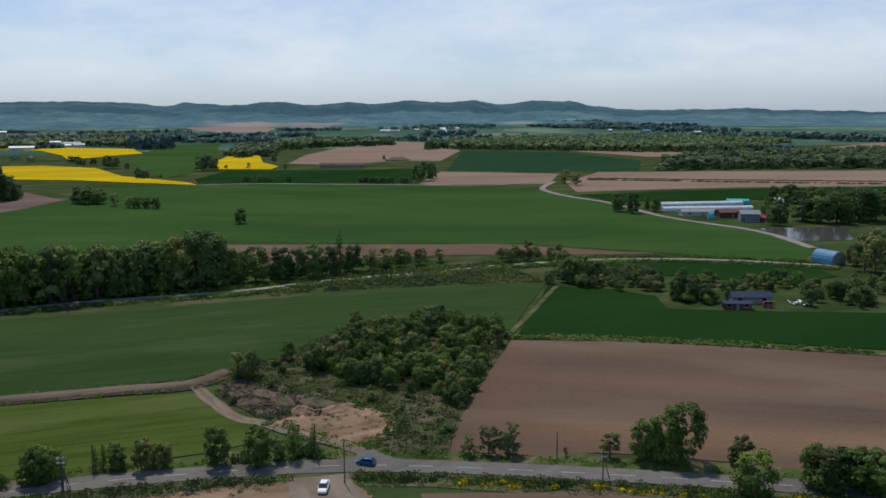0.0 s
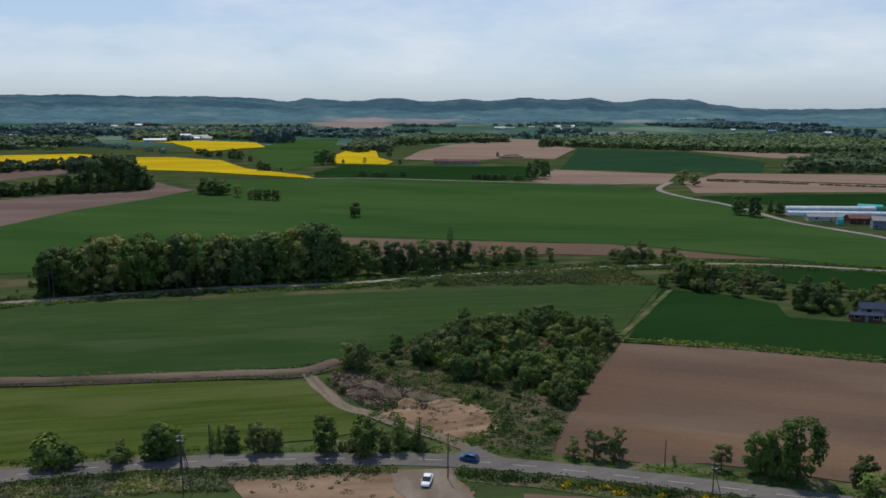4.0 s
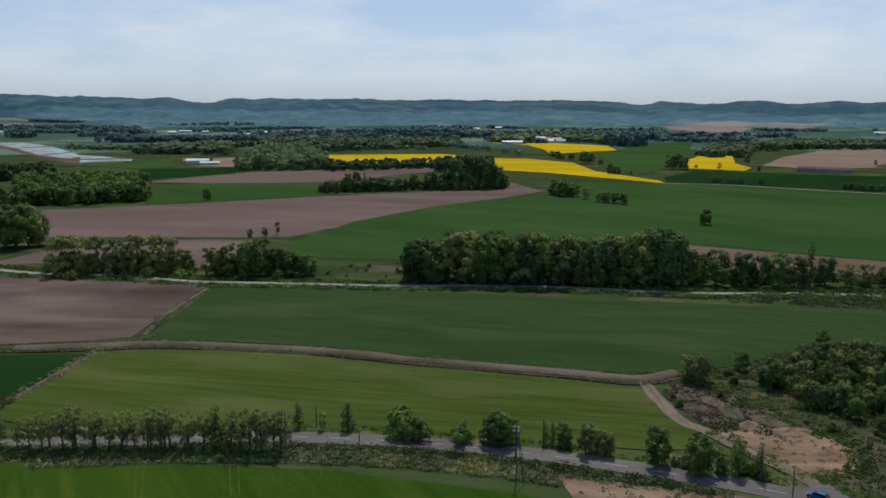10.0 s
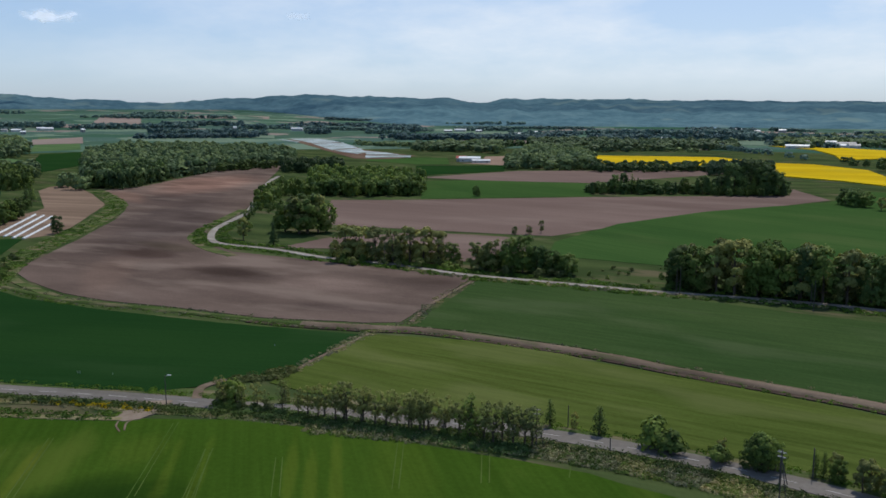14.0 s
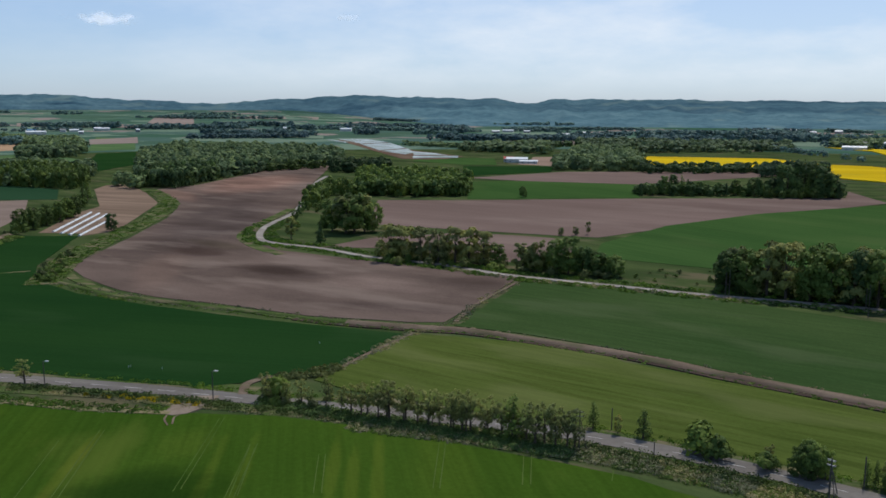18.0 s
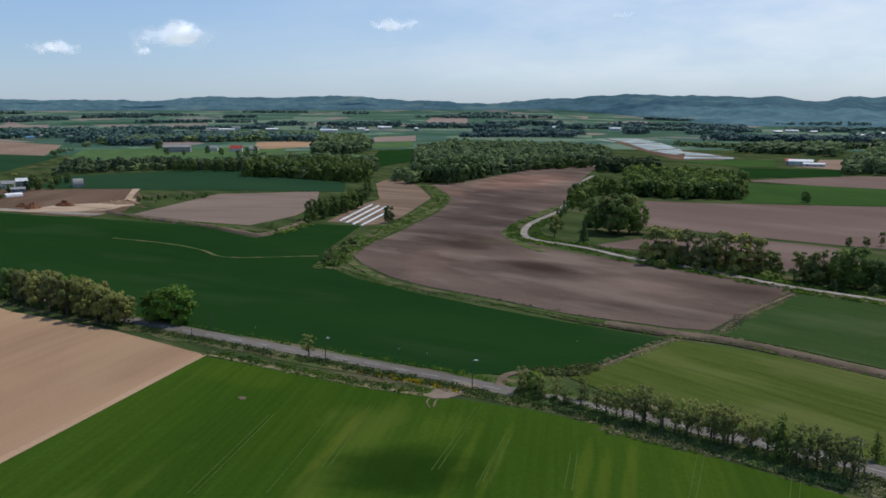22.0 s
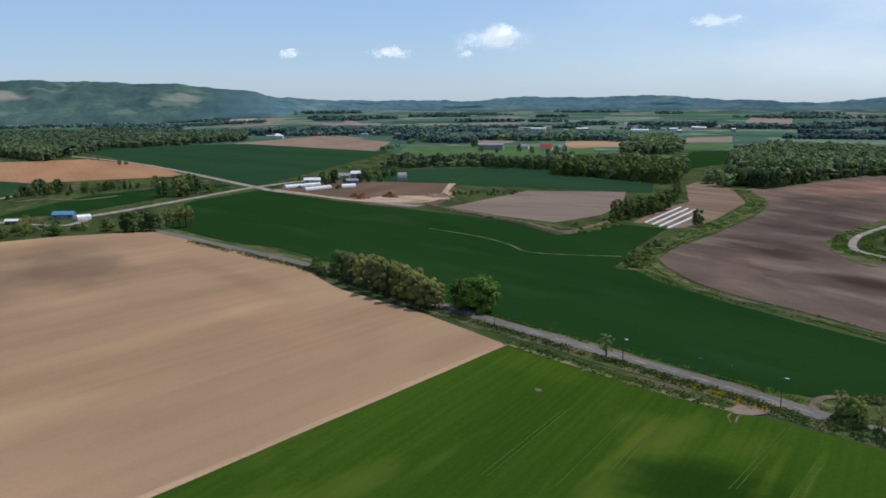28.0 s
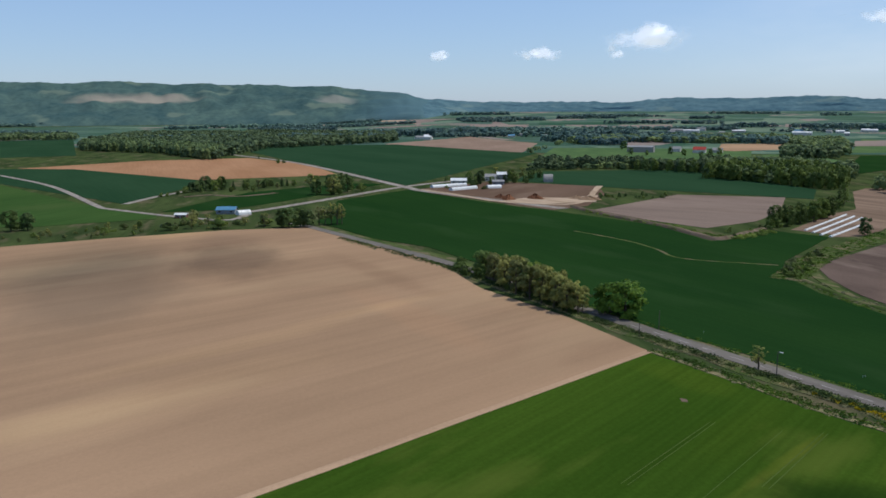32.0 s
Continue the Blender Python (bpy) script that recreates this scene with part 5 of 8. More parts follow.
T("dark", -118.7, 301.9, 18.4, group="trees beside the lane", single=True)
T("dark", -111.7, 305.2, 19.0, group="trees beside the lane", single=True)
T("green", -104.7, 308.5, 19.5, 1, group="trees beside the lane", single=True)
T("olive", -98.0, 312.9, 21.6, 1, group="trees beside the lane", single=True)
T("dark", -94.0, 314.8, 23.3, group="trees beside the lane", single=True)
T("dark", -89.9, 316.7, 21.6, group="trees beside the lane", single=True)
T("dark", -85.5, 321.2, 13.4, group="trees beside the lane", single=True)
T("green", -81.4, 323.1, 14.5, 1, group="trees beside the lane", single=True)
T("green", -74.3, 326.5, 14.5, 1, group="trees beside the lane", single=True)
T("dark", -65.2, 330.8, 13.4, group="trees beside the lane", single=True)
T("dark", -59.1, 333.7, 12.3, group="trees beside the lane", single=True)
T("dark", -52.9, 336.5, 13.4, group="trees beside the lane", single=True)
T("dark", -47.9, 338.9, 12.3, group="trees beside the lane", single=True)
T("slim", -42.8, 341.3, 18.6, .8, group="trees beside the lane", single=True)
T("dark", -38.1, 347.2, 11.7, group="trees beside the lane", single=True)
T("olive", -30.9, 350.6, 9.4, 1, group="trees beside the lane", single=True)
T("olive", -24.7, 353.5, 9.4, 1, group="trees beside the lane", single=True)
T("green", -18.5, 356.5, 8.3, 1, group="trees beside the lane", single=True)
T("olive", -10.3, 360.3, 8.9, 1, group="trees beside the lane", single=True)
T("olive", -2.1, 368.0, 6.5, 1, group="trees beside the lane", single=True)
T("olive", -181.1, 283.5, 16.1, group="trees beside the lane", single=True)
T("olive", -167.8, 289.8, 19.1, group="trees beside the lane", single=True)
T("green", -154.4, 296.1, 20.2, .9, group="trees beside the lane", single=True)
T("olive", -141.0, 302.4, 19.1, group="trees beside the lane", single=True)
T("olive", -126.6, 309.2, 17.5, group="trees beside the lane", single=True)
T("olive", -112.1, 316.1, 18.4, group="trees beside the lane", single=True)
T("olive", -104.6, 322.2, 19.5, group="trees beside the lane", single=True)
T("olive", 29.9, 365.9, 8.8, 1, single=True)
T("olive", 37.4, 365.7, 10.1, 1, single=True)
T("olive", 47.3, 365.5, 8.3, 1, single=True)
T("green", 49.7, 323.0, 10.1, single=True)
T("green", 54.1, 323.0, 11.2, single=True)
T("dark", 59.1, 326.1, 8.4, 1, single=True)
T("shrub", 64.1, 317.5, 6.0, 1.1, single=True)
T("dull", 76.4, 314.2, 5.7, 1.3, single=True)
T("dull", 71.7, 322.6, 4.9, 1.2, single=True)
T("dull", 82.3, 316.1, 5.3, 1, single=True)
T("green", 83.5, 293.0, 9.2, 1, single=True)
T("dark", 87.5, 293.0, 8.2, 1, single=True)
T("dark", 92.1, 288.5, 7.1, 1.1, single=True)
T("olive", 174.8, 343.5, 15.4, 1, single=True)
T("olive", 173.5, 331.8, 16.0, 1, single=True)
T("dark", 176.2, 356.1, 9.8, 1, single=True)
T("dark", 135.4, 301.3, 5.9, 1.2, single=True)
T("dark", 139.4, 292.1, 7.1, 1.2, single=True)
T("dark", 145.1, 283.3, 6.9, 1.2, single=True)
T("green", -470.7, 442.2, 8.9, single=True)
T("dark", -427.6, 528.7, 9.7, .8, group="grove in the fields", single=True)
T("dark", -419.7, 532.5, 9.7, .8, group="grove in the fields", single=True)
T("dark", -417.2, 543.5, 15.7, .8, group="grove in the fields", single=True)
T("slim", -407.8, 553.0, 16.7, 1, group="grove in the fields", single=True)
T("dark", -401.0, 566.4, 11.4, group="grove in the fields", single=True)
T("dark", -391.3, 576.3, 10.1, group="grove in the fields", single=True)
T("green", -381.5, 586.4, 13.0, 1, group="grove in the fields", single=True)
T("dark", -369.0, 592.5, 15.3, group="grove in the fields", single=True)
T("dark", -359.0, 602.7, 15.0, group="grove in the fields", single=True)
T("dark", -353.0, 611.0, 26.3, group="grove in the fields", single=True)
T("dark", -344.8, 620.5, 29.3, 1.1, group="grove in the fields", single=True)
T("dark", -334.2, 625.7, 26.0, 1.1, group="grove in the fields", single=True)
T("dark", -325.7, 629.9, 19.0, group="grove in the fields", single=True)
T("dark", -434.0, 576.9, 14.2, group="grove in the fields", single=True)
T("conifer", -363.9, 639.7, 25.9, 1, group="grove in the fields", single=True)
T("conifer", -403.8, 555.0, 13.1, 1, group="grove in the fields", single=True)
T("conifer", -375.8, 594.5, 12.6, 1, group="grove in the fields", single=True)
T("dark", 114.3, 545.9, 12.9, 1, group="farm trees", single=True)
T("dark", 121.5, 536.8, 13.1, 1, group="farm trees", single=True)
T("conifer", 134.8, 554.4, 10.1, 1, group="farm trees", single=True)
T("dark", 138.8, 548.1, 8.9, 1, group="farm trees", single=True)
T("green", 245.7, 597.4, 13.3, 1.3, group="farm trees", single=True)
T("green", 244.3, 619.9, 10.0, 1.2, group="farm trees", single=True)
T("dark", 192.5, 477.7, 12.3, 1, group="farm trees", single=True)
T("dark", 213.2, 496.3, 14.1, 1.3, group="farm trees", single=True)
T("dark", 220.0, 488.7, 16.5, 1.3, group="farm trees", single=True)
T("green", 229.8, 488.5, 18.2, 1.3, group="farm trees", single=True)
T("dark", 246.3, 495.4, 20.8, 1.3, group="farm trees", single=True)
T("dark", 258.7, 500.0, 18.6, 1.3, group="farm trees", single=True)
T("olive", 108.7, 751.2, 12.6, 1.3, group="farm trees", single=True)
T("olive", 116.1, 734.4, 12.3, 1.2, group="farm trees", single=True)
T("dark", -15.6, 786.0, 19.4, 1.1, group="farm trees", single=True)
T("dark", -23.1, 774.3, 16.6, 1, group="farm trees", single=True)
T("dark", -10.6, 810.9, 15.2, 1, group="farm trees", single=True)
T("dark", -760.6, -121.4, 10.9, group="trees round the farm", single=True)
T("dark", -762.0, -111.1, 12.4, 1.1, group="trees round the farm", single=True)
T("green", -796.7, -86.4, 11.3, 1, group="trees round the farm", single=True)
T("olive", -811.2, -77.1, 11.4, 1, group="trees round the farm", single=True)
T("green", -805.8, -68.5, 9.7, 1, group="trees round the farm", single=True)
T("green", -820.1, -61.5, 9.3, 1, group="trees round the farm", single=True)
T("dark", -769.5, -144.1, 5.3, 1, group="trees round the farm", single=True)
T("olive", -841.8, -106.8, 9.1, 1, group="trees round the farm", single=True)
T("dark", -636.2, -224.3, 12.1, 1.1, group="trees round the farm", single=True)
T("olive", -638.2, -210.9, 16.6, 1.2, group="trees round the farm", single=True)
T("dark", -662.1, -206.6, 13.0, 1.2, group="trees round the farm", single=True)
T("shrub", -673.1, -197.8, 9.4, 1, group="trees round the farm", single=True)
T("dark", -384.9, 967.4, 14.8, 1.2, group="trees between the fields", single=True)
T("dark", -374.9, 966.9, 12.9, 1.2, group="trees between the fields", single=True)
T("dark", -425.4, 1026.9, 8.2, 1.1, group="trees between the fields", single=True)
T("dark", -295.9, 817.8, 10.9, 1.2, group="trees between the fields", single=True)
T("dark", -288.7, 817.4, 9.3, 1.2, group="trees between the fields", single=True)
T("dark", -278.0, 830.1, 3.9, 1, group="trees between the fields", single=True)
T("dark", -264.0, 918.1, 17.1, group="trees between the fields", single=True)
T("dark", -259.3, 934.4, 18.0, 1, group="trees between the fields", single=True)
T("dark", -250.7, 925.6, 13.6, 1, group="trees between the fields", single=True)
T("dark", -175.6, 938.5, 6.3, group="trees between the fields", single=True)
T("dark", -213.5, 1067.0, 11.3, 1, group="trees between the fields", single=True)
T("olive", -216.9, 940.7, 7.5, 1, group="trees between the fields", single=True)
T("dark", -242.4, 942.1, 5.0, 1, group="trees between the fields", single=True)
T("dark", -355.1, 948.1, 7.6, 1.1, group="trees between the fields", single=True)
T("dark", -77.0, 1104.2, 6.6, 1, group="trees between the fields", single=True)
T("dark", -443.0, 1027.9, 7.5, 1.2, group="trees between the fields", single=True)
T("olive", -332.7, -43.6, 9.8, 1, group="trees beside the tan field", single=True)
T("olive", -324.8, -38.7, 11.6, 1.1, group="trees beside the tan field", single=True)
T("olive", -316.1, -33.8, 11.9, 1.1, group="trees beside the tan field", single=True)
T("olive", -309.0, -29.2, 12.5, 1.1, group="trees beside the tan field", single=True)
T("green", -302.1, -23.5, 12.1, 1.05, group="trees beside the tan field", single=True)
T("olive", -295.5, -18.9, 12.0, 1.1, group="trees beside the tan field", single=True)
T("olive", -288.4, -13.9, 11.8, 1.1, group="trees beside the tan field", single=True)
T("olive", -281.5, -9.1, 10.7, 1.1, group="trees beside the tan field", single=True)
T("olive", -277.4, -5.3, 8.4, 1, group="trees beside the tan field", single=True)
T("olive", -335.0, -46.6, 8.4, 1, group="trees beside the tan field", single=True)
T("green", -935.8, 34.7, 12.4, 1, group="trees round the village", single=True)
T("dark", -933.8, 43.9, 14.2, 1, group="trees round the village", single=True)
T("green", -923.3, 52.6, 14.1, 1, group="trees round the village", single=True)
T("green", -920.0, 67.7, 12.9, 1, group="trees round the village", single=True)
T("dark", -917.4, 79.8, 14.1, 1, group="trees round the village", single=True)
T("green", -906.5, 91.0, 15.2, 1, group="trees round the village", single=True)
T("olive", -1642.1, 276.0, 11.0, 1, group="trees round the village", single=True)
T("dark", -1262.0, 36.2, 10.8, 1, group="trees round the village", single=True)
T("green", -1241.3, 58.5, 8.2, 1, group="trees round the village", single=True)
T("dark", -1264.4, 93.1, 12.6, 1, group="trees round the village", single=True)
T("green", -1229.5, 108.6, 10.6, 1, group="trees round the village", single=True)
T("dark", -1221.4, 143.2, 11.4, 1, group="trees round the village", single=True)
T("green", -1248.8, 159.0, 11.7, 1, group="trees round the village", single=True)
T("dark", -1209.6, 129.6, 8.1, 1, group="trees round the village", single=True)
T("dark", -1421.8, 29.8, 14.9, 1.1, group="trees round the village", single=True)
T("dark", -722.1, -111.2, 9.3, 1.1, group="trees round the farm", single=True)
T("dark", -738.9, -109.8, 11.0, 1, group="trees round the farm", single=True)
T("shrub", -698.0, -97.9, 4.7, 1.2, group="trees round the farm", single=True)
T("dark", -753.7, -86.8, 9.2, 1, group="trees round the farm", single=True)
T("green", -760.8, -78.9, 9.7, 1, group="trees round the farm", single=True)
T("dark", -762.1, -69.8, 8.2, 1.1, group="trees round the farm", single=True)
T("shrub", -703.2, -131.7, 3.9, 1.1, group="trees round the farm", single=True)
T("green", -751.9, -99.4, 7.1, 1, group="trees round the farm", single=True)
T("conifer", -364.9, 594.5, 13.5, 1, group="grove in the fields", single=True)
T("conifer", -361.1, 601.7, 15.0, 1, group="grove in the fields", single=True)
T("conifer", -354.0, 605.2, 15.9, 1, group="grove in the fields", single=True)
T("conifer", -348.8, 613.1, 16.5, 1, group="grove in the fields", single=True)
T("conifer", -339.5, 617.6, 15.5, .9, group="grove in the fields", single=True)
T("conifer", -332.7, 620.9, 17.4, 1, group="grove in the fields", single=True)
T("conifer", -327.8, 628.8, 14.2, 1, group="grove in the fields", single=True)
T("conifer", -320.0, 627.2, 12.7, 1, group="grove in the fields", single=True)
T("conifer", -424.8, 525.2, 9.2, 1, group="grove in the fields", single=True)
T("conifer", -421.7, 531.6, 8.0, .9, group="grove in the fields", single=True)
T("conifer", -413.2, 545.4, 11.7, 1, group="grove in the fields", single=True)
T("conifer", -399.7, 556.9, 10.4, 1, group="grove in the fields", single=True)
T("conifer", -392.2, 565.6, 9.1, 1, group="grove in the fields", single=True)
T("conifer", -382.6, 575.4, 10.5, 1, group="grove in the fields", single=True)

ribbon("lane", "pale lane beyond the wide green field", [(-228, 744), (-168, 760), (-93, 748), (-42, 744), (6, 735), (53, 741), (85, 776)], 3.6, 0.2, GRAVEL)
for x, y in [(-183, 775), (-179, 776), (-168, 772), (-162, 767), (-157, 768), (-143, 778), (-75, 764), (-71, 766), (-65, 761), (-61, 762), (-56, 758), (-52, 759), (-47, 760), (-37, 757), (-33, 758)]:
    T("dark", x, y, 6.0, 1.2, group="clipped hedge along the far lane", single=True)
field("earth_bank", "dark heap of earth on the tilled field", [(-74, 1079), (-68, 1141), (-55, 1157), (-44, 1087)], 1.2, SOIL_DARK, 1.0, "earth")

T("dark", -617.6, -334.2, 4, 1.15, group="young trees along a field bank", single=True)
T("green", -630.6, -334.1, 6, 1.15, group="young trees along a field bank", single=True)
T("dark", -639.5, -333.0, 9, 1.15, group="young trees along a field bank", single=True)
T("green", -644.3, -330.2, 7, 1.15, group="young trees along a field bank", single=True)
T("dark", -653.8, -327.7, 13, 1.15, group="young trees along a field bank", single=True)
T("green", -654.3, -320.6, 9, 1.15, group="young trees along a field bank", single=True)
T("green", -664.0, -318.4, 12, 1.15, group="young trees along a field bank", single=True)
T("conifer", -664.7, -307.9, 8, 1.15, group="young trees along a field bank", single=True)
T("green", -665.6, -296.6, 9, 1.15, group="young trees along a field bank", single=True)
T("olive", -675.8, -290.2, 8, 1.15, group="young trees along a field bank", single=True)
T("green", -685.9, -288.4, 8, 1.15, group="young trees along a field bank", single=True)
T("green", -696.3, -287.7, 7, 1.15, group="young trees along a field bank", single=True)
T("conifer", -697.1, -277.3, 9, 1.15, group="young trees along a field bank", single=True)
T("conifer", -702.5, -274.4, 7, 1.15, group="young trees along a field bank", single=True)
T("green", -702.9, -268.4, 6, 1.15, group="young trees along a field bank", single=True)
T("olive", -698.9, -251.7, 12, 1.15, group="young trees along a field bank", single=True)
T("green", -720.2, -253.6, 9, 1.15, group="young trees along a field bank", single=True)
T("dark", -710.4, -238.0, 11, 1.15, group="young trees along a field bank", single=True)
T("dark", -700.4, -230.6, 12, 1.15, group="young trees along a field bank", single=True)
T("green", -640.1, -207.3, 9, 1.15, group="young trees along a field bank", single=True)
T("green", -635.5, -210.4, 7, 1.15, group="young trees along a field bank", single=True)
T("dark", -635.8, -323.5, 6, 1.15, group="young trees along a field bank", single=True)
T("green", -646.4, -301.5, 5, 1.15, group="young trees along a field bank", single=True)
T("green", -656.8, -286.9, 5, 1.15, group="young trees along a field bank", single=True)
T("olive", -686.7, -277.3, 5, 1.15, group="young trees along a field bank", single=True)
T("shrub", -600.7, -338.8, 4, 1.15, group="young trees along a field bank", single=True)
T("shrub", -605.0, -335.7, 4, 1.15, group="young trees along a field bank", single=True)
T("green", -780.0, -249.9, 7, 1.15, group="young trees along a field bank", single=True)
T("dark", -780.4, -244.5, 6, 1.15, group="young trees along a field bank", single=True)
T("green", -1002.1, -403.2, 6, 1.15, group="young trees along a field bank", single=True)
T("green", -1002.5, -395.4, 5, 1.15, group="young trees along a field bank", single=True)
T("green", -1091.5, -466.6, 4, 1.15, group="young trees along a field bank", single=True)
T("thin", -466.5, -163.1, 11.5, 1.0, single=True)
T("thin", -466.8, -159.5, 12, 1.0, single=True)
T("thin", -469.5, -156.6, 13, 1.0, single=True)
T("thin", -469.8, -153.3, 13, 1.0, single=True)
T("thin", -472.3, -151.1, 12, 1.0, single=True)
T("olive", -454.7, -192.3, 8, 1.1, single=True)
T("green", -453.4, -180.7, 11, 1.1, single=True)
T("dark", -453.7, -176.9, 12, 1.1, single=True)
T("green", -456.5, -170.9, 11, 1.1, single=True)
T("dark", -456.9, -167.1, 11, 1.1, single=True)
T("olive", -464.6, -241.4, 9, 1.1, single=True)
T("green", -455.0, -242.3, 5, 1.1, single=True)
T("olive", -460.7, -230.4, 6, 1.1, single=True)
T("green", -461.4, -223.1, 6, 1.1, single=True)
T("shrub", -459.9, -212.2, 5, 1.1, single=True)
T("olive", -458.1, -206.2, 6, 1.1, single=True)
T("shrub", -439.6, -262.7, 5, 1.1, single=True)
T("olive", -427.6, -275.5, 5, 1.1, single=True)
T("shrub", -425.1, -280.5, 4, 1.1, single=True)
T("shrub", -432.5, -268.5, 5, 1.1, single=True)
ribbon("verge", "pale bare bank below the young trees", [(-602, -321), (-620, -308), (-613, -282), (-631, -267), (-645, -262)], 5.0, 0.25, BANK, "bank", uneven=0.5)

T("thin", -172.3, 83.8, 6.0, 1.03, group="trees along the road", single=True)
T("thin", -168.2, 86.3, 5.5, 1.02, group="trees along the road", single=True)
T("thin", -163.6, 89.5, 4.9, 1.04, group="trees along the road", single=True)
T("thin", -159.6, 91.8, 6.3, 1.03, group="trees along the road", single=True)
T("thin", -155.7, 93.5, 6.5, 0.85, group="trees along the road", single=True)
T("thin", -151.4, 95.9, 8.0, 0.93, group="trees along the road", single=True)
T("thin", -146.3, 99.4, 9.4, 0.97, group="trees along the road", single=True)
T("thin", -142.4, 101.2, 8.2, 1.05, group="trees along the road", single=True)
T("thin", -137.2, 105.0, 7.2, 0.82, group="trees along the road", single=True)
T("thin", -132.8, 107.4, 8.1, 0.99, group="trees along the road", single=True)
T("thin", -129.8, 108.4, 9.4, 0.88, group="trees along the road", single=True)
T("thin", -126.1, 110.5, 6.5, 0.81, group="trees along the road", single=True)
T("thin", -121.6, 114.0, 7.6, 0.93, group="trees along the road", single=True)
T("thin", -118.6, 115.2, 8.2, 0.98, group="trees along the road", single=True)
T("thin", -115.2, 117.1, 8.7, 1.05, group="trees along the road", single=True)
T("thin", -112.7, 117.7, 7.6, 0.97, group="trees along the road", single=True)
T("thin", -109.3, 119.6, 9.3, 0.86, group="trees along the road", single=True)

T("dark", -263.1, 607.1, 13, 1.5, single=True)
T("dark", -254.0, 600.8, 13, 1.5, single=True)
T("green", -247.7, 602.3, 11, 1.4, single=True)
T("olive", -231.5, 589.9, 9, 1.2, single=True)
T("olive", -216.4, 577.8, 9, 1.1, single=True)
T("green", -210.3, 575.5, 8, 1.2, single=True)
T("green", -203.2, 573.5, 8, 1.2, single=True)
T("green", -196.1, 571.5, 8, 1.2, single=True)
T("green", -120.3, 495.2, 9.4, 1.05, single=True)


def scatter(outline, count, rng):
    xs, ys = [p[0] for p in outline], [p[1] for p in outline]
    out = []
    while len(out) < count:
        p = (rng.uniform(min(xs), max(xs)), rng.uniform(min(ys), max(ys)))
        if inside(p, outline):
            out.append(p)
    return out


def tufts(name, label, spots, height, spread, leaf, seed, blades=26, size=0.22, category="undergrowth"):
    """Low growth as one mass of small leaf clumps at the spots."""
    rng = np.random.default_rng(seed)
    out = []
    for x, y in spots:
        s = rng.uniform(0.55, 1.3)
        q = crown_points(rng, [(0, 0, height * 0.4 * s, spread * s * 1.35, 1, 1, 0.42 * height / spread)], blades, size, 0.5)
        q[:, :, 2] = np.maximum(q[:, :, 2], 0.02)
        out.append(q.reshape(-1, 3) + np.array([x, y, 0.1]))
    v = np.concatenate(out)
    n = len(v) // 4
    return tagged(raw(name, v.round(2).tolist(), np.arange(4 * n).reshape(n, 4).tolist(), leaf), label, category, kind="stuff")


def along(line, count, rng, off0, off1, first=0.0, last=1.0):
    pts = smooth(line, 12)
    out = []
    for k in range(count):
        i = int((first + (last - first) * rng.random()) * (len(pts) - 2))
        d = (pts[i + 1] - pts[i])
        p = pts[i] + d * rng.random()
        d.normalize()
        o = rng.uniform(off0, off1)
        out.append((p.x - d.y * o, p.y + d.x * o))
    return out


DIRT_EDGE = [(-39.3, 176.5), (-29.4, 185.3), (-19.1, 185.9), (-10.8, 177.9), (-11.4, 168.2), (-16.8, 161.7), (-29.2, 167.7)]
BARE_EDGE = [(-55.4, 197.4), (-50.0, 206.9), (-42.2, 197.2), (-30.3, 191.0), (-19.3, 188.2), (-23.5, 179.8), (-38.1, 176.5), (-45.5, 181.8)]


GRAVEL_EDGE = [(-28.8, 147.4), (-17.6, 149.1), (-15.9, 144.1), (-12.1, 136.3), (-22.3, 133.4), (-27.8, 138.4)]
DRIVE_EDGE = [(-21.5, 162.9), (-16.9, 163.4), (-14.1, 160.2), (-9.6, 156.0), (-5.6, 153.9), (-20.3, 153.5), (-17.2, 157.2), (-18.3, 160.0)]


def off_drive(spots):
    return [p for p in spots if not inside(p, GRAVEL_EDGE) and not inside(p, DRIVE_EDGE)]


def off_dirt(spots):
    return [p for p in spots if not inside(p, DIRT_EDGE) and not inside(p, BARE_EDGE)]


# scrub on the waste ground
scrub_rng = np.random.default_rng(21)
BUSH = [(-55.2, 210.7), (-46.9, 220.4), (-29.6, 259.2), (-4.7, 269.8), (17.1, 262.1), (19.1, 240.8), (8.9, 199.6), (2.3, 171.2), (0.4, 155.9), (-9.6, 157.1), (-16.8, 162.2), (-25.9, 169.9), (-39.1, 175.5), (-55, 193.3)]
THICKET = [(-36.9, 215.3), (-27.8, 242.7), (-4.6, 261.0), (15.0, 256.5), (17.4, 240.9), (8.3, 200.9), (3.7, 183.1), (-8.9, 192.8), (-26.2, 201.3)]
for x, y in scatter(THICKET, 200, scrub_rng):
    k = scrub_rng.random()
    plant("shrub" if k < 0.34 else "green" if k < 0.62 else "dark" if k < 0.80 else "olive", x, y, scrub_rng.uniform(3.2, 7.4), 0.95, "scrub on the waste ground")
for x, y in off_drive(off_dirt(scatter(BUSH, 120, scrub_rng))):
    plant("dull" if scrub_rng.random() < 0.4 else "shrub", x, y, scrub_rng.uniform(1.4, 3.2), 1.1, "scrub on the waste ground")
tufts("undergrowth", "tangled green undergrowth on the waste ground", off_dirt(scatter(BUSH, 800, scrub_rng)), 0.5, 1.1, LEAF_DARK, 31, 30, 0.14)
tufts("dry_grass", "pale dry grass on the waste ground", off_dirt(scatter(BUSH, 850, scrub_rng)), 0.5, 0.9, LEAF_DULL, 32, 26, 0.13)
edge = [(*p,) for p in DIRT_EDGE] + [DIRT_EDGE[0]]
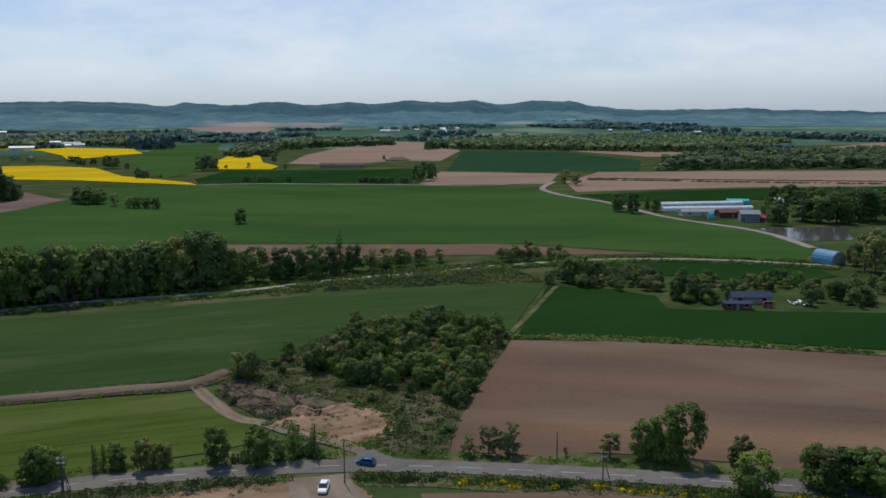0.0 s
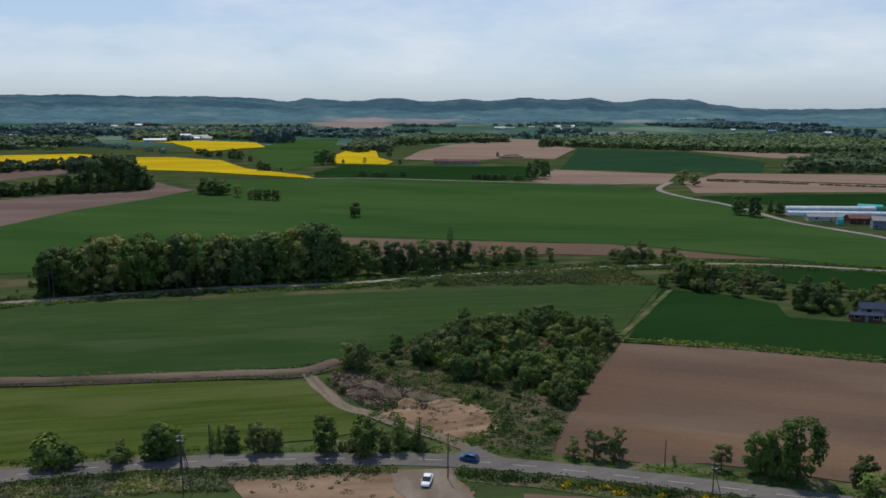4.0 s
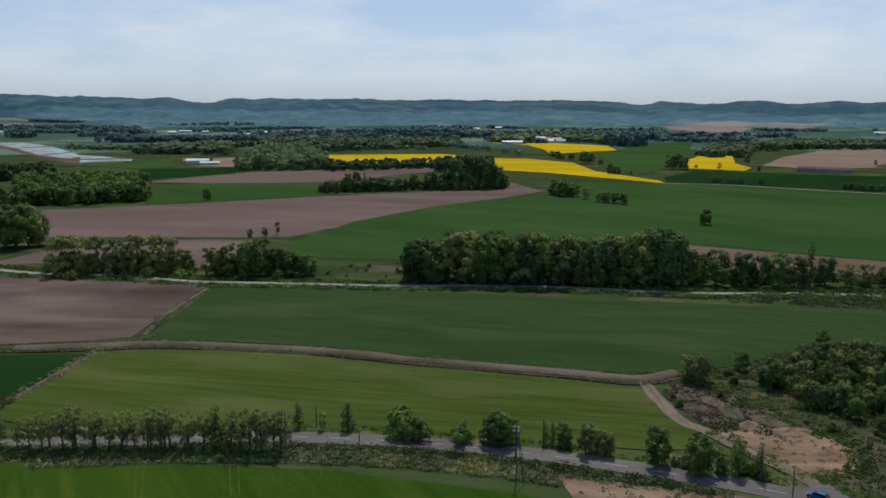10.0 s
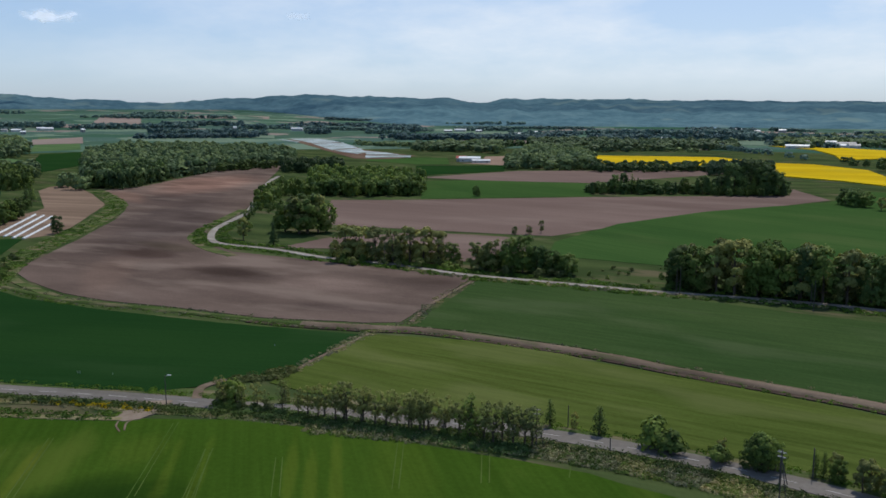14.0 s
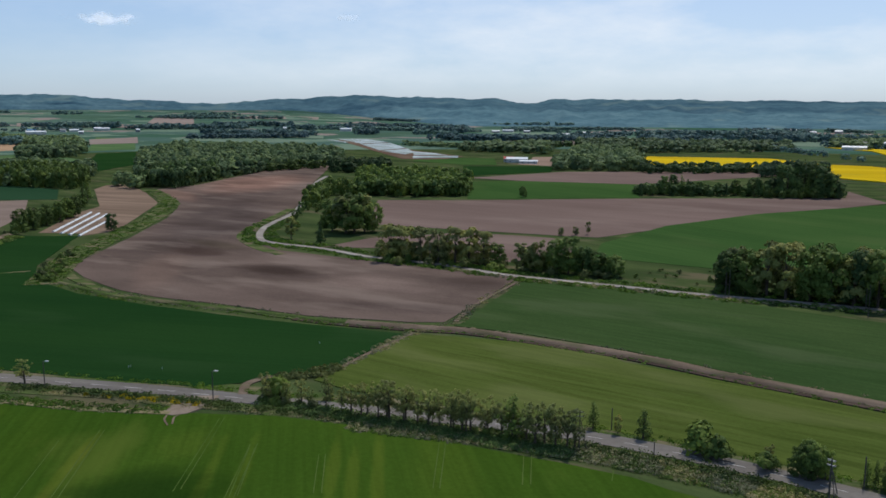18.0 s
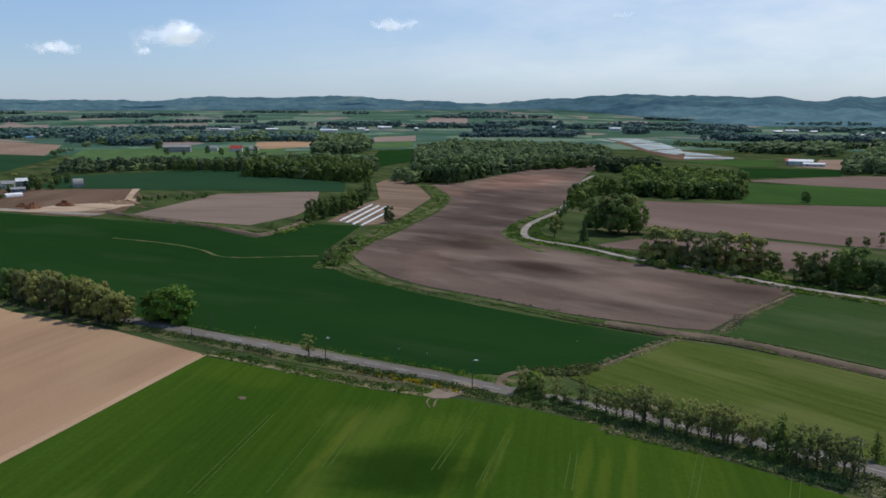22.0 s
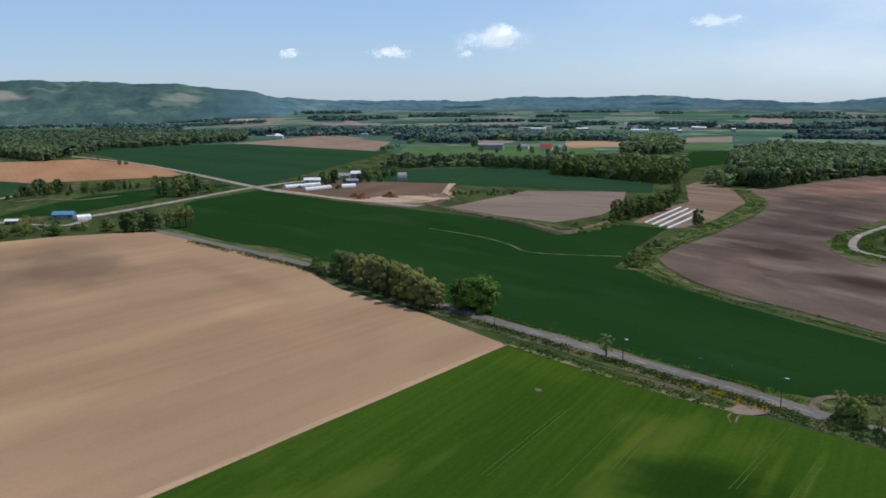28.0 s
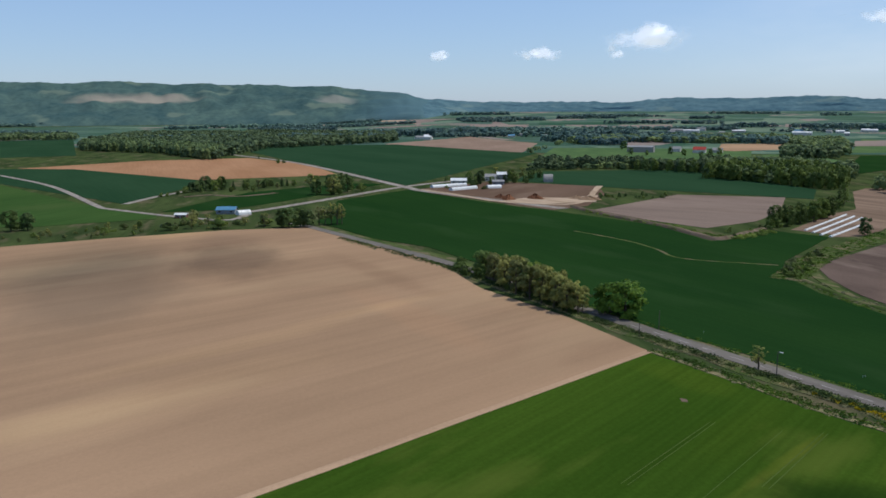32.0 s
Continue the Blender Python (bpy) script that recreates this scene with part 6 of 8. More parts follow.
tufts("weeds", "weeds round the dug earth", along(edge, 260, scrub_rng, -2.5, 2.5), 0.4, 0.7, LEAF_BRIGHT, 48, 22, 0.13)
tufts("dead_brush", "dead grey-brown brush on the bare earth", scatter(BARE_EDGE, 260, scrub_rng), 0.5, 0.8, BARK, 49, 20, 0.12)
tufts("dry_grass", "tufts of dry grass on the bare earth", scatter(BARE_EDGE, 160, scrub_rng) + scatter(DIRT_EDGE, 60, scrub_rng), 0.3, 0.6, REED, 50, 18, 0.11)
plant("dull", -48.8, 205.1, 9.0, 0.8)
plant("olive", -51.9, 206.0, 8.0)
plant("dark", -43.0, 222.4, 5.5)
plant("green", -27.1, 249.1, 7.0)

# rough growth beside the road
tufts("weeds", "weeds and dry grass on the earth yard", off_drive(scatter([(-58.5, 138.1), (-43.4, 143.2), (-28.9, 146.3), (-21.6, 147.4), (-17.2, 146.2), (-12.5, 140.1), (-16, 123.4), (-39.9, 116.6), (-54.2, 133.2)], 70, scrub_rng)), 0.3, 0.7, LEAF_DULL, 56, 20, 0.11)
tufts("undergrowth", "dark brambles below the roadside trees", along([(-172.6, 82.6), (-153.4, 94.4), (-137.4, 104.1), (-119.0, 113.3), (-108.8, 119.4)], 420, scrub_rng, -3.2, 1.8), 0.8, 1.2, LEAF_DARK, 53, 34, 0.15)
tufts("dry_grass", "dry grass between the bright crop and the road", along([(-233.2, 14.7), (-210.0, 34.1), (-194.6, 46.7), (-178.8, 62.7)], 110, scrub_rng, -1.2, 3.2), 0.3, 0.7, REED, 57, 20, 0.11)
tufts("weeds", "green weeds between the bright crop and the road", along([(-233.2, 14.7), (-210.0, 34.1), (-194.6, 46.7), (-178.8, 62.7)], 260, scrub_rng, -0.8, 3.6), 0.45, 0.7, LEAF_BRIGHT, 58, 20, 0.15)
tufts("undergrowth", "brambles at the corner of two crops", scatter([(-184.6, 91.8), (-180.4, 105.4), (-184.9, 111.2), (-187.2, 108.4), (-188.0, 93.4)], 60, scrub_rng), 0.9, 1.1, LEAF_DULL, 54)
tufts("dry_grass", "dry grass along the track between the crops", along([(-183.1, 106.9), (-192.5, 126.1), (-201.4, 146.1), (-204.3, 164.7), (-219.7, 186.9), (-241.9, 229.9)], 260, scrub_rng, -2.4, 2.4), 0.35, 0.6, REED, 55, 18, 0.13)
tufts("verge_growth", "rough green growth along the road", off_drive(along(R1, 420, scrub_rng, 3.8, 6.5, 0.28, 0.95)), 0.35, 0.8, LEAF_BRIGHT, 33, 24, 0.12)
tufts("verge_growth", "rough growth on the field side of the road", off_drive(along(R1, 1700, scrub_rng, -7.2, -3.7, 0.1, 0.95)), 0.85, 1.0, LEAF, 34, 26, 0.13)
YARD = [(-58.5, 138.1), (-43.4, 143.2), (-28.9, 146.3), (-21.6, 147.4), (-17.2, 146.2), (-12.5, 140.1), (-16, 123.4), (-39.9, 116.6), (-54.2, 133.2)]
reeds = [p for p in along(R1, 2600, scrub_rng, -12.5, -4.6, 0.52, 0.74) if not inside(p, YARD)]
tufts("dry_grass", "pale dry reeds on the road bank", reeds[:1400], 0.5, 0.7, REED, 35, 24, 0.12)
tufts("bank_growth", "green weeds on the road bank", reeds[1400:2200], 0.5, 0.8, LEAF, 47, 24, 0.14)
tufts("dry_grass", "pale dry grass along the road", off_drive(along(R1, 500, scrub_rng, -8.6, -7.2, 0.1, 0.95)), 0.3, 0.8, REED, 36, 22, 0.12)
tufts("yellow_flowers", "yellow flowers along the road verge", along(R1, 60, scrub_rng, -7.5, -5.0, 0.78, 0.93), 0.5, 0.7, FLOWER, 37, category="flowers")
tufts("yellow_flowers", "yellow flowers beside the bright field", along(R1, 24, scrub_rng, -7.5, -5.5, 0.40, 0.46), 0.5, 0.7, FLOWER, 38, category="flowers")
tufts("bank_growth", "weeds and dry grass along the ditch", along(D1, 380, scrub_rng, 1.0, 5.0), 0.35, 0.6, LEAF_BRIGHT, 39, 22, 0.13)
tufts("dry_grass", "pale dry grass along the ditch", along(D1, 450, scrub_rng, -4.5, 4.0), 0.35, 0.6, REED, 40, 20, 0.13)
RR = [(168.9, 352.3), (152.3, 359.3), (118.4, 369.8), (80.7, 372.1), (49.1, 365.6), (28.5, 359.2), (-8.3, 343.2), (-42.1, 328.5), (-72.4, 310.8), (-91.0, 303.0), (-134.2, 288.2), (-179.3, 262.5), (-216.3, 245.0), (-252.0, 228.6), (-287, 220.6), (-319.5, 207), (-353.5, 200.7), (-383.3, 189.6), (-402.9, 191.6), (-438.5, 212.1), (-484.5, 253.7), (-508.9, 270.7), (-667.3, 372.1), (-730.2, 419.7)]
tufts("verge_growth", "rough growth along the lane", along(RR, 900, scrub_rng, 3.0, 9.0, 0.0, 0.85) + along(RR, 900, scrub_rng, -9.0, -3.0, 0.0, 0.85), 0.8, 1.1, LEAF_BRIGHT, 41)
tufts("dry_grass", "pale stones and dry grass along the lane", along(RR, 800, scrub_rng, 2.4, 7.0, 0.1, 0.6), 0.5, 0.7, REED, 42)

def thicket(outline, count, low, high, kinds, group):
    for x, y in scatter(outline, count, scrub_rng):
        plant(kinds[int(scrub_rng.integers(len(kinds)))], x, y, scrub_rng.uniform(low, high), 1.1, group)


thicket([(39.2, 317.9), (63.1, 312.4), (77.3, 300.5), (87.1, 322.3), (72.0, 345.6), (52.6, 358.7)], 34, 2.5, 6.0, ("dull", "shrub", "olive", "dull"), "scrub beyond the deep green field")
thicket([(79.2, 284.4), (98.6, 284.1), (108.2, 306.6), (102.5, 322.1), (86.0, 310.0)], 16, 3.0, 6.5, ("dark", "shrub", "green"), "scrub beyond the deep green field")
thicket([(121.5, 292.4), (150.3, 279.1), (170.7, 270.8), (200.6, 320.2), (171.9, 320.7), (137.5, 316.1)], 36, 2.5, 6.0, ("dark", "shrub", "dull", "olive"), "scrub beyond the deep green field")
thicket([(160.0, 332.0), (173.0, 322.9), (200.6, 320.2), (247.9, 398.4), (198.5, 391.5), (176.9, 362.8)], 14, 7.0, 12.0, ("olive", "dark", "olive", "green"), "trees beside the blue shed")
thicket([(-371.4, -300.3), (-403.7, -257.2), (-443.3, -214.4), (-454.7, -188.2), (-473.3, -195.9), (-449.6, -249.4), (-393.7, -317.9)], 34, 1.5, 4.5, ("dull", "shrub", "dull", "olive"), "bushes behind the tan field")
thicket([(-343.0, 69.3), (-376.3, 80.7), (-403.2, 93.7), (-414.4, 103.8), (-375.6, 90.0), (-349.4, 78.1)], 20, 1.5, 4.4, ("dull", "shrub"), "bushes beside the dark soil")
thicket([(-615.2, -6.1), (-644.7, 46.5), (-670.0, 48.3), (-660.6, -2.3)], 16, 2.0, 4.5, ("shrub", "dark"), "bushes beside the farmyard")
thicket([(-451.2, 68.0), (-477.1, 88.3), (-497.5, 88.7), (-474.8, 65.2)], 12, 1.2, 3.2, ("dull", "shrub"), "bushes on the field bank")
thicket([(-342.2, -62.5), (-319.3, -45.1), (-271.8, -4.6), (-277.4, -2.8), (-330.4, -42.1), (-361.5, -61.0)], 22, 2.0, 5.0, ("dull", "shrub", "green"), "bushes beside the tan field")
thicket([(-175.9, 80.1), (-160.5, 90.1), (-164.5, 91.0), (-179.2, 83.0)], 8, 1.5, 3.5, ("shrub", "dull"), "bushes along the road")
thicket([(-139.2, 103.1), (-111.8, 118.7), (-111.7, 121.7), (-142.7, 105.8)], 6, 1.2, 2.2, ("shrub", "dull"), "bushes along the road")
thicket([(-47.1, 151.7), (-23.7, 155.8), (-24.3, 159.3), (-47.9, 154.3)], 12, 1.5, 3.5, ("shrub", "dark", "dull"), "bushes along the road")
thicket([(-212.5, 254.2), (-181.0, 269.1), (-204.2, 303.9), (-237.4, 288.1)], 14, 0.8, 2.5, ("dull", "shrub"), "bushes beside the lane")
tufts("bank_growth", "weeds on the bank round a bare field", along([(-557.3, -9.1), (-494.2, 35.3), (-459.1, 56.9), (-454.4, 71.6), (-483.1, 92.8)], 260, scrub_rng, -4, 4), 1.2, 1.3, LEAF, 43)
tufts("bank_growth", "weeds beside the curving bare soil", along([(-344.3, 72.5), (-376.5, 86.6), (-412.0, 104.4), (-467.1, 142.0), (-541.8, 188.2), (-604.2, 215.5), (-690.9, 231.4)], 600, scrub_rng, -6, 6), 0.35, 1.5, LEAF_BRIGHT, 44, 30, 0.2)
tufts("dry_grass", "dry grass beside the curving bare soil", along([(-344.3, 72.5), (-376.5, 86.6), (-412.0, 104.4), (-467.1, 142.0), (-541.8, 188.2), (-604.2, 215.5), (-690.9, 231.4)], 200, scrub_rng, -6, 6), 0.25, 1.1, REED, 52, 22, 0.14)
tufts("bank_growth", "weeds between two fields of soil and crop", along([(20.2, 243.9), (52.4, 240.4), (83.7, 234.6), (122.3, 225.1)], 240, scrub_rng, -2.5, 2.5), 0.6, 0.7, LEAF, 45)
tufts("scrub", "rough weeds and brambles beyond the lane", scatter([(-32.1, 347.7), (28.4, 361.9), (38.7, 323.2), (3.2, 318.6), (-39.3, 309.2), (-62.9, 300.1), (-67.0, 309.7)], 800, scrub_rng), 0.6, 0.9, LEAF_DULL, 46)
field("field", "narrow green field beside the lane", [(65.3, 361.1), (115.9, 365.4), (157.1, 351.4), (157.8, 332.1), (133.2, 316.2), (94.6, 333.3), (65.4, 348.2)], 0.14, CROP_DARK)

thicket([(-302.0, 199.9), (-257.8, 234.0), (-273.4, 248.1), (-323.1, 214.0)], 34, 2.0, 5.0, ("dull", "shrub", "green", "shrub"), "bushes beside the lane")
thicket([(-250.1, 231.7), (-215.2, 256.8), (-224.4, 267.6), (-262.9, 243.6)], 20, 2.0, 5.0, ("dull", "shrub", "dark"), "bushes beside the lane")
thicket([(-180.0, 270.7), (-88.9, 317.2), (-92.7, 330.3), (-187.9, 282.8)], 54, 2.5, 6.5, ("dark", "shrub", "green", "dark"), "bushes beside the lane")
thicket([(-89.2, 318.2), (2.1, 367.4), (2.0, 383.0), (-93.0, 331.5)], 44, 2.0, 5.5, ("dark", "shrub", "dull", "olive"), "bushes beside the lane")
thicket([(24.0, 370.2), (55.0, 375.2), (57.1, 390.1), (25.1, 387.7)], 16, 3.0, 6.0, ("olive", "dull", "shrub"), "bushes beside the lane")
thicket([(-394.7, 223.7), (-380.4, 248.9), (-423.8, 276.7), (-444.4, 253.1)], 20, 3.0, 8.0, ("green", "olive", "green"), "trees in the bend of the lane")
thicket([(-440.5, 225.0), (-482.0, 270.1), (-516.3, 297.8), (-526.7, 288.1)], 16, 2.5, 7.0, ("shrub", "green", "dark"), "trees in the bend of the lane")
thicket([(39.2, 317.9), (79.5, 293.1), (90.0, 333.4), (53.6, 365.4)], 40, 2.5, 6.0, ("dull", "shrub", "dark"), "scrub beyond the deep green field")
thicket([(78.3, 281.1), (106.6, 301.8), (134.5, 309.1), (140.6, 323.5), (93.0, 327.7)], 40, 3.0, 6.5, ("dark", "shrub", "dull", "dark"), "scrub beyond the deep green field")
thicket([(117.3, 277.2), (147.4, 273.5), (170.2, 270.1), (194.4, 310.0), (169.2, 315.5), (135.3, 311.1)], 40, 2.5, 6.0, ("dark", "shrub", "dull"), "scrub beyond the deep green field")
thicket([(179.6, 473.4), (232.9, 481.2), (252.2, 480.7), (307.3, 588.1), (259.8, 627.1), (210.5, 551.9)], 34, 5.0, 12.0, ("dark", "green", "dark"), "trees round the pond")
thicket([(64.1, 141.6), (77.2, 138.0), (84.3, 137.9), (80.9, 145.2), (68.4, 146.9)], 10, 4.0, 7.5, ("green", "shrub"), "bushes along the road")
thicket([(-428.8, 523.3), (-371.4, 570.7), (-310.6, 615.8), (-329.7, 650.6), (-392.2, 602.8), (-447.9, 553.9)], 46, 4.0, 9.0, ("dark", "dark", "green", "shrub"), "grove in the fields")
field("field", "thin far strip of yellow rapeseed", [(-2316, 1398), (-2300, 1599), (-2369, 1647), (-2377, 1445)], 0.4, RAPE)

tufts("scrub", "dark brushy bank between brown fields", along([(134.6, 785.3), (251.5, 756.3), (383.1, 728.3), (483.1, 708.3)], 300, scrub_rng, -2, 2), 1.0, 1.5, LEAF_DULL, 51, 20, 0.35)
ribbon("ditch_bank", "orange-brown earth bank between brown fields", [(137.7, 803.9), (259.1, 779.5), (397.2, 755.5), (500.4, 734.1)], 6.0, 0.9, DIRT, "bank", uneven=0.4)
field("field", "strip of bare soil below the road", [(-4.2, 140.4), (27.6, 141.0), (40.7, 137.4), (36.9, 123.5), (-2.4, 123.8)], 0.11, SOIL)

# woods
wood("woodland", "broad belt of green woodland", [(-20.6, 1382.8), (188.9, 1312.9), (306.2, 1255.1), (480.7, 1274), (621.2, 1514.7), (416.3, 1809.8), (196.8, 1681.9), (-19.3, 1504.1)], 14, 13, LEAF_FAR, 51)
wood("woodland", "mixed wood behind the farm", [(232.4, 900.1), (344.7, 910.4), (482.4, 919.8), (697.2, 934.1), (957.6, 1287.1), (643.2, 1230.2), (475.2, 1156), (346.2, 1113.2), (266.2, 1006.5)], 15, 13, LEAF_FAR, 52)
wood("woodland", "thin tree belt between fields", [(-294, 1130.2), (-239.4, 1177.9), (-265.8, 1402.4), (-84.8, 1509.8), (-105.7, 1683.9), (-249.5, 1670.7), (-332.5, 1407.7)], 17, 12, LEAF_FAR, 53)
wood("woodland", "far tree belt", [(-753.8, 1441.5), (-675.1, 1397.5), (-713.3, 1564.5), (-467.5, 1418.5), (-586.3, 1819.3), (-725.6, 1968), (-970, 1858.4)], 18, 13, LEAF_FAR, 54)
wood("woodland", "dense green wood beside rapeseed", [(-654.8, 658.1), (-587, 717.8), (-643.7, 797.6), (-812.3, 982.1), (-928.5, 992.6), (-740.2, 749)], 14, 15, LEAF_FAR, 55)
wood("tree_row", "dark row of trees before the bloom", [(-569.4, 700.6), (-490.9, 812.4), (-514.6, 851.7), (-608.3, 753.6)], 10, 10, LEAF_DARK, 56)
wood("woodland", "small wood in the ploughland", [(-555.8, 346.4), (-512.3, 395.4), (-504.8, 414), (-579.9, 479.1), (-633.5, 490.3), (-707.7, 443)], 9, 14, LEAF, 57)
wood("woodland", "large dense green wood", [(-734.5, 238.3), (-698.7, 255.6), (-815, 386.8), (-864.8, 510.4), (-1068.7, 638.7), (-1258.3, 595.4), (-1369, 519.6), (-1187, 388.5), (-853.1, 273.4)], 13.5, 15, LEAF_FAR, 58)
wood("woodland", "olive-green wood in young leaf", [(-835.2, 95.9), (-792.5, 141.4), (-734.7, 182.3), (-748.1, 197.4), (-867.5, 230.6), (-942.4, 194.1), (-923.4, 115.3)], 7.5, 15, LEAF, 59)
wood("tree_row", "row of trees along a field edge", [(-962.3, -77), (-961.7, 27.5), (-908.8, 107.4), (-960.1, 113.6), (-1017.7, 29.2), (-1015.4, -78.1)], 9, 13, LEAF_FAR, 60)
wood("woodland", "trees round the village houses", [(-1598.8, -64.6), (-1596.8, 7.7), (-1714.5, 40.1), (-1654.4, 207.2), (-1722.4, 261.4), (-1636, 336.9), (-1329.1, 282.9), (-1274.4, 333.9), (-1719.2, 444), (-1971.8, 352.2), (-1915.5, 92.7), (-1783.2, -71.7)], 17, 13, LEAF_FAR, 61)
wood("woodland", "small dark wood at a field end", [(-756.9, 440.9), (-751.6, 503.2), (-820.3, 555.9), (-840.5, 496.2)], 12, 13, LEAF_DARK, 62)
wood("woodland", "wood along the winding lane", [(-486.9, 264.6), (-541, 314.1), (-563.2, 334.1), (-538, 347.5), (-498.3, 409.5), (-529.4, 437.2), (-563.1, 429.9), (-569.8, 367.6), (-590.9, 345.2), (-533.6, 289.6)], 8.5, 13, LEAF, 63)
wood("woodland", "large mixed wood below the hills", [(-1298.6, -880.1), (-1243, -702.2), (-1067.6, -524.3), (-1371.2, -573.4), (-1679.7, -420.8), (-2023.8, -506.9), (-2185.3, -896.1), (-2023, -1204.3), (-1567, -1047.9)], 16, 15, LEAF_FAR, 64)
wood("woodland", "far wood beside a green field", [(-1572.1, -1668.9), (-1665.7, -1322.3), (-1743.9, -1194.2), (-1928, -1311.8), (-1881.8, -1995.5)], 18, 13, LEAF_FAR, 65)
wood("woodland", "wood of young-leaved trees", [(-860.4, 95.8), (-761.9, 169.6), (-790, 211.4), (-930.6, 255.5), (-1047.9, 202), (-1064.5, 119.3)], 13, 13, LEAF_FAR, 67)
wood("woodland", "rounded green wood", [(-703, 727.2), (-641.8, 768.9), (-717, 881.6), (-848.2, 988.2), (-892.5, 934.9)], 12, 14, LEAF_FAR, 69)
wood("woodland", "far green wood", [(-1030.6, 839.1), (-877.3, 870.7), (-1088.6, 1078.1), (-1123.4, 979)], 18, 13, LEAF_FAR, 70)
wood("woodland", "far wood beyond the ploughland", [(-985.2, 1047.8), (-821.4, 1006.8), (-787, 1114.2), (-730.5, 1265.8), (-808.1, 1400.7), (-971.8, 1294.8), (-1123.9, 1196.3)], 18, 14, LEAF_FAR, 71)

wood("tree_row", "tall dark grove of conifers", [(-369.0, 592.5), (-318.3, 628.0), (-338.6, 670.2), (-388.7, 633.5)], 6.5, 10, LEAF_DARK, 72)
wood("tree_row", "dark tree row in the ploughland", [(-428.8, 523.3), (-366.5, 588.4), (-382.1, 613.4), (-446.9, 549.2)], 8, 9, LEAF_DARK, 73)
wood("woodland", "olive-green trees before the bloom", [(-466.4, 760.4), (-417.0, 793.6), (-440.2, 837.7), (-496.5, 809.5)], 9, 15, LEAF_FAR, 74)
wood("tree_row", "young-leaved tree row beside the lane", [(-314.2, 206.6), (-274.1, 237.0), (-282.4, 244.2), (-326.5, 214.7)], 4.6, 7.5, LEAF_OLIVE, 75)
wood("tree_row", "dense green tree row beside the lane", [(-256.5, 239.2), (-219.7, 260.3), (-226.8, 268.6), (-264.0, 246.3)], 5, 7.5, LEAF, 76)
wood("tree_row", "dense dark tree row beside the lane", [(-181.1, 272.5), (-89.9, 316.7), (-92.5, 325.3), (-186.7, 280.9)], 5, 8.5, LEAF_OLIVE, 77)
wood("tree_row", "olive grove beside the tan field", [(-331.5, -45.7), (-314.1, -35.7), (-275.8, -6.6), (-280.7, -4.8), (-309.0, -24.5), (-339.7, -42.1)], 4.2, 8.0, LEAF_OLIVE, 78)

wood("woodland", "dark conifer stand at the wood's end", [(-723.7, 233.7), (-688.5, 251.9), (-748.6, 314.0), (-821.1, 344.2), (-812.8, 297.0), (-822.7, 267.3)], 8, 16, LEAF_DARK, 79)
wood("tree_row", "bushy tree row beside the film tunnels", [(-485.0, 87.1), (-494.9, 96.8), (-548.1, 136.2), (-615.1, 162.4), (-628.5, 161.4), (-536.8, 110.6)], 5.5, 7.5, LEAF, 80)
wood("woodland", "tall trees at the near edge of the wood", [(-1263.2, -851.0), (-1210.6, -684.0), (-1043.5, -515.0), (-1222.2, -581.0), (-1392.5, -780.6), (-1466.6, -981.1)], 11, 17, LEAF_FAR, 81)

# belts and groves between the far fields
belt("low tree row behind the bloom", [(-875, 1075), (-802, 1128), (-718, 1135)], 14, 11, 7, LEAF_FAR, 300, "tree_row")
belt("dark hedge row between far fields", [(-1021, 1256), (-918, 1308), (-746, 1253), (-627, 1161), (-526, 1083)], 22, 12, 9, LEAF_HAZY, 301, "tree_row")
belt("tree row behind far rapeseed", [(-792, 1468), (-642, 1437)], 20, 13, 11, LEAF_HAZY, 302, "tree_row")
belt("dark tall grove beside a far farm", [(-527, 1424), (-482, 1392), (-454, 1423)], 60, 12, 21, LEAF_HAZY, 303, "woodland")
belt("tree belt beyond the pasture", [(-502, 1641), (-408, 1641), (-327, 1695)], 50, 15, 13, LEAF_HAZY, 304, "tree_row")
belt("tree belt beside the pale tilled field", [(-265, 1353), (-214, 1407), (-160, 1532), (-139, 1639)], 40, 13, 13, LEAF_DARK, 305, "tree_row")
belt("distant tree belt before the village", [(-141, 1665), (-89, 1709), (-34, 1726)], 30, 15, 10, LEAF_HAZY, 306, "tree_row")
belt("end of the broad wood", [(-26, 1348), (-0, 1391), (32, 1419)], 40, 12, 14, LEAF_FAR, 307, "tree_row")
belt("small trees between the bloom", [(-474, 1070), (-432, 1018), (-418, 1021)], 14, 9, 9, LEAF_DARK, 308, "tree_row")
belt("rounded green wood beside pastures", [(-1176, 230), (-1178, 270), (-1199, 306)], 150, 14, 16, LEAF_FAR, 309, "woodland")
belt("trees at a field corner", [(-1436, 368), (-1466, 393)], 40, 14, 13, LEAF_FAR, 310, "tree_row")
belt("mixed wood behind the white farm", [(-1023, 820), (-958, 862), (-969, 970)], 130, 14, 12, LEAF_FAR, 311, "woodland")
belt("tree belt behind a rounded wood", [(-1023, 1024), (-1051, 1138), (-1089, 1258)], 60, 14, 11, LEAF_DARK, 312, "tree_row")
belt("dark tree belt behind the bloom", [(-920, 1150), (-866, 1201), (-769, 1217)], 40, 13, 11, LEAF_DARK, 313, "tree_row")
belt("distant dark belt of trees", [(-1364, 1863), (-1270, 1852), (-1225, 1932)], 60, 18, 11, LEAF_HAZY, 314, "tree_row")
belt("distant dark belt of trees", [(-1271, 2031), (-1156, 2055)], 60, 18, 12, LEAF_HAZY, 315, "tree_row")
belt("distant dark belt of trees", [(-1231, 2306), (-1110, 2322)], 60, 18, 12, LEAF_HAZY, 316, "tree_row")
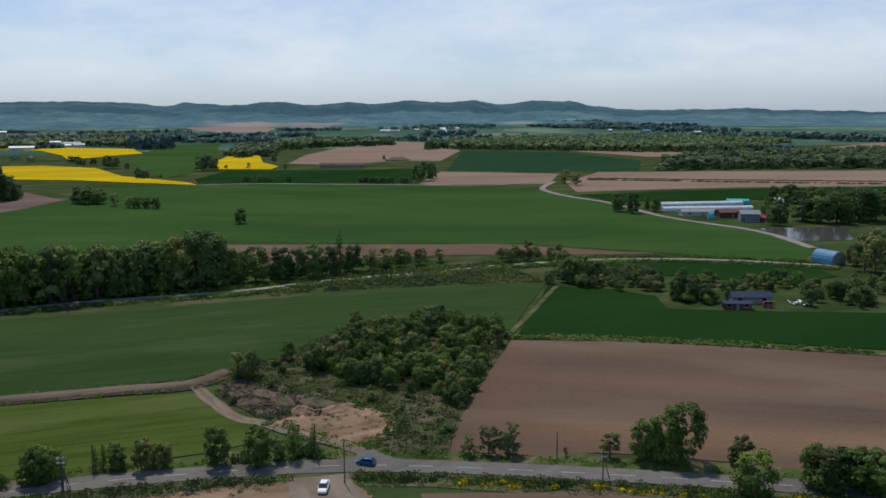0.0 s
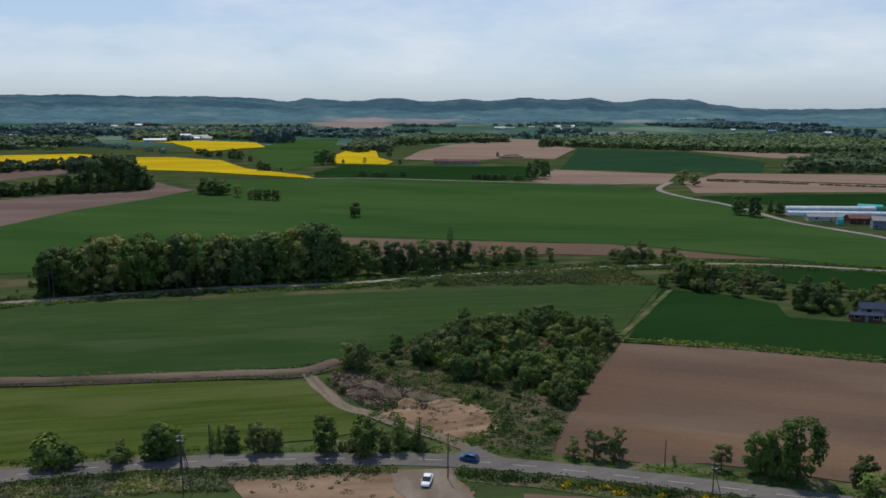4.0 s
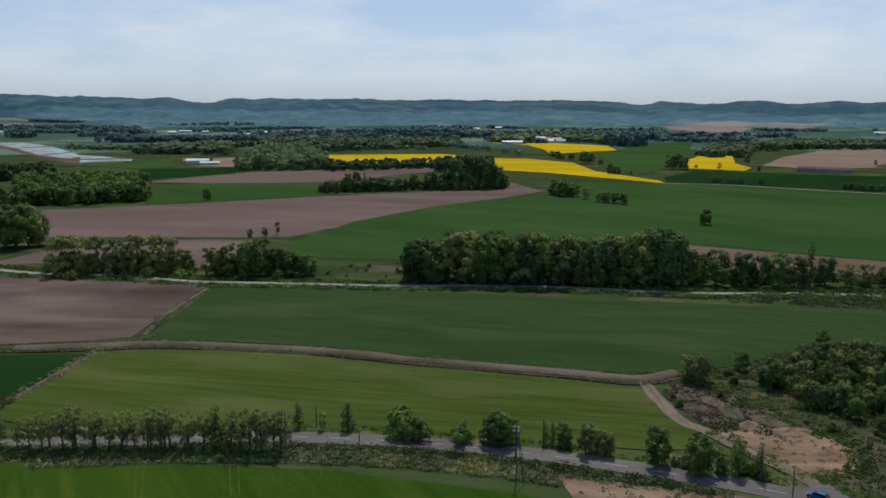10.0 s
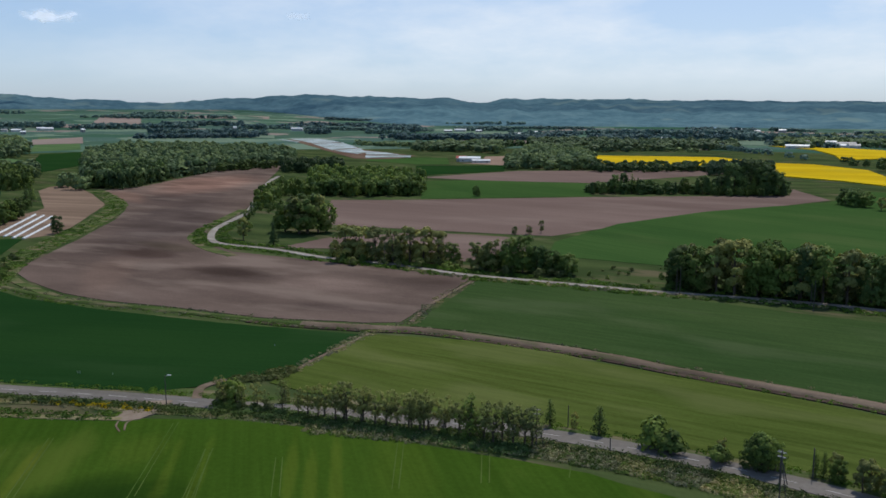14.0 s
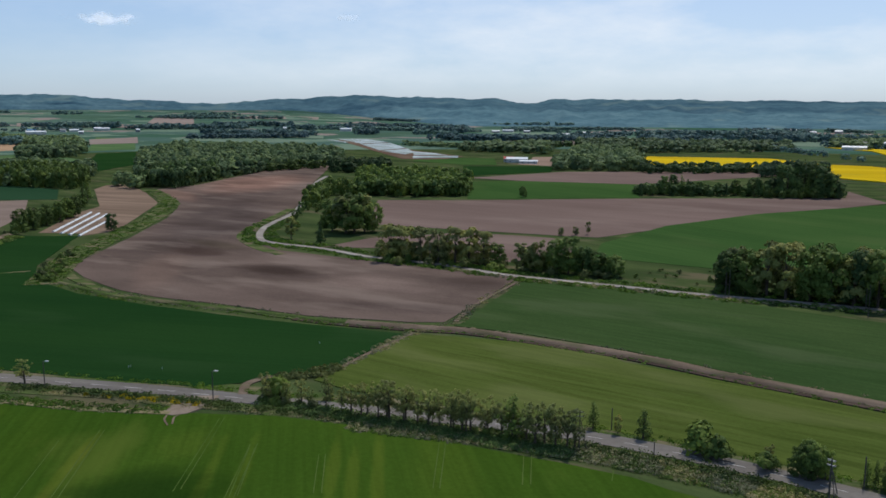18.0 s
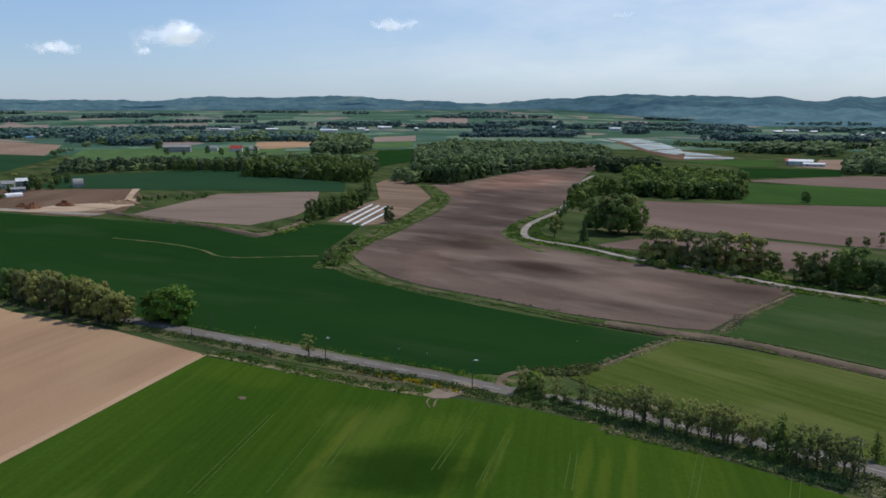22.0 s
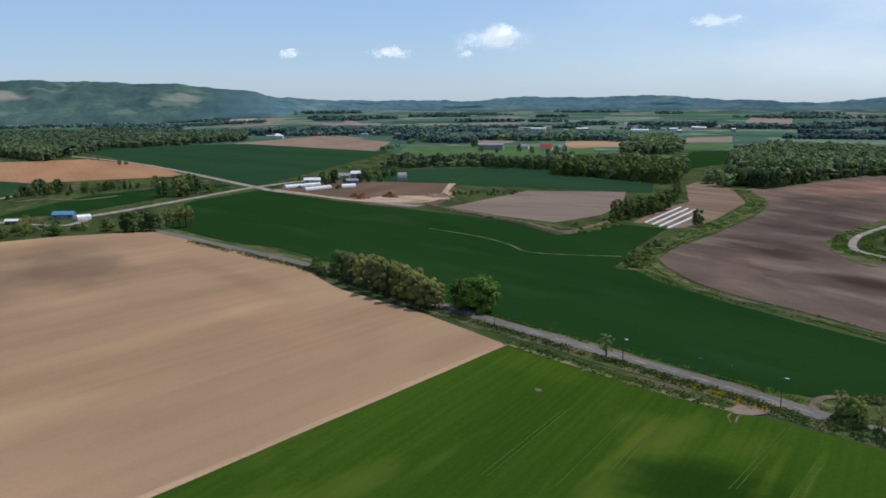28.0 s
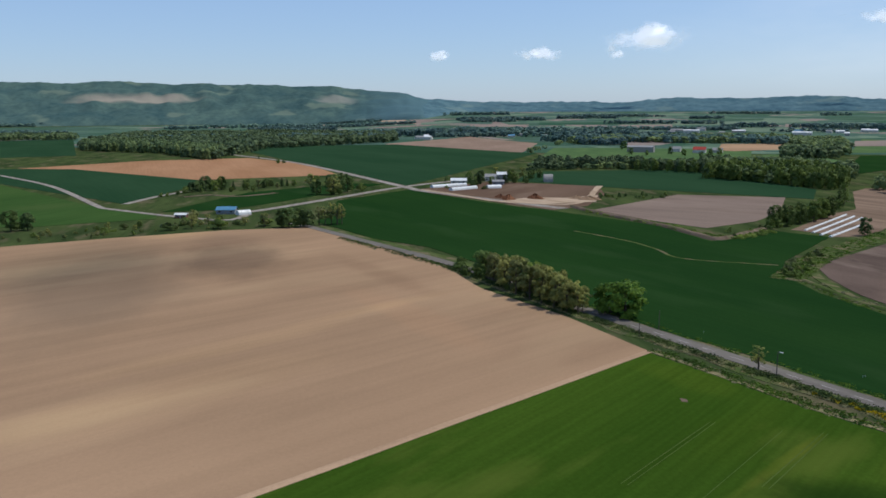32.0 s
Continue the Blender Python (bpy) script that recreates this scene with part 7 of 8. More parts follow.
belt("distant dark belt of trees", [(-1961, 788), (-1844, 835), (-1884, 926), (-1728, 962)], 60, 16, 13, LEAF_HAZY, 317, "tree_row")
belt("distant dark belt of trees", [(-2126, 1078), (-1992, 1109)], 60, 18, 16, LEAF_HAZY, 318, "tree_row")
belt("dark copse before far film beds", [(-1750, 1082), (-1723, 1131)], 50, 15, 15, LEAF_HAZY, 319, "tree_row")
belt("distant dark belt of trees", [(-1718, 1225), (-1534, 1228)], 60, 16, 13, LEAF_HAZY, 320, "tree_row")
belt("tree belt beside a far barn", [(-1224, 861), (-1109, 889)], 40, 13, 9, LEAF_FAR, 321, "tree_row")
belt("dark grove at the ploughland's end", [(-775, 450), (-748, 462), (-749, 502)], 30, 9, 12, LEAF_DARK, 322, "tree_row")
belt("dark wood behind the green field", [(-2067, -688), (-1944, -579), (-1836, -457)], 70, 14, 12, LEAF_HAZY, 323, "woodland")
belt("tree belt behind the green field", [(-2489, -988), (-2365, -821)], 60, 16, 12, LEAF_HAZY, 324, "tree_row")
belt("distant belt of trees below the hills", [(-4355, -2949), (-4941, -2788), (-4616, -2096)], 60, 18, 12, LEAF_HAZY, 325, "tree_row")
belt("tree row along the farm field", [(-907, -89), (-934, -66), (-944, -32)], 14, 9, 10, LEAF_FAR, 326, "tree_row")
belt("low tree row along the farm field", [(-944, -32), (-955, -4), (-957, 28)], 14, 10, 8, LEAF_FAR, 327, "tree_row")
belt("leafy tree row along the farm field", [(-957, 28), (-959, 65), (-961, 103)], 18, 9, 12, LEAF_DARK, 328, "tree_row")
belt("dark wood behind the meadow", [(-1604, -56), (-1556, 2), (-1606, 44)], 60, 13, 13, LEAF_HAZY, 329, "woodland")
belt("green wood behind the village houses", [(-1659, 111), (-1715, 224), (-1610, 323)], 120, 15, 15, LEAF_HAZY, 330, "woodland")
belt("green wood beside the village", [(-1230, 240), (-1202, 265), (-1232, 310)], 90, 13, 16, LEAF_FAR, 331, "woodland")
belt("bushy bank beside the meadow", [(-1246, -114), (-1423, -102), (-1656, -80)], 14, 10, 8, LEAF_FAR, 332, "tree_row")
belt("rounded broadleaved stand before the large wood", [(-731, 217), (-708, 224), (-706, 244)], 22, 11, 15, LEAF_FAR, 360, "woodland")
belt("dark conifer stand in the large wood", [(-746, 260), (-756, 287), (-771, 320)], 40, 8, 16, LEAF_DARK, 361, "woodland")
belt("pale leafy edge of the large wood", [(-777, 322), (-793, 359), (-813, 396)], 25, 11, 14, LEAF_FAR, 362, "woodland")
belt("leafy edge along the ploughland", [(-813, 396), (-823, 437), (-817, 476)], 20, 11, 11, LEAF, 363, "woodland")
belt("dark foot of the small wood", [(-566, 345), (-537, 363), (-509, 416)], 12, 8, 12, LEAF_DARK, 364, "tree_row")

# far farmland: belts of trees and fields towards the hills
far_rng = np.random.default_rng(77)
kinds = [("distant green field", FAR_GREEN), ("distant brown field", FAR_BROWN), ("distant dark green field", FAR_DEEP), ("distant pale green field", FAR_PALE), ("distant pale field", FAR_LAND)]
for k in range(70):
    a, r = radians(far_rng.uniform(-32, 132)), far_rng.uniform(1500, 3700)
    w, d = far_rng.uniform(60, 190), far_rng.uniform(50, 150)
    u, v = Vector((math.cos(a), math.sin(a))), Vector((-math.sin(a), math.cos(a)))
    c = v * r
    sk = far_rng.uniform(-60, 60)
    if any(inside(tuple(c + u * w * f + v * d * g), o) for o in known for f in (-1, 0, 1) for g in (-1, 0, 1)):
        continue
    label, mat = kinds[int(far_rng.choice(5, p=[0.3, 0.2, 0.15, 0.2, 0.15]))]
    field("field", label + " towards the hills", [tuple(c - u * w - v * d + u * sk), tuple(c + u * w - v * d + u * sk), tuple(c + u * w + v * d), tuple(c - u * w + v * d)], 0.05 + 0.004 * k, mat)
for k in range(150):
    a, r = radians(far_rng.uniform(-34, 134) if k < 150 else far_rng.uniform(50, 132)), 1400 * (4100 / 1400) ** far_rng.random()
    w, d = far_rng.uniform(60, 220), far_rng.uniform(10, 45)
    u, v = Vector((math.cos(a), math.sin(a))), Vector((-math.sin(a), math.cos(a)))
    c = v * r
    sk = far_rng.uniform(-80, 80)
    if any(inside(tuple(c + u * w * f), o) for o in known for f in (-1, -0.5, 0, 0.5, 1)):
        continue
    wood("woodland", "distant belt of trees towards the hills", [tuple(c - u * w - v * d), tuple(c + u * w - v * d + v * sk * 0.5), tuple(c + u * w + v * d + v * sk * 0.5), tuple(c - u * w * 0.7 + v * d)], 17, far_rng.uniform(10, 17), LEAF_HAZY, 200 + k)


# ---- vehicles ----
GLASS = plain("dark_window_glass", (0.02, 0.024, 0.028), 0.08, 0, 0.1)
TYRE = plain("tyre_rubber", (0.02, 0.02, 0.02), 0.85)
CAR_BLUE = plain("blue_car_paint", (0.008, 0.085, 0.19), 0.25, 0, 0.05)
CAR_WHITE = plain("white_car_paint", (0.78, 0.78, 0.76), 0.25, 0, 0.05)
LAMP_GLASS = plain("lamp_glass", (0.6, 0.6, 0.58), 0.15)
LAMP_RED = plain("red_lamp_glass", (0.35, 0.02, 0.02), 0.2)


def loft(bm, sections):
    """A body through cross-sections across the car: (x, half width, bottom, top)."""
    rows = []
    for x, w, z0, z1 in sections:
        m = (z1 - z0) * 0.22
        rows.append([bm.verts.new(p) for p in ((x, -w * 0.92, z0), (x, -w, z0 + m), (x, -w, z1 - m), (x, -w * 0.86, z1),
                                               (x, w * 0.86, z1), (x, w, z1 - m), (x, w, z0 + m), (x, w * 0.92, z0))])
    for a, b in zip(rows, rows[1:]):
        for k in range(8):
            bm.faces.new((a[k], a[(k + 1) % 8], b[(k + 1) % 8], b[k]))
    bm.faces.new(rows[0][::-1])
    bm.faces.new(rows[-1])
    bmesh.ops.recalc_face_normals(bm, faces=bm.faces[:])


def car(name, label, x, y, turn, paint, length, height, hatch):
    root = new(name)
    h = length / 2
    bm = bmesh.new()
    loft(bm, [(-h, 0.70, 0.35, 0.72), (-h + 0.15, 0.80, 0.26, 0.92), (-h * 0.45, 0.85, 0.22, 0.95), (h * 0.35, 0.85, 0.22, 0.93), (h - 0.25, 0.80, 0.24, 0.80), (h, 0.68, 0.34, 0.64)])
    part("body", bm, paint, root)
    rear = -h + (0.12 if hatch else 0.75)
    bm = bmesh.new()
    loft(bm, [(rear, 0.70, 0.9, 0.98), (rear + 0.45, 0.68, 0.9, height - 0.08), (h * 0.10, 0.68, 0.9, height - 0.06), (h * 0.55, 0.72, 0.88, 0.96)])
    part("window_glass", bm, GLASS, root, "dark tinted car windows")
    bm = bmesh.new()
    loft(bm, [(rear + 0.38, 0.62, height - 0.12, height - 0.03), (-h * 0.1, 0.64, height - 0.12, height), (h * 0.14, 0.62, height - 0.12, height - 0.04)])
    part("roof", bm, paint, root)
    for sx in (-0.62, 0.62):
        for sy in (-1, 1):
            bm = bmesh.new()
            tube(bm, (h * sx, sy * 0.62, 0.31), (h * sx, sy * 0.86, 0.31), 0.31, 0.31, 14)
            wheel = part("wheel", bm, TYRE, root, "black rubber tyre")
            bm = bmesh.new()
            tube(bm, (h * sx, sy * 0.80, 0.31), (h * sx, sy * 0.875, 0.31), 0.19, 0.17, 10)
            part("rim", bm, STEEL, wheel)
    for sy in (-1, 1):
        bm = bmesh.new()
        box(bm, h - 0.16, sy * 0.52 - 0.14, 0.56, h - 0.02, sy * 0.52 + 0.14, 0.70)
        part("headlight", bm, LAMP_GLASS, root)
        bm = bmesh.new()
        box(bm, -h - 0.01, sy * 0.58 - 0.10, 0.66, -h + 0.12, sy * 0.58 + 0.10, 0.86)
        part("tail_light", bm, LAMP_RED, root)
        bm = bmesh.new()
        box(bm, h * 0.42, sy * 0.92 - 0.07, 0.92, h * 0.42 + 0.14, sy * 0.92 + 0.07, 1.04)
        part("mirror", bm, paint, root)
    root.matrix_basis = pose(x, y, 0.17, 0, 0, turn)
    return tagged(root, label, "car")


car("car", "small blue hatchback car on the asphalt road", -15.1, 152.9, 163, CAR_BLUE, 3.75, 1.52, True)
car("car", "white saloon car parked on the gravel entrance", -21.7, 142.2, 269, CAR_WHITE, 4.5, 1.45, False)

# ---- poles ----
def pole_thing(x, y, h, kind="utility"):
    root = new("utility_pole" if kind == "utility" else "street_lamp")
    bm = bmesh.new()
    tube(bm, (0, 0, -0.3), (0, 0, h), 0.13, 0.09, 8)
    part("pole", bm, WOOD_POLE, root)
    if kind == "utility":
        for z in (h - 0.4, h - 1.3):
            bm = bmesh.new()
            box(bm, -0.75, -0.06, z - 0.06, 0.75, 0.06, z + 0.06)
            arm = part("crossarm", bm, STEEL, root)
            for sx in (-0.65, 0.65):
                bm = bmesh.new()
                tube(bm, (sx, 0, z + 0.06), (sx, 0, z + 0.3), 0.05, 0.035, 6)
                part("insulator", bm, WOOD_POLE, arm)
        bm = bmesh.new()
        tube(bm, (1.6, 0.2, -0.3), (0.12, 0.02, h * 0.8), 0.09, 0.07, 6)
        part("stay_pole", bm, WOOD_POLE, root)
    elif kind == "lamp":
        bm = bmesh.new()
        tube(bm, (0, 0, h - 0.2), (0.9, 0, h + 0.1), 0.05, 0.04, 6)
        part("arm", bm, STEEL, root)
        bm = bmesh.new()
        box(bm, 0.6, -0.16, h, 1.5, 0.16, h + 0.18)
        part("lamp_head", bm, LAMP_GLASS, root, "pale street lamp head")
    root.matrix_basis = pose(x, y, 0, 0, 0, 40 if x < -100 else 0)
    label = {"utility": "grey concrete utility pole beside the road", "lamp": "slim street lamp on a grey pole", "thin": "thin dark pole at the field edge"}[kind]
    return tagged(root, label, "pole", "poles along the road" if kind != "lamp" else "")


pole_thing(-109.2, 120.8, 8.5, "utility")
pole_thing(-63.6, 132.0, 11.3, "utility")
pole_thing(-112.4, 134.2, 5.0, "thin")
pole_thing(-65.9, 149.2, 6.0, "thin")
pole_thing(-97.6, 129.7, 3.5, "thin")
pole_thing(28.8, 144.2, 6.6, "utility")
pole_thing(-69.0, 142.7, 6.4, "utility")
pole_thing(-18.2, 144.6, 8.2, "thin")
pole_thing(-25.2, 155.4, 7.5, "thin")
pole_thing(22.0, 155.7, 5.5, "thin")
pole_thing(-66.6, 150.6, 5.6, "thin")
pole_thing(-179.5, 73.2, 7.8, "lamp")
pole_thing(-214.6, 44.8, 6.8, "lamp")
pole_thing(-216.6, 45.2, 6.2, "lamp")
pole_thing(-257.1, 18.5, 6.2, "thin")
pole_thing(-248.2, 12.3, 4.1, "thin")
pole_thing(-131.0, 282.6, 8.6, "thin")
pole_thing(-86.4, 293.7, 11.5, "thin")
pole_thing(-170.7, 261.2, 10.4, "thin")
pole_thing(-42.2, 310.7, 12.5, "thin")
pole_thing(-287.3, 216.3, 11.1, "thin")
pole_thing(-127.7, 277.8, 10.8, "thin")
pole_thing(-170.5, 263.2, 10.6, "thin")

for x, y in ((-255.7, 31.5), (-218.3, 66.6), (-211.4, 72.5), (-208.0, 117.3), (-218.2, 66.0)):
    bm = bmesh.new()
    box(bm, -0.04, -0.04, 0, 0.04, 0.04, 0.7)
    ob = part("marker_post", bm, LAMP_GLASS)
    ob.matrix_basis = pose(x, y, 0.1)
    tagged(ob, "small white marker post in the crop", "post", "marker posts in the crop")

# ---- buildings ----
WALL_PALE = plain("pale_siding", (0.52, 0.50, 0.46), 0.8, 0, 0.2)
WALL_GREY = plain("grey_siding", (0.27, 0.26, 0.245), 0.8, 0, 0.25)
WALL_BLUE = plain("blue_grey_siding", (0.19, 0.22, 0.25), 0.8, 0, 0.25)
WALL_BROWN = plain("red_brown_boards", (0.14, 0.06, 0.045), 0.85, 0, 0.35)
ROOF_GREY = plain("grey_metal_roof", (0.235, 0.23, 0.225), 0.5, 0, 0.2)
ROOF_RED = plain("red_metal_roof", (0.34, 0.045, 0.03), 0.5, 0, 0.2)
ROOF_NAVY = plain("dark_blue_metal_roof", (0.018, 0.030, 0.060), 0.5, 0, 0.3)
ROOF_BLUE = plain("blue_metal_sheet", (0.075, 0.20, 0.32), 0.45, 0, 0.2)
ROOF_WHITE = plain("white_metal_sheet", (0.60, 0.61, 0.61), 0.45, 0, 0.12)
TEAL = plain("teal_sheet", (0.05, 0.42, 0.40), 0.5, 0, 0.1)
CLEAR_FILM = plain("greenhouse_film", (0.56, 0.58, 0.58), 0.3, 0, 0.15, 0.2)


def house(name, label, x, y, turn, w, d, h, rise, wall, roof, category="house"):
    """A gabled building: walls with gables, roof slabs with eaves, door and windows."""
    root = new(name)
    bm = bmesh.new()
    v = [bm.verts.new(p) for p in ((-w / 2, -d / 2, -0.2), (w / 2, -d / 2, -0.2), (w / 2, d / 2, -0.2), (-w / 2, d / 2, -0.2),
                                   (-w / 2, -d / 2, h), (w / 2, -d / 2, h), (w / 2, d / 2, h), (-w / 2, d / 2, h), (-w / 2, 0, h + rise), (w / 2, 0, h + rise))]
    for f in ((0, 1, 5, 4), (2, 3, 7, 6), (1, 2, 6, 9, 5), (3, 0, 4, 8, 7), (4, 5, 9, 8), (6, 7, 8, 9)):
        bm.faces.new([v[i] for i in f])
    part("wall", bm, wall, root)
    for s in (-1, 1):
        bm = bmesh.new()
        o, e = 0.5, rise / (d / 2)
        pts = [(-w / 2 - o, s * (d / 2 + o), h - o * e), (w / 2 + o, s * (d / 2 + o), h - o * e), (w / 2 + o, 0, h + rise), (-w / 2 - o, 0, h + rise)]
        lo = [bm.verts.new((px, py, pz + 0.03)) for px, py, pz in pts]
        hi = [bm.verts.new((px, py, pz + 0.22)) for px, py, pz in pts]
        bm.faces.new(lo)
        bm.faces.new(hi)
        for k in range(4):
            bm.faces.new((lo[k], lo[(k + 1) % 4], hi[(k + 1) % 4], hi[k]))
        bmesh.ops.recalc_face_normals(bm, faces=bm.faces[:])
        part("roof", bm, roof, root)
    bm = bmesh.new()
    box(bm, -0.5, -d / 2 - 0.08, 0, 0.5, -d / 2 + 0.05, 2.0)
    part("door", bm, WALL_GREY, root)
    for fx in (-0.32, 0.32):
        bm = bmesh.new()
        box(bm, w * fx - 0.9, -d / 2 - 0.06, 1.0, w * fx + 0.9, -d / 2 + 0.05, 2.2)
        win = part("window", bm, WALL_PALE, root)
        bm = bmesh.new()
        box(bm, w * fx - 0.78, -d / 2 - 0.09, 1.1, w * fx + 0.78, -d / 2 - 0.061, 2.1)
        part("pane", bm, GLASS, win)
    root.matrix_basis = pose(x, y, land_z(x, y), 0, 0, turn)
    return tagged(root, label, category)


def tunnel(name, label, a, e, width, height, cover, category="greenhouse"):
    """A half-round tunnel from a to e, with end walls and hoops."""
    a, e = Vector(a), Vector(e)
    length = (e - a).length
    root = new(name)
    bm = bmesh.new()
    n = 10
    rows = []
    for s in (-length / 2, length / 2):
        rows.append([bm.verts.new((s, -math.cos(math.pi * k / n) * width / 2, math.sin(math.pi * k / n) ** 0.8 * height)) for k in range(n + 1)])
    for k in range(n):
        bm.faces.new((rows[0][k], rows[1][k], rows[1][k + 1], rows[0][k + 1]))
    part("cover", bm, cover, root)
    for s in (-1, 1):
        bm = bmesh.new()
        bm.faces.new([bm.verts.new((s * (length / 2 - 0.05), -math.cos(math.pi * k / n) * width / 2, math.sin(math.pi * k / n) ** 0.8 * height)) for k in range(n + 1)])
        part("end_wall", bm, WALL_GREY if cover is not CLEAR_FILM else cover, root)
    for k in range(max(2, min(9, int(length / 6))) if cover is CLEAR_FILM else 0):
        s = -length / 2 + length * (k + 0.5) / max(2, min(9, int(length / 6)))
        bm = bmesh.new()
        for i in range(n):
            p0 = (s, -math.cos(math.pi * i / n) * (width / 2 + 0.03), math.sin(math.pi * i / n) ** 0.8 * (height + 0.03))
            p1 = (s, -math.cos(math.pi * (i + 1) / n) * (width / 2 + 0.03), max(0, math.sin(math.pi * (i + 1) / n)) ** 0.8 * (height + 0.03))
            tube(bm, p0, p1, 0.06, 0.06, 4)
        part("hoop", bm, STEEL, root)
    c = (a + e) / 2
    root.matrix_basis = pose(c.x, c.y, 0.1, 0, 0, math.degrees(math.atan2(e.y - a.y, e.x - a.x)))
    return tagged(root, label, category)


# farm beside the pond
tunnel("greenhouse", "long white film greenhouse at the farm", (148.2, 573.1), (206.6, 581.2), 6, 2.9, CLEAR_FILM)
tunnel("greenhouse", "long white film greenhouse beside another", (143.2, 548.0), (203.2, 552.2), 6, 2.9, CLEAR_FILM)
tunnel("greenhouse", "short teal-ended greenhouse at the farm", (198.4, 588.4), (212.9, 584.4), 6, 3.6, TEAL)
house("shed", "low grey-roofed farm shed", 162.1, 527.0, 2, 26, 8, 2.6, 1.2, WALL_PALE, ROOF_GREY, "shed")
house("shed", "red-brown farm shed beside the greenhouses", 177.6, 518.3, 4, 16, 9, 3.2, 1.6, WALL_BROWN, WALL_BROWN, "shed")
house("house", "blue-grey two-storey farmhouse beside the pond", 181.7, 497.3, -8, 11, 8, 4.8, 1.8, WALL_BLUE, ROOF_GREY)
house("shed", "small red-roofed shed beside the house", 190.7, 497.0, 0, 6, 5, 2.4, 1.2, WALL_BROWN, ROOF_RED, "shed")
tunnel("silo_shed", "white domed shed behind the trees", (223.7, 570.6), (230.5, 570.4), 8, 6.0, ROOF_WHITE, "shed")
tunnel("silo_tank", "round teal and white tank", (160.8, 508.1), (163.9, 508.0), 4, 4.0, TEAL, "tank")
tunnel("hangar", "large blue half-round metal shed", (165.1, 365.8), (169.9, 356.3), 9, 5.8, ROOF_BLUE, "shed")
# yard behind the deep green field
house("shed", "low shed with a dark blue roof", 107.1, 288.2, -3, 13, 6, 2.4, 1.3, WALL_GREY, ROOF_NAVY, "shed")
house("container", "rusty red-brown container shed in the weeds", 99.2, 278.3, -4, 9, 3.5, 2.2, 0.5, WALL_BROWN, ROOF_NAVY, "container")
house("cabin", "small orange cabin in the grass", 110.6, 280.6, -4, 2.4, 2.0, 1.3, 0.3, ROOF_RED, ROOF_RED, "cabin")
scrap_rng = np.random.default_rng(4)
SCRAP = plain("white_scrap", (0.62, 0.62, 0.60), 0.6, 0, 0.2)
cx, cy = (121.5, 283.7)
for k in range(9):
    bm = bmesh.new()
    box(bm, -1.4, -0.35, 0, 1.4, 0.35, 0.16)
    ob = part("scrap_sheet", bm, SCRAP)
    ob.matrix_basis = pose(cx + scrap_rng.uniform(-5, 5), cy + scrap_rng.uniform(-1.5, 1.5), 0.2 + 0.1 * k, scrap_rng.uniform(-20, 20), scrap_rng.uniform(-35, 35), scrap_rng.uniform(0, 180))
    tagged(ob, "white scrap sheet lying in the grass", "scrap", "white scrap in the grass")
# farm in the fields
house("barn", "long low farm building with a dark roof", -104.5, 960.9, 3, 32, 10, 3.5, 2.0, WALL_GREY, WALL_BROWN, "barn")
house("barn", "pale farm building beside the brown field", -131.7, 962.5, 3, 18, 9, 3.5, 2.0, WALL_GREY, WALL_BROWN, "barn")
# white farm beyond the ploughland
house("barn", "white barn with a low roof", -778.6, 718.8, 45, 26, 11, 4.5, 2.0, WALL_PALE, ROOF_WHITE, "barn")
house("barn", "white barn with a red roof", -793.7, 718.2, 45, 12, 9, 4.0, 2.5, WALL_PALE, ROOF_RED, "barn")
house("barn", "long white cattle shed", -753.8, 714.8, 45, 22, 9, 3.0, 1.2, WALL_PALE, ROOF_WHITE, "barn")
# village
house("house", "red-roofed village house among trees", -1324.3, 139.7, 75, 18, 10, 5, 4, WALL_PALE, ROOF_RED)
house("school", "long grey village building", -1336.7, 54.1, 75, 40, 12, 8, 2, WALL_GREY, ROOF_GREY, "building")
house("house", "pale village house among trees", -1353.3, 107.9, 75, 14, 9, 5, 3, WALL_PALE, ROOF_GREY)
house("house", "small village house among trees", -1332.7, 166.8, 75, 14, 9, 4, 3, WALL_PALE, ROOF_GREY)
# farm at the crossroads
tunnel("greenhouse", "low white film tunnel at the farm", (-706.5, -145.1), (-731.9, -119.8), 5, 2.6, CLEAR_FILM)
tunnel("greenhouse", "low white film tunnel beside a hedge", (-684.1, -124.3), (-706.9, -106.9), 5, 2.6, CLEAR_FILM)
tunnel("greenhouse", "short white tunnel with dark ends", (-708.3, -97.4), (-715.1, -86.6), 5, 3.0, ROOF_WHITE)
house("shed", "white farm shed beside the tunnels", -753.4, -129.6, 100, 14, 7, 3, 1.8, WALL_PALE, ROOF_WHITE, "shed")
house("house", "grey farmhouse with a dark roof", -787.6, -105.2, 95, 10, 8, 4.2, 2.2, WALL_PALE, ROOF_GREY)
house("house", "two-storey farmhouse behind the yard", -802.0, -95.7, 95, 10, 8, 5.0, 2.2, WALL_GREY, ROOF_WHITE)
house("shed", "blue-grey shed in the farmyard", -747.1, -92.6, 95, 10, 7, 3.0, 1.3, WALL_BLUE, ROOF_GREY, "shed")
tunnel("barn", "grey round-roofed barn beside the field", (-782.3, -54.9), (-783.5, -46.6), 10, 7, WALL_GREY, "barn")
# sheds by the tan field
house("shed", "shed covered with a blue sheet", -511.0, -241.9, 100, 12, 8, 2.8, 1.6, WALL_BLUE, ROOF_BLUE, "shed")
tunnel("greenhouse", "small white tunnel beside the sheds", (-503.6, -231.4), (-510.5, -225.9), 5, 3.0, CLEAR_FILM)
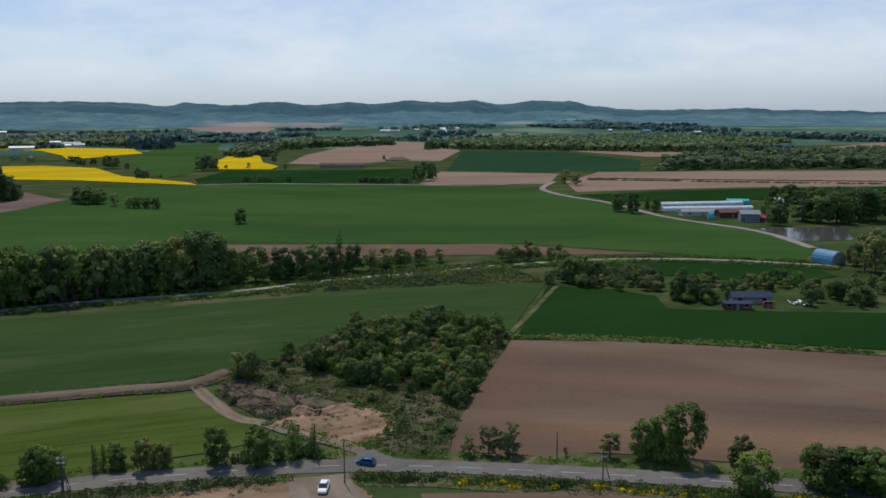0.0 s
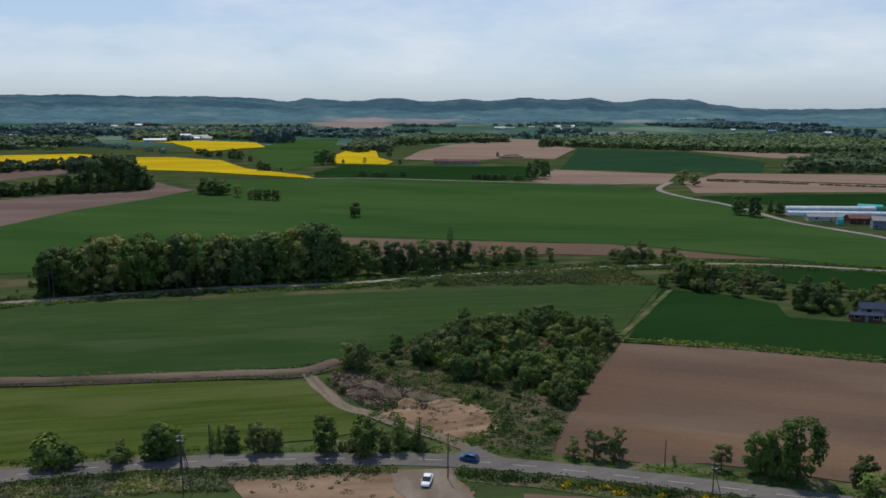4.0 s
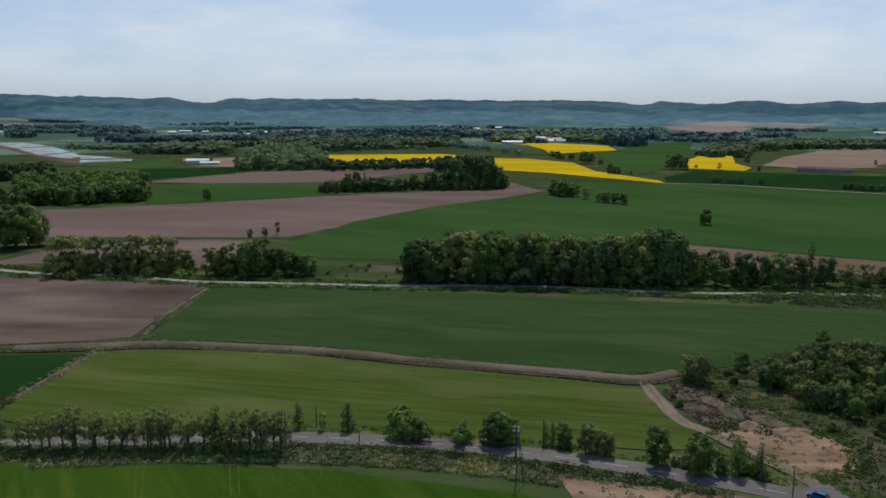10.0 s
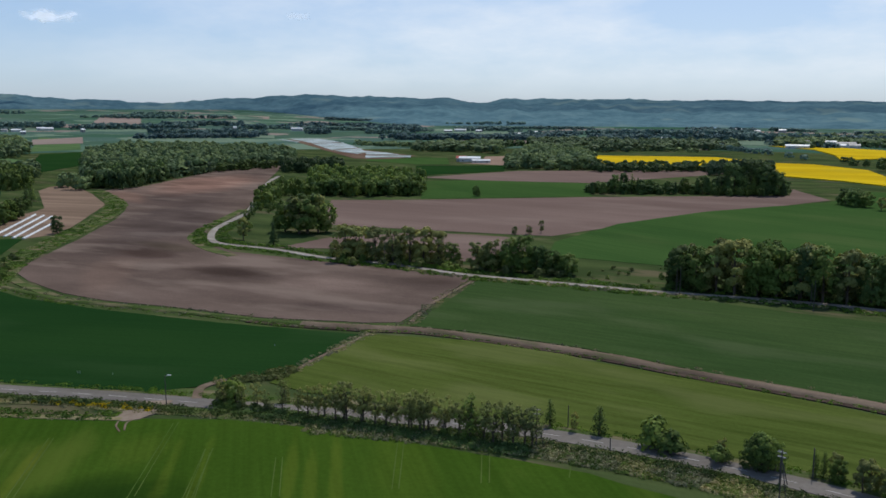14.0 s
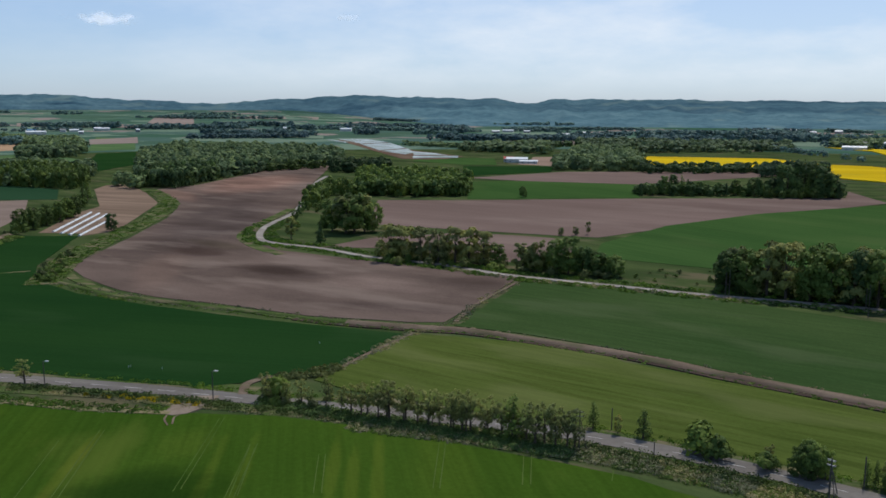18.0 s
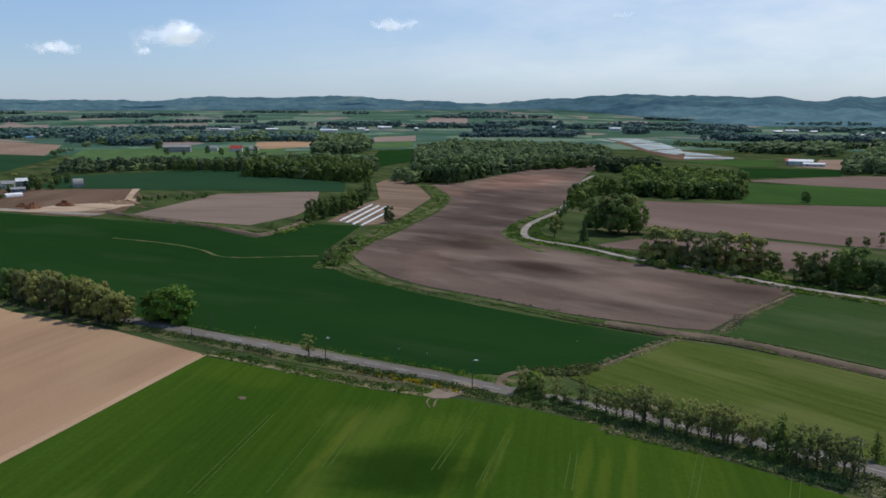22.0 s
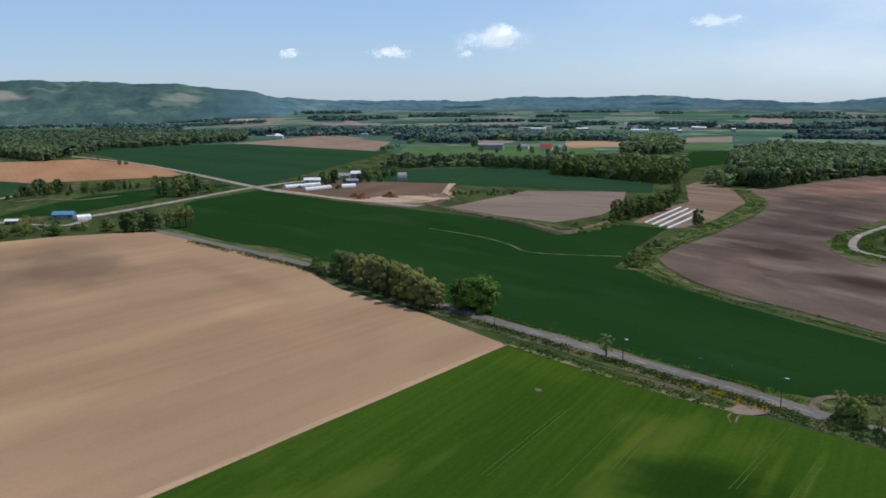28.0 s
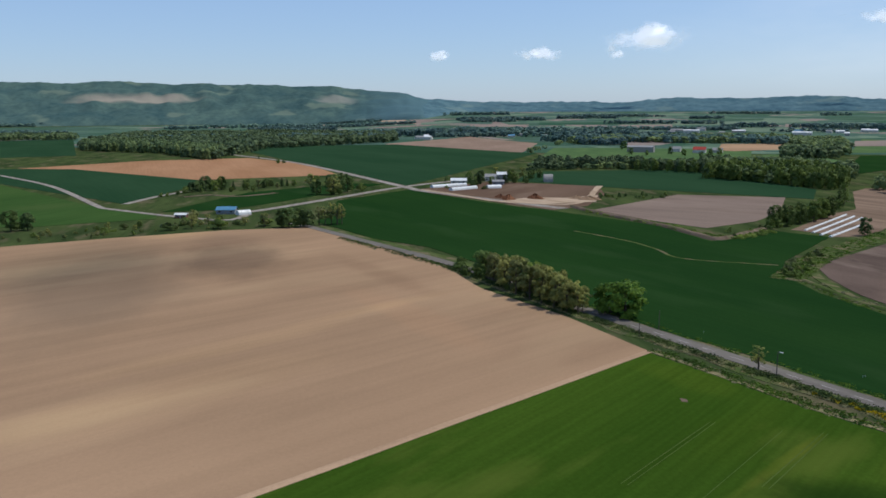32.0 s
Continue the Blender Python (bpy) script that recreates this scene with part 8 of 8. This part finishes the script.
house("cabin", "dark machine shed at the track", -484.6, -260.4, 100, 7, 4, 2.2, 0.8, WALL_BROWN, ROOF_WHITE, "cabin")

# film strips over beds
for k, (a, e) in enumerate((((-487.9, 110.2), (-564.2, 150.7)), ((-479.4, 112.3), (-556.2, 153.4)), ((-471.1, 114.4), (-548.4, 156.0)), ((-465.2, 117.7), (-518.4, 148.3)))):
    ob = tunnel("crop_tunnel", "low white film tunnel over a bed", a, e, 1.5, 0.7, CLEAR_FILM, "crop tunnel")
    ob["group"] = "film tunnels over the beds"

# earth heaps
def heap(label, x, y, r, h, material, seed):
    bm = bmesh.new()
    n, m = 18, 6
    rows = [[bm.verts.new((0, 0, h))]]
    for j in range(1, m + 1):
        s = j / m
        rows.append([])
        for k in range(n):
            a = 2 * math.pi * k / n
            w = 1 + 0.35 * noise.noise((math.cos(a) * 2 + seed, math.sin(a) * 2, s))
            rows[-1].append(bm.verts.new((math.cos(a) * r * s * w, math.sin(a) * r * 0.55 * s * w, h * (1 - s) ** 0.8 * (1 + 0.5 * noise.noise((math.cos(a) * 3, math.sin(a) * 3 + seed, s * 4))) - 0.05 * s)))
    for k in range(n):
        bm.faces.new((rows[0][0], rows[1][k], rows[1][(k + 1) % n]))
        for j in range(1, m):
            bm.faces.new((rows[j][k], rows[j + 1][k], rows[j + 1][(k + 1) % n], rows[j][(k + 1) % n]))
    ob = part("earth_mound", bm, material)
    ob.matrix_basis = pose(x, y, 0.2, 0, 0, seed * 20)
    return tagged(ob, label, "earth mound")


ribbon("track", "pale sandy track across the farmyard", [(-690.1, -151.0), (-656.6, -118.3), (-612.0, -80.6), (-597.8, -50.3), (-598.5, -22.4), (-638.5, -11.5), (-743.2, -4.1)], 5.0, 0.24, TRACK_SAND, "track", uneven=0.6)
field("sand_patch", "pale sandy ground in the farmyard", [(-608.8, -76.0), (-640.2, -54.0), (-640.0, -28.4), (-665.1, -3.3), (-616.0, -4.9), (-595.4, -42.1)], 0.2, TRACK_SAND, 1.5, "earth")
RUST = ground_material("rusty_earth", (0.10, 0.045, 0.025), (0.17, 0.08, 0.045), 0, 0.1, 0.2)
heap("dark rusty mound of earth in the yard", -625.5, -69.6, 9, 3.6, RUST, 1)
heap("dark rusty mound of earth beside another", -632.5, -50.4, 9, 3.8, RUST, 2)
heap("low mound of brown earth in the yard", -636.7, -77.4, 6, 2.5, RUST, 3)
heap("pale mound of sandy earth in the yard", -630.7, -10.0, 9, 3.0, DIRT, 4)
heap("low mound of sandy earth in the yard", -637.2, -19.8, 7, 2.4, DIRT, 5)
for k, (x, y, r, h) in enumerate(((-37.8, 188.4, 5, 1.6), (-42.8, 193.1, 4.5, 1.3), (-29.6, 186.8, 5, 1.4), (-45.5, 187.3, 4, 1.2), (-49.5, 193.2, 4, 1.1), (-24.0, 183.4, 5, 1.0), (-16.9, 176.3, 4, 0.9), (-32.8, 182.4, 4, 1.0))):
    heap("low mound of dug earth on the waste ground", x, y, r, h, BANK if k < 5 else DIRT, 6 + k)

# far buildings in loose groups
town_rng = np.random.default_rng(12)
for a, r, n in ((24, 1650, 7), (22, 1700, 5), (2, 2300, 12), (46, 2300, 4), (41, 2000, 3), (36, 1900, 4), (75, 2200, 9), (84, 2300, 7), (95, 2100, 5), (60, 2400, 5), (104, 1900, 5), (112, 1800, 4), (-14, 2300, 4), (30, 2500, 6)):
    for k in range(n):
        ar = radians(a + town_rng.uniform(-3.2, 3.2))
        rr = r * town_rng.uniform(0.93, 1.07)
        w = town_rng.uniform(9, 22) if town_rng.random() < 0.88 else town_rng.uniform(28, 42)
        wall = (WALL_PALE, WALL_PALE, WALL_GREY)[int(town_rng.integers(3))]
        roof = (ROOF_WHITE, ROOF_GREY, ROOF_WHITE, ROOF_RED, ROOF_BLUE)[int(town_rng.choice(5, p=[0.48, 0.32, 0.12, 0.03, 0.05]))]
        house("house", "distant pale building among the fields", -math.sin(ar) * rr, math.cos(ar) * rr, a + town_rng.uniform(-15, 15), w, 10, town_rng.uniform(4, 7), 2.2, wall, roof)["group"] = "distant buildings"

# ---- clouds ----
def cloud_material(wide, high, seed, strength):
    """White vapour, dense in the middle and frayed towards its edges, flat below."""
    m, t, p = shader("cloud_white", 1.0)
    p.inputs["Base Color"].default_value = (0.9, 0.9, 0.92, 1)
    p.inputs["Specular IOR Level"].default_value = 0.0
    # glows by itself in place of sunlight scattered through the vapour
    p.inputs["Emission Color"].default_value = (0.86, 0.90, 0.96, 1)
    p.inputs["Emission Strength"].default_value = 0.62
    at = t.nodes.new("ShaderNodeTexCoord")
    mp = t.nodes.new("ShaderNodeMapping")
    mp.vector_type = "TEXTURE"
    mp.inputs["Location"].default_value = (0, 0, -0.12 * high)
    mp.inputs["Scale"].default_value = (wide * 0.5, 1e6, high * 0.62)
    t.links.new(at.outputs["Object"], mp.inputs["Vector"])
    far = t.nodes.new("ShaderNodeVectorMath")
    far.operation = "LENGTH"
    t.links.new(mp.outputs["Vector"], far.inputs[0])
    shift = t.nodes.new("ShaderNodeMapping")
    shift.inputs["Location"].default_value = (seed * 3.7, seed * 1.3, 0)
    shift.inputs["Scale"].default_value = (1 / high, 1 / high, 1.25 / high)
    t.links.new(at.outputs["Object"], shift.inputs["Vector"])
    frayed = t.nodes.new("ShaderNodeMath")
    frayed.operation = "MULTIPLY_ADD"
    frayed.inputs[1].default_value = 1.7
    t.links.new(cloud(t, shift.outputs["Vector"], 1.15, 7.0, 0.58), frayed.inputs[0])
    t.links.new(far.outputs["Value"], frayed.inputs[2])
    dense = t.nodes.new("ShaderNodeMapRange")
    dense.interpolation_type = "SMOOTHSTEP"
    dense.inputs[1].default_value, dense.inputs[2].default_value = 1.62, 0.98
    dense.inputs[3].default_value, dense.inputs[4].default_value = 0.0, strength
    t.links.new(frayed.outputs[0], dense.inputs[0])
    clear = t.nodes.new("ShaderNodeBsdfTransparent")
    both = t.nodes.new("ShaderNodeMixShader")
    t.links.new(dense.outputs[0], both.inputs[0])
    t.links.new(clear.outputs[0], both.inputs[1])
    t.links.new(p.outputs[0], both.inputs[2])
    t.links.new(both.outputs[0], t.nodes["Material Output"].inputs["Surface"])
    return m


def cloud_puff(label, turn, up, wide, high, seed, strength):
    """A cloud: a bulging skin of vapour, rounded towards the viewer."""
    r = 4650
    w, h = r * math.tan(radians(wide)), r * math.tan(radians(high))
    verts, faces = [], []
    nx, nz = 40, 14
    for i in range(nx):
        for j in range(nz):
            u, v = i / (nx - 1) * 2 - 1, j / (nz - 1) * 2 - 1
            deep = math.sqrt(max(0.0, 1 - u * u)) * math.sqrt(max(0.0, 1 - v * v))
            lump = 1 + 0.35 * noise.noise((u * 4 + seed, v * 2.5, 0.5))
            verts.append((u * w * 0.62, -deep * h * 0.8 * lump, v * h * 0.85))
    for i in range(nx - 1):
        for j in range(nz - 1):
            k = i * nz + j
            faces.append((k, k + nz, k + nz + 1, k + 1))
    ob = raw("cloud", verts, faces, cloud_material(w, h, seed, strength))
    for f in ob.data.polygons:
        f.use_smooth = True
    a = radians(turn)
    ob.matrix_basis = pose(-math.sin(a) * r, math.cos(a) * r, 68 + r * math.tan(radians(up)) + h * 0.3, 0, 0, turn)
    return tagged(ob, label, "cloud", "small fair-weather clouds", "structure")


cloud_puff("bright white flat-based cumulus cloud", 87.6, 4.0, 8.2, 2.0, 8.8, 0.95)
cloud_puff("small flat white cloud", 94.42, 3.35, 4.0, 0.95, 6.9, 0.9)
cloud_puff("tiny white cloud puff", 101.11, 3.25, 2.0, 0.8, 5.1, 0.8)
cloud_puff("thin white cloud wisp", 73.63, 5.0, 5.2, 1.0, 7.6, 0.8)
cloud_puff("tiny faint cloud puff", 89.43, 3.25, 1.5, 0.6, 8.2, 0.6)
cloud_puff("thin white cloud shred", 58.6, 5.6, 2.6, 0.5, 3.2, 0.35)
VEIL, vt, vp = shader("cirrus_veil", 1.0)
vt.nodes.remove(vp)
# whitens the sky by its own glow, more towards the sun's side
glow = vt.nodes.new("ShaderNodeEmission")
glow.inputs[0].default_value = (0.86, 0.91, 0.97, 1)
glow.inputs[1].default_value = 0.98
thin = ramp(vt, cloud(vt, coords(vt, (1, 1, 3.2)), 0.00085, 6.0, 0.62), [(0.36, (0.22, 0.22, 0.22)), (0.74, (0.85, 0.85, 0.85))])
height = vt.nodes.new("ShaderNodeSeparateXYZ")
where = vt.nodes.new("ShaderNodeNewGeometry")
vt.links.new(where.outputs["Position"], height.inputs[0])
edge_low = vt.nodes.new("ShaderNodeMapRange")
edge_low.interpolation_type = "SMOOTHSTEP"
edge_low.inputs[1].default_value, edge_low.inputs[2].default_value = 60, 300
vt.links.new(height.outputs[2], edge_low.inputs[0])
edge_side = vt.nodes.new("ShaderNodeMapRange")
edge_side.interpolation_type = "SMOOTHSTEP"
edge_side.inputs[1].default_value, edge_side.inputs[2].default_value = -400, 3700
vt.links.new(height.outputs[1], edge_side.inputs[0])
veil_amount = mix(vt, 1.0, mix(vt, 1.0, thin, edge_low.outputs[0], "MULTIPLY"), edge_side.outputs[0], "MULTIPLY")
veil_clear = vt.nodes.new("ShaderNodeBsdfTransparent")
veil_both = vt.nodes.new("ShaderNodeMixShader")
vt.links.new(veil_amount, veil_both.inputs[0])
vt.links.new(veil_clear.outputs[0], veil_both.inputs[1])
vt.links.new(glow.outputs[0], veil_both.inputs[2])
vt.links.new(veil_both.outputs[0], vt.nodes["Material Output"].inputs["Surface"])
veil_pts, veil_faces = [], []
for i in range(81):
    a = radians(-75 + 190 * i / 80)
    for j in range(12):
        e = radians(-0.8 + 24 * j / 11)
        veil_pts.append((-math.sin(a) * 4850, math.cos(a) * 4850, 68 + 4850 * math.tan(e)))
for i in range(80):
    for j in range(11):
        k = i * 12 + j
        veil_faces.append((k, k + 12, k + 13, k + 1))
tagged(raw("cirrus_veil", veil_pts, veil_faces, VEIL), "thin white cirrus veil across the sky", "cloud", kind="structure")


set_out()
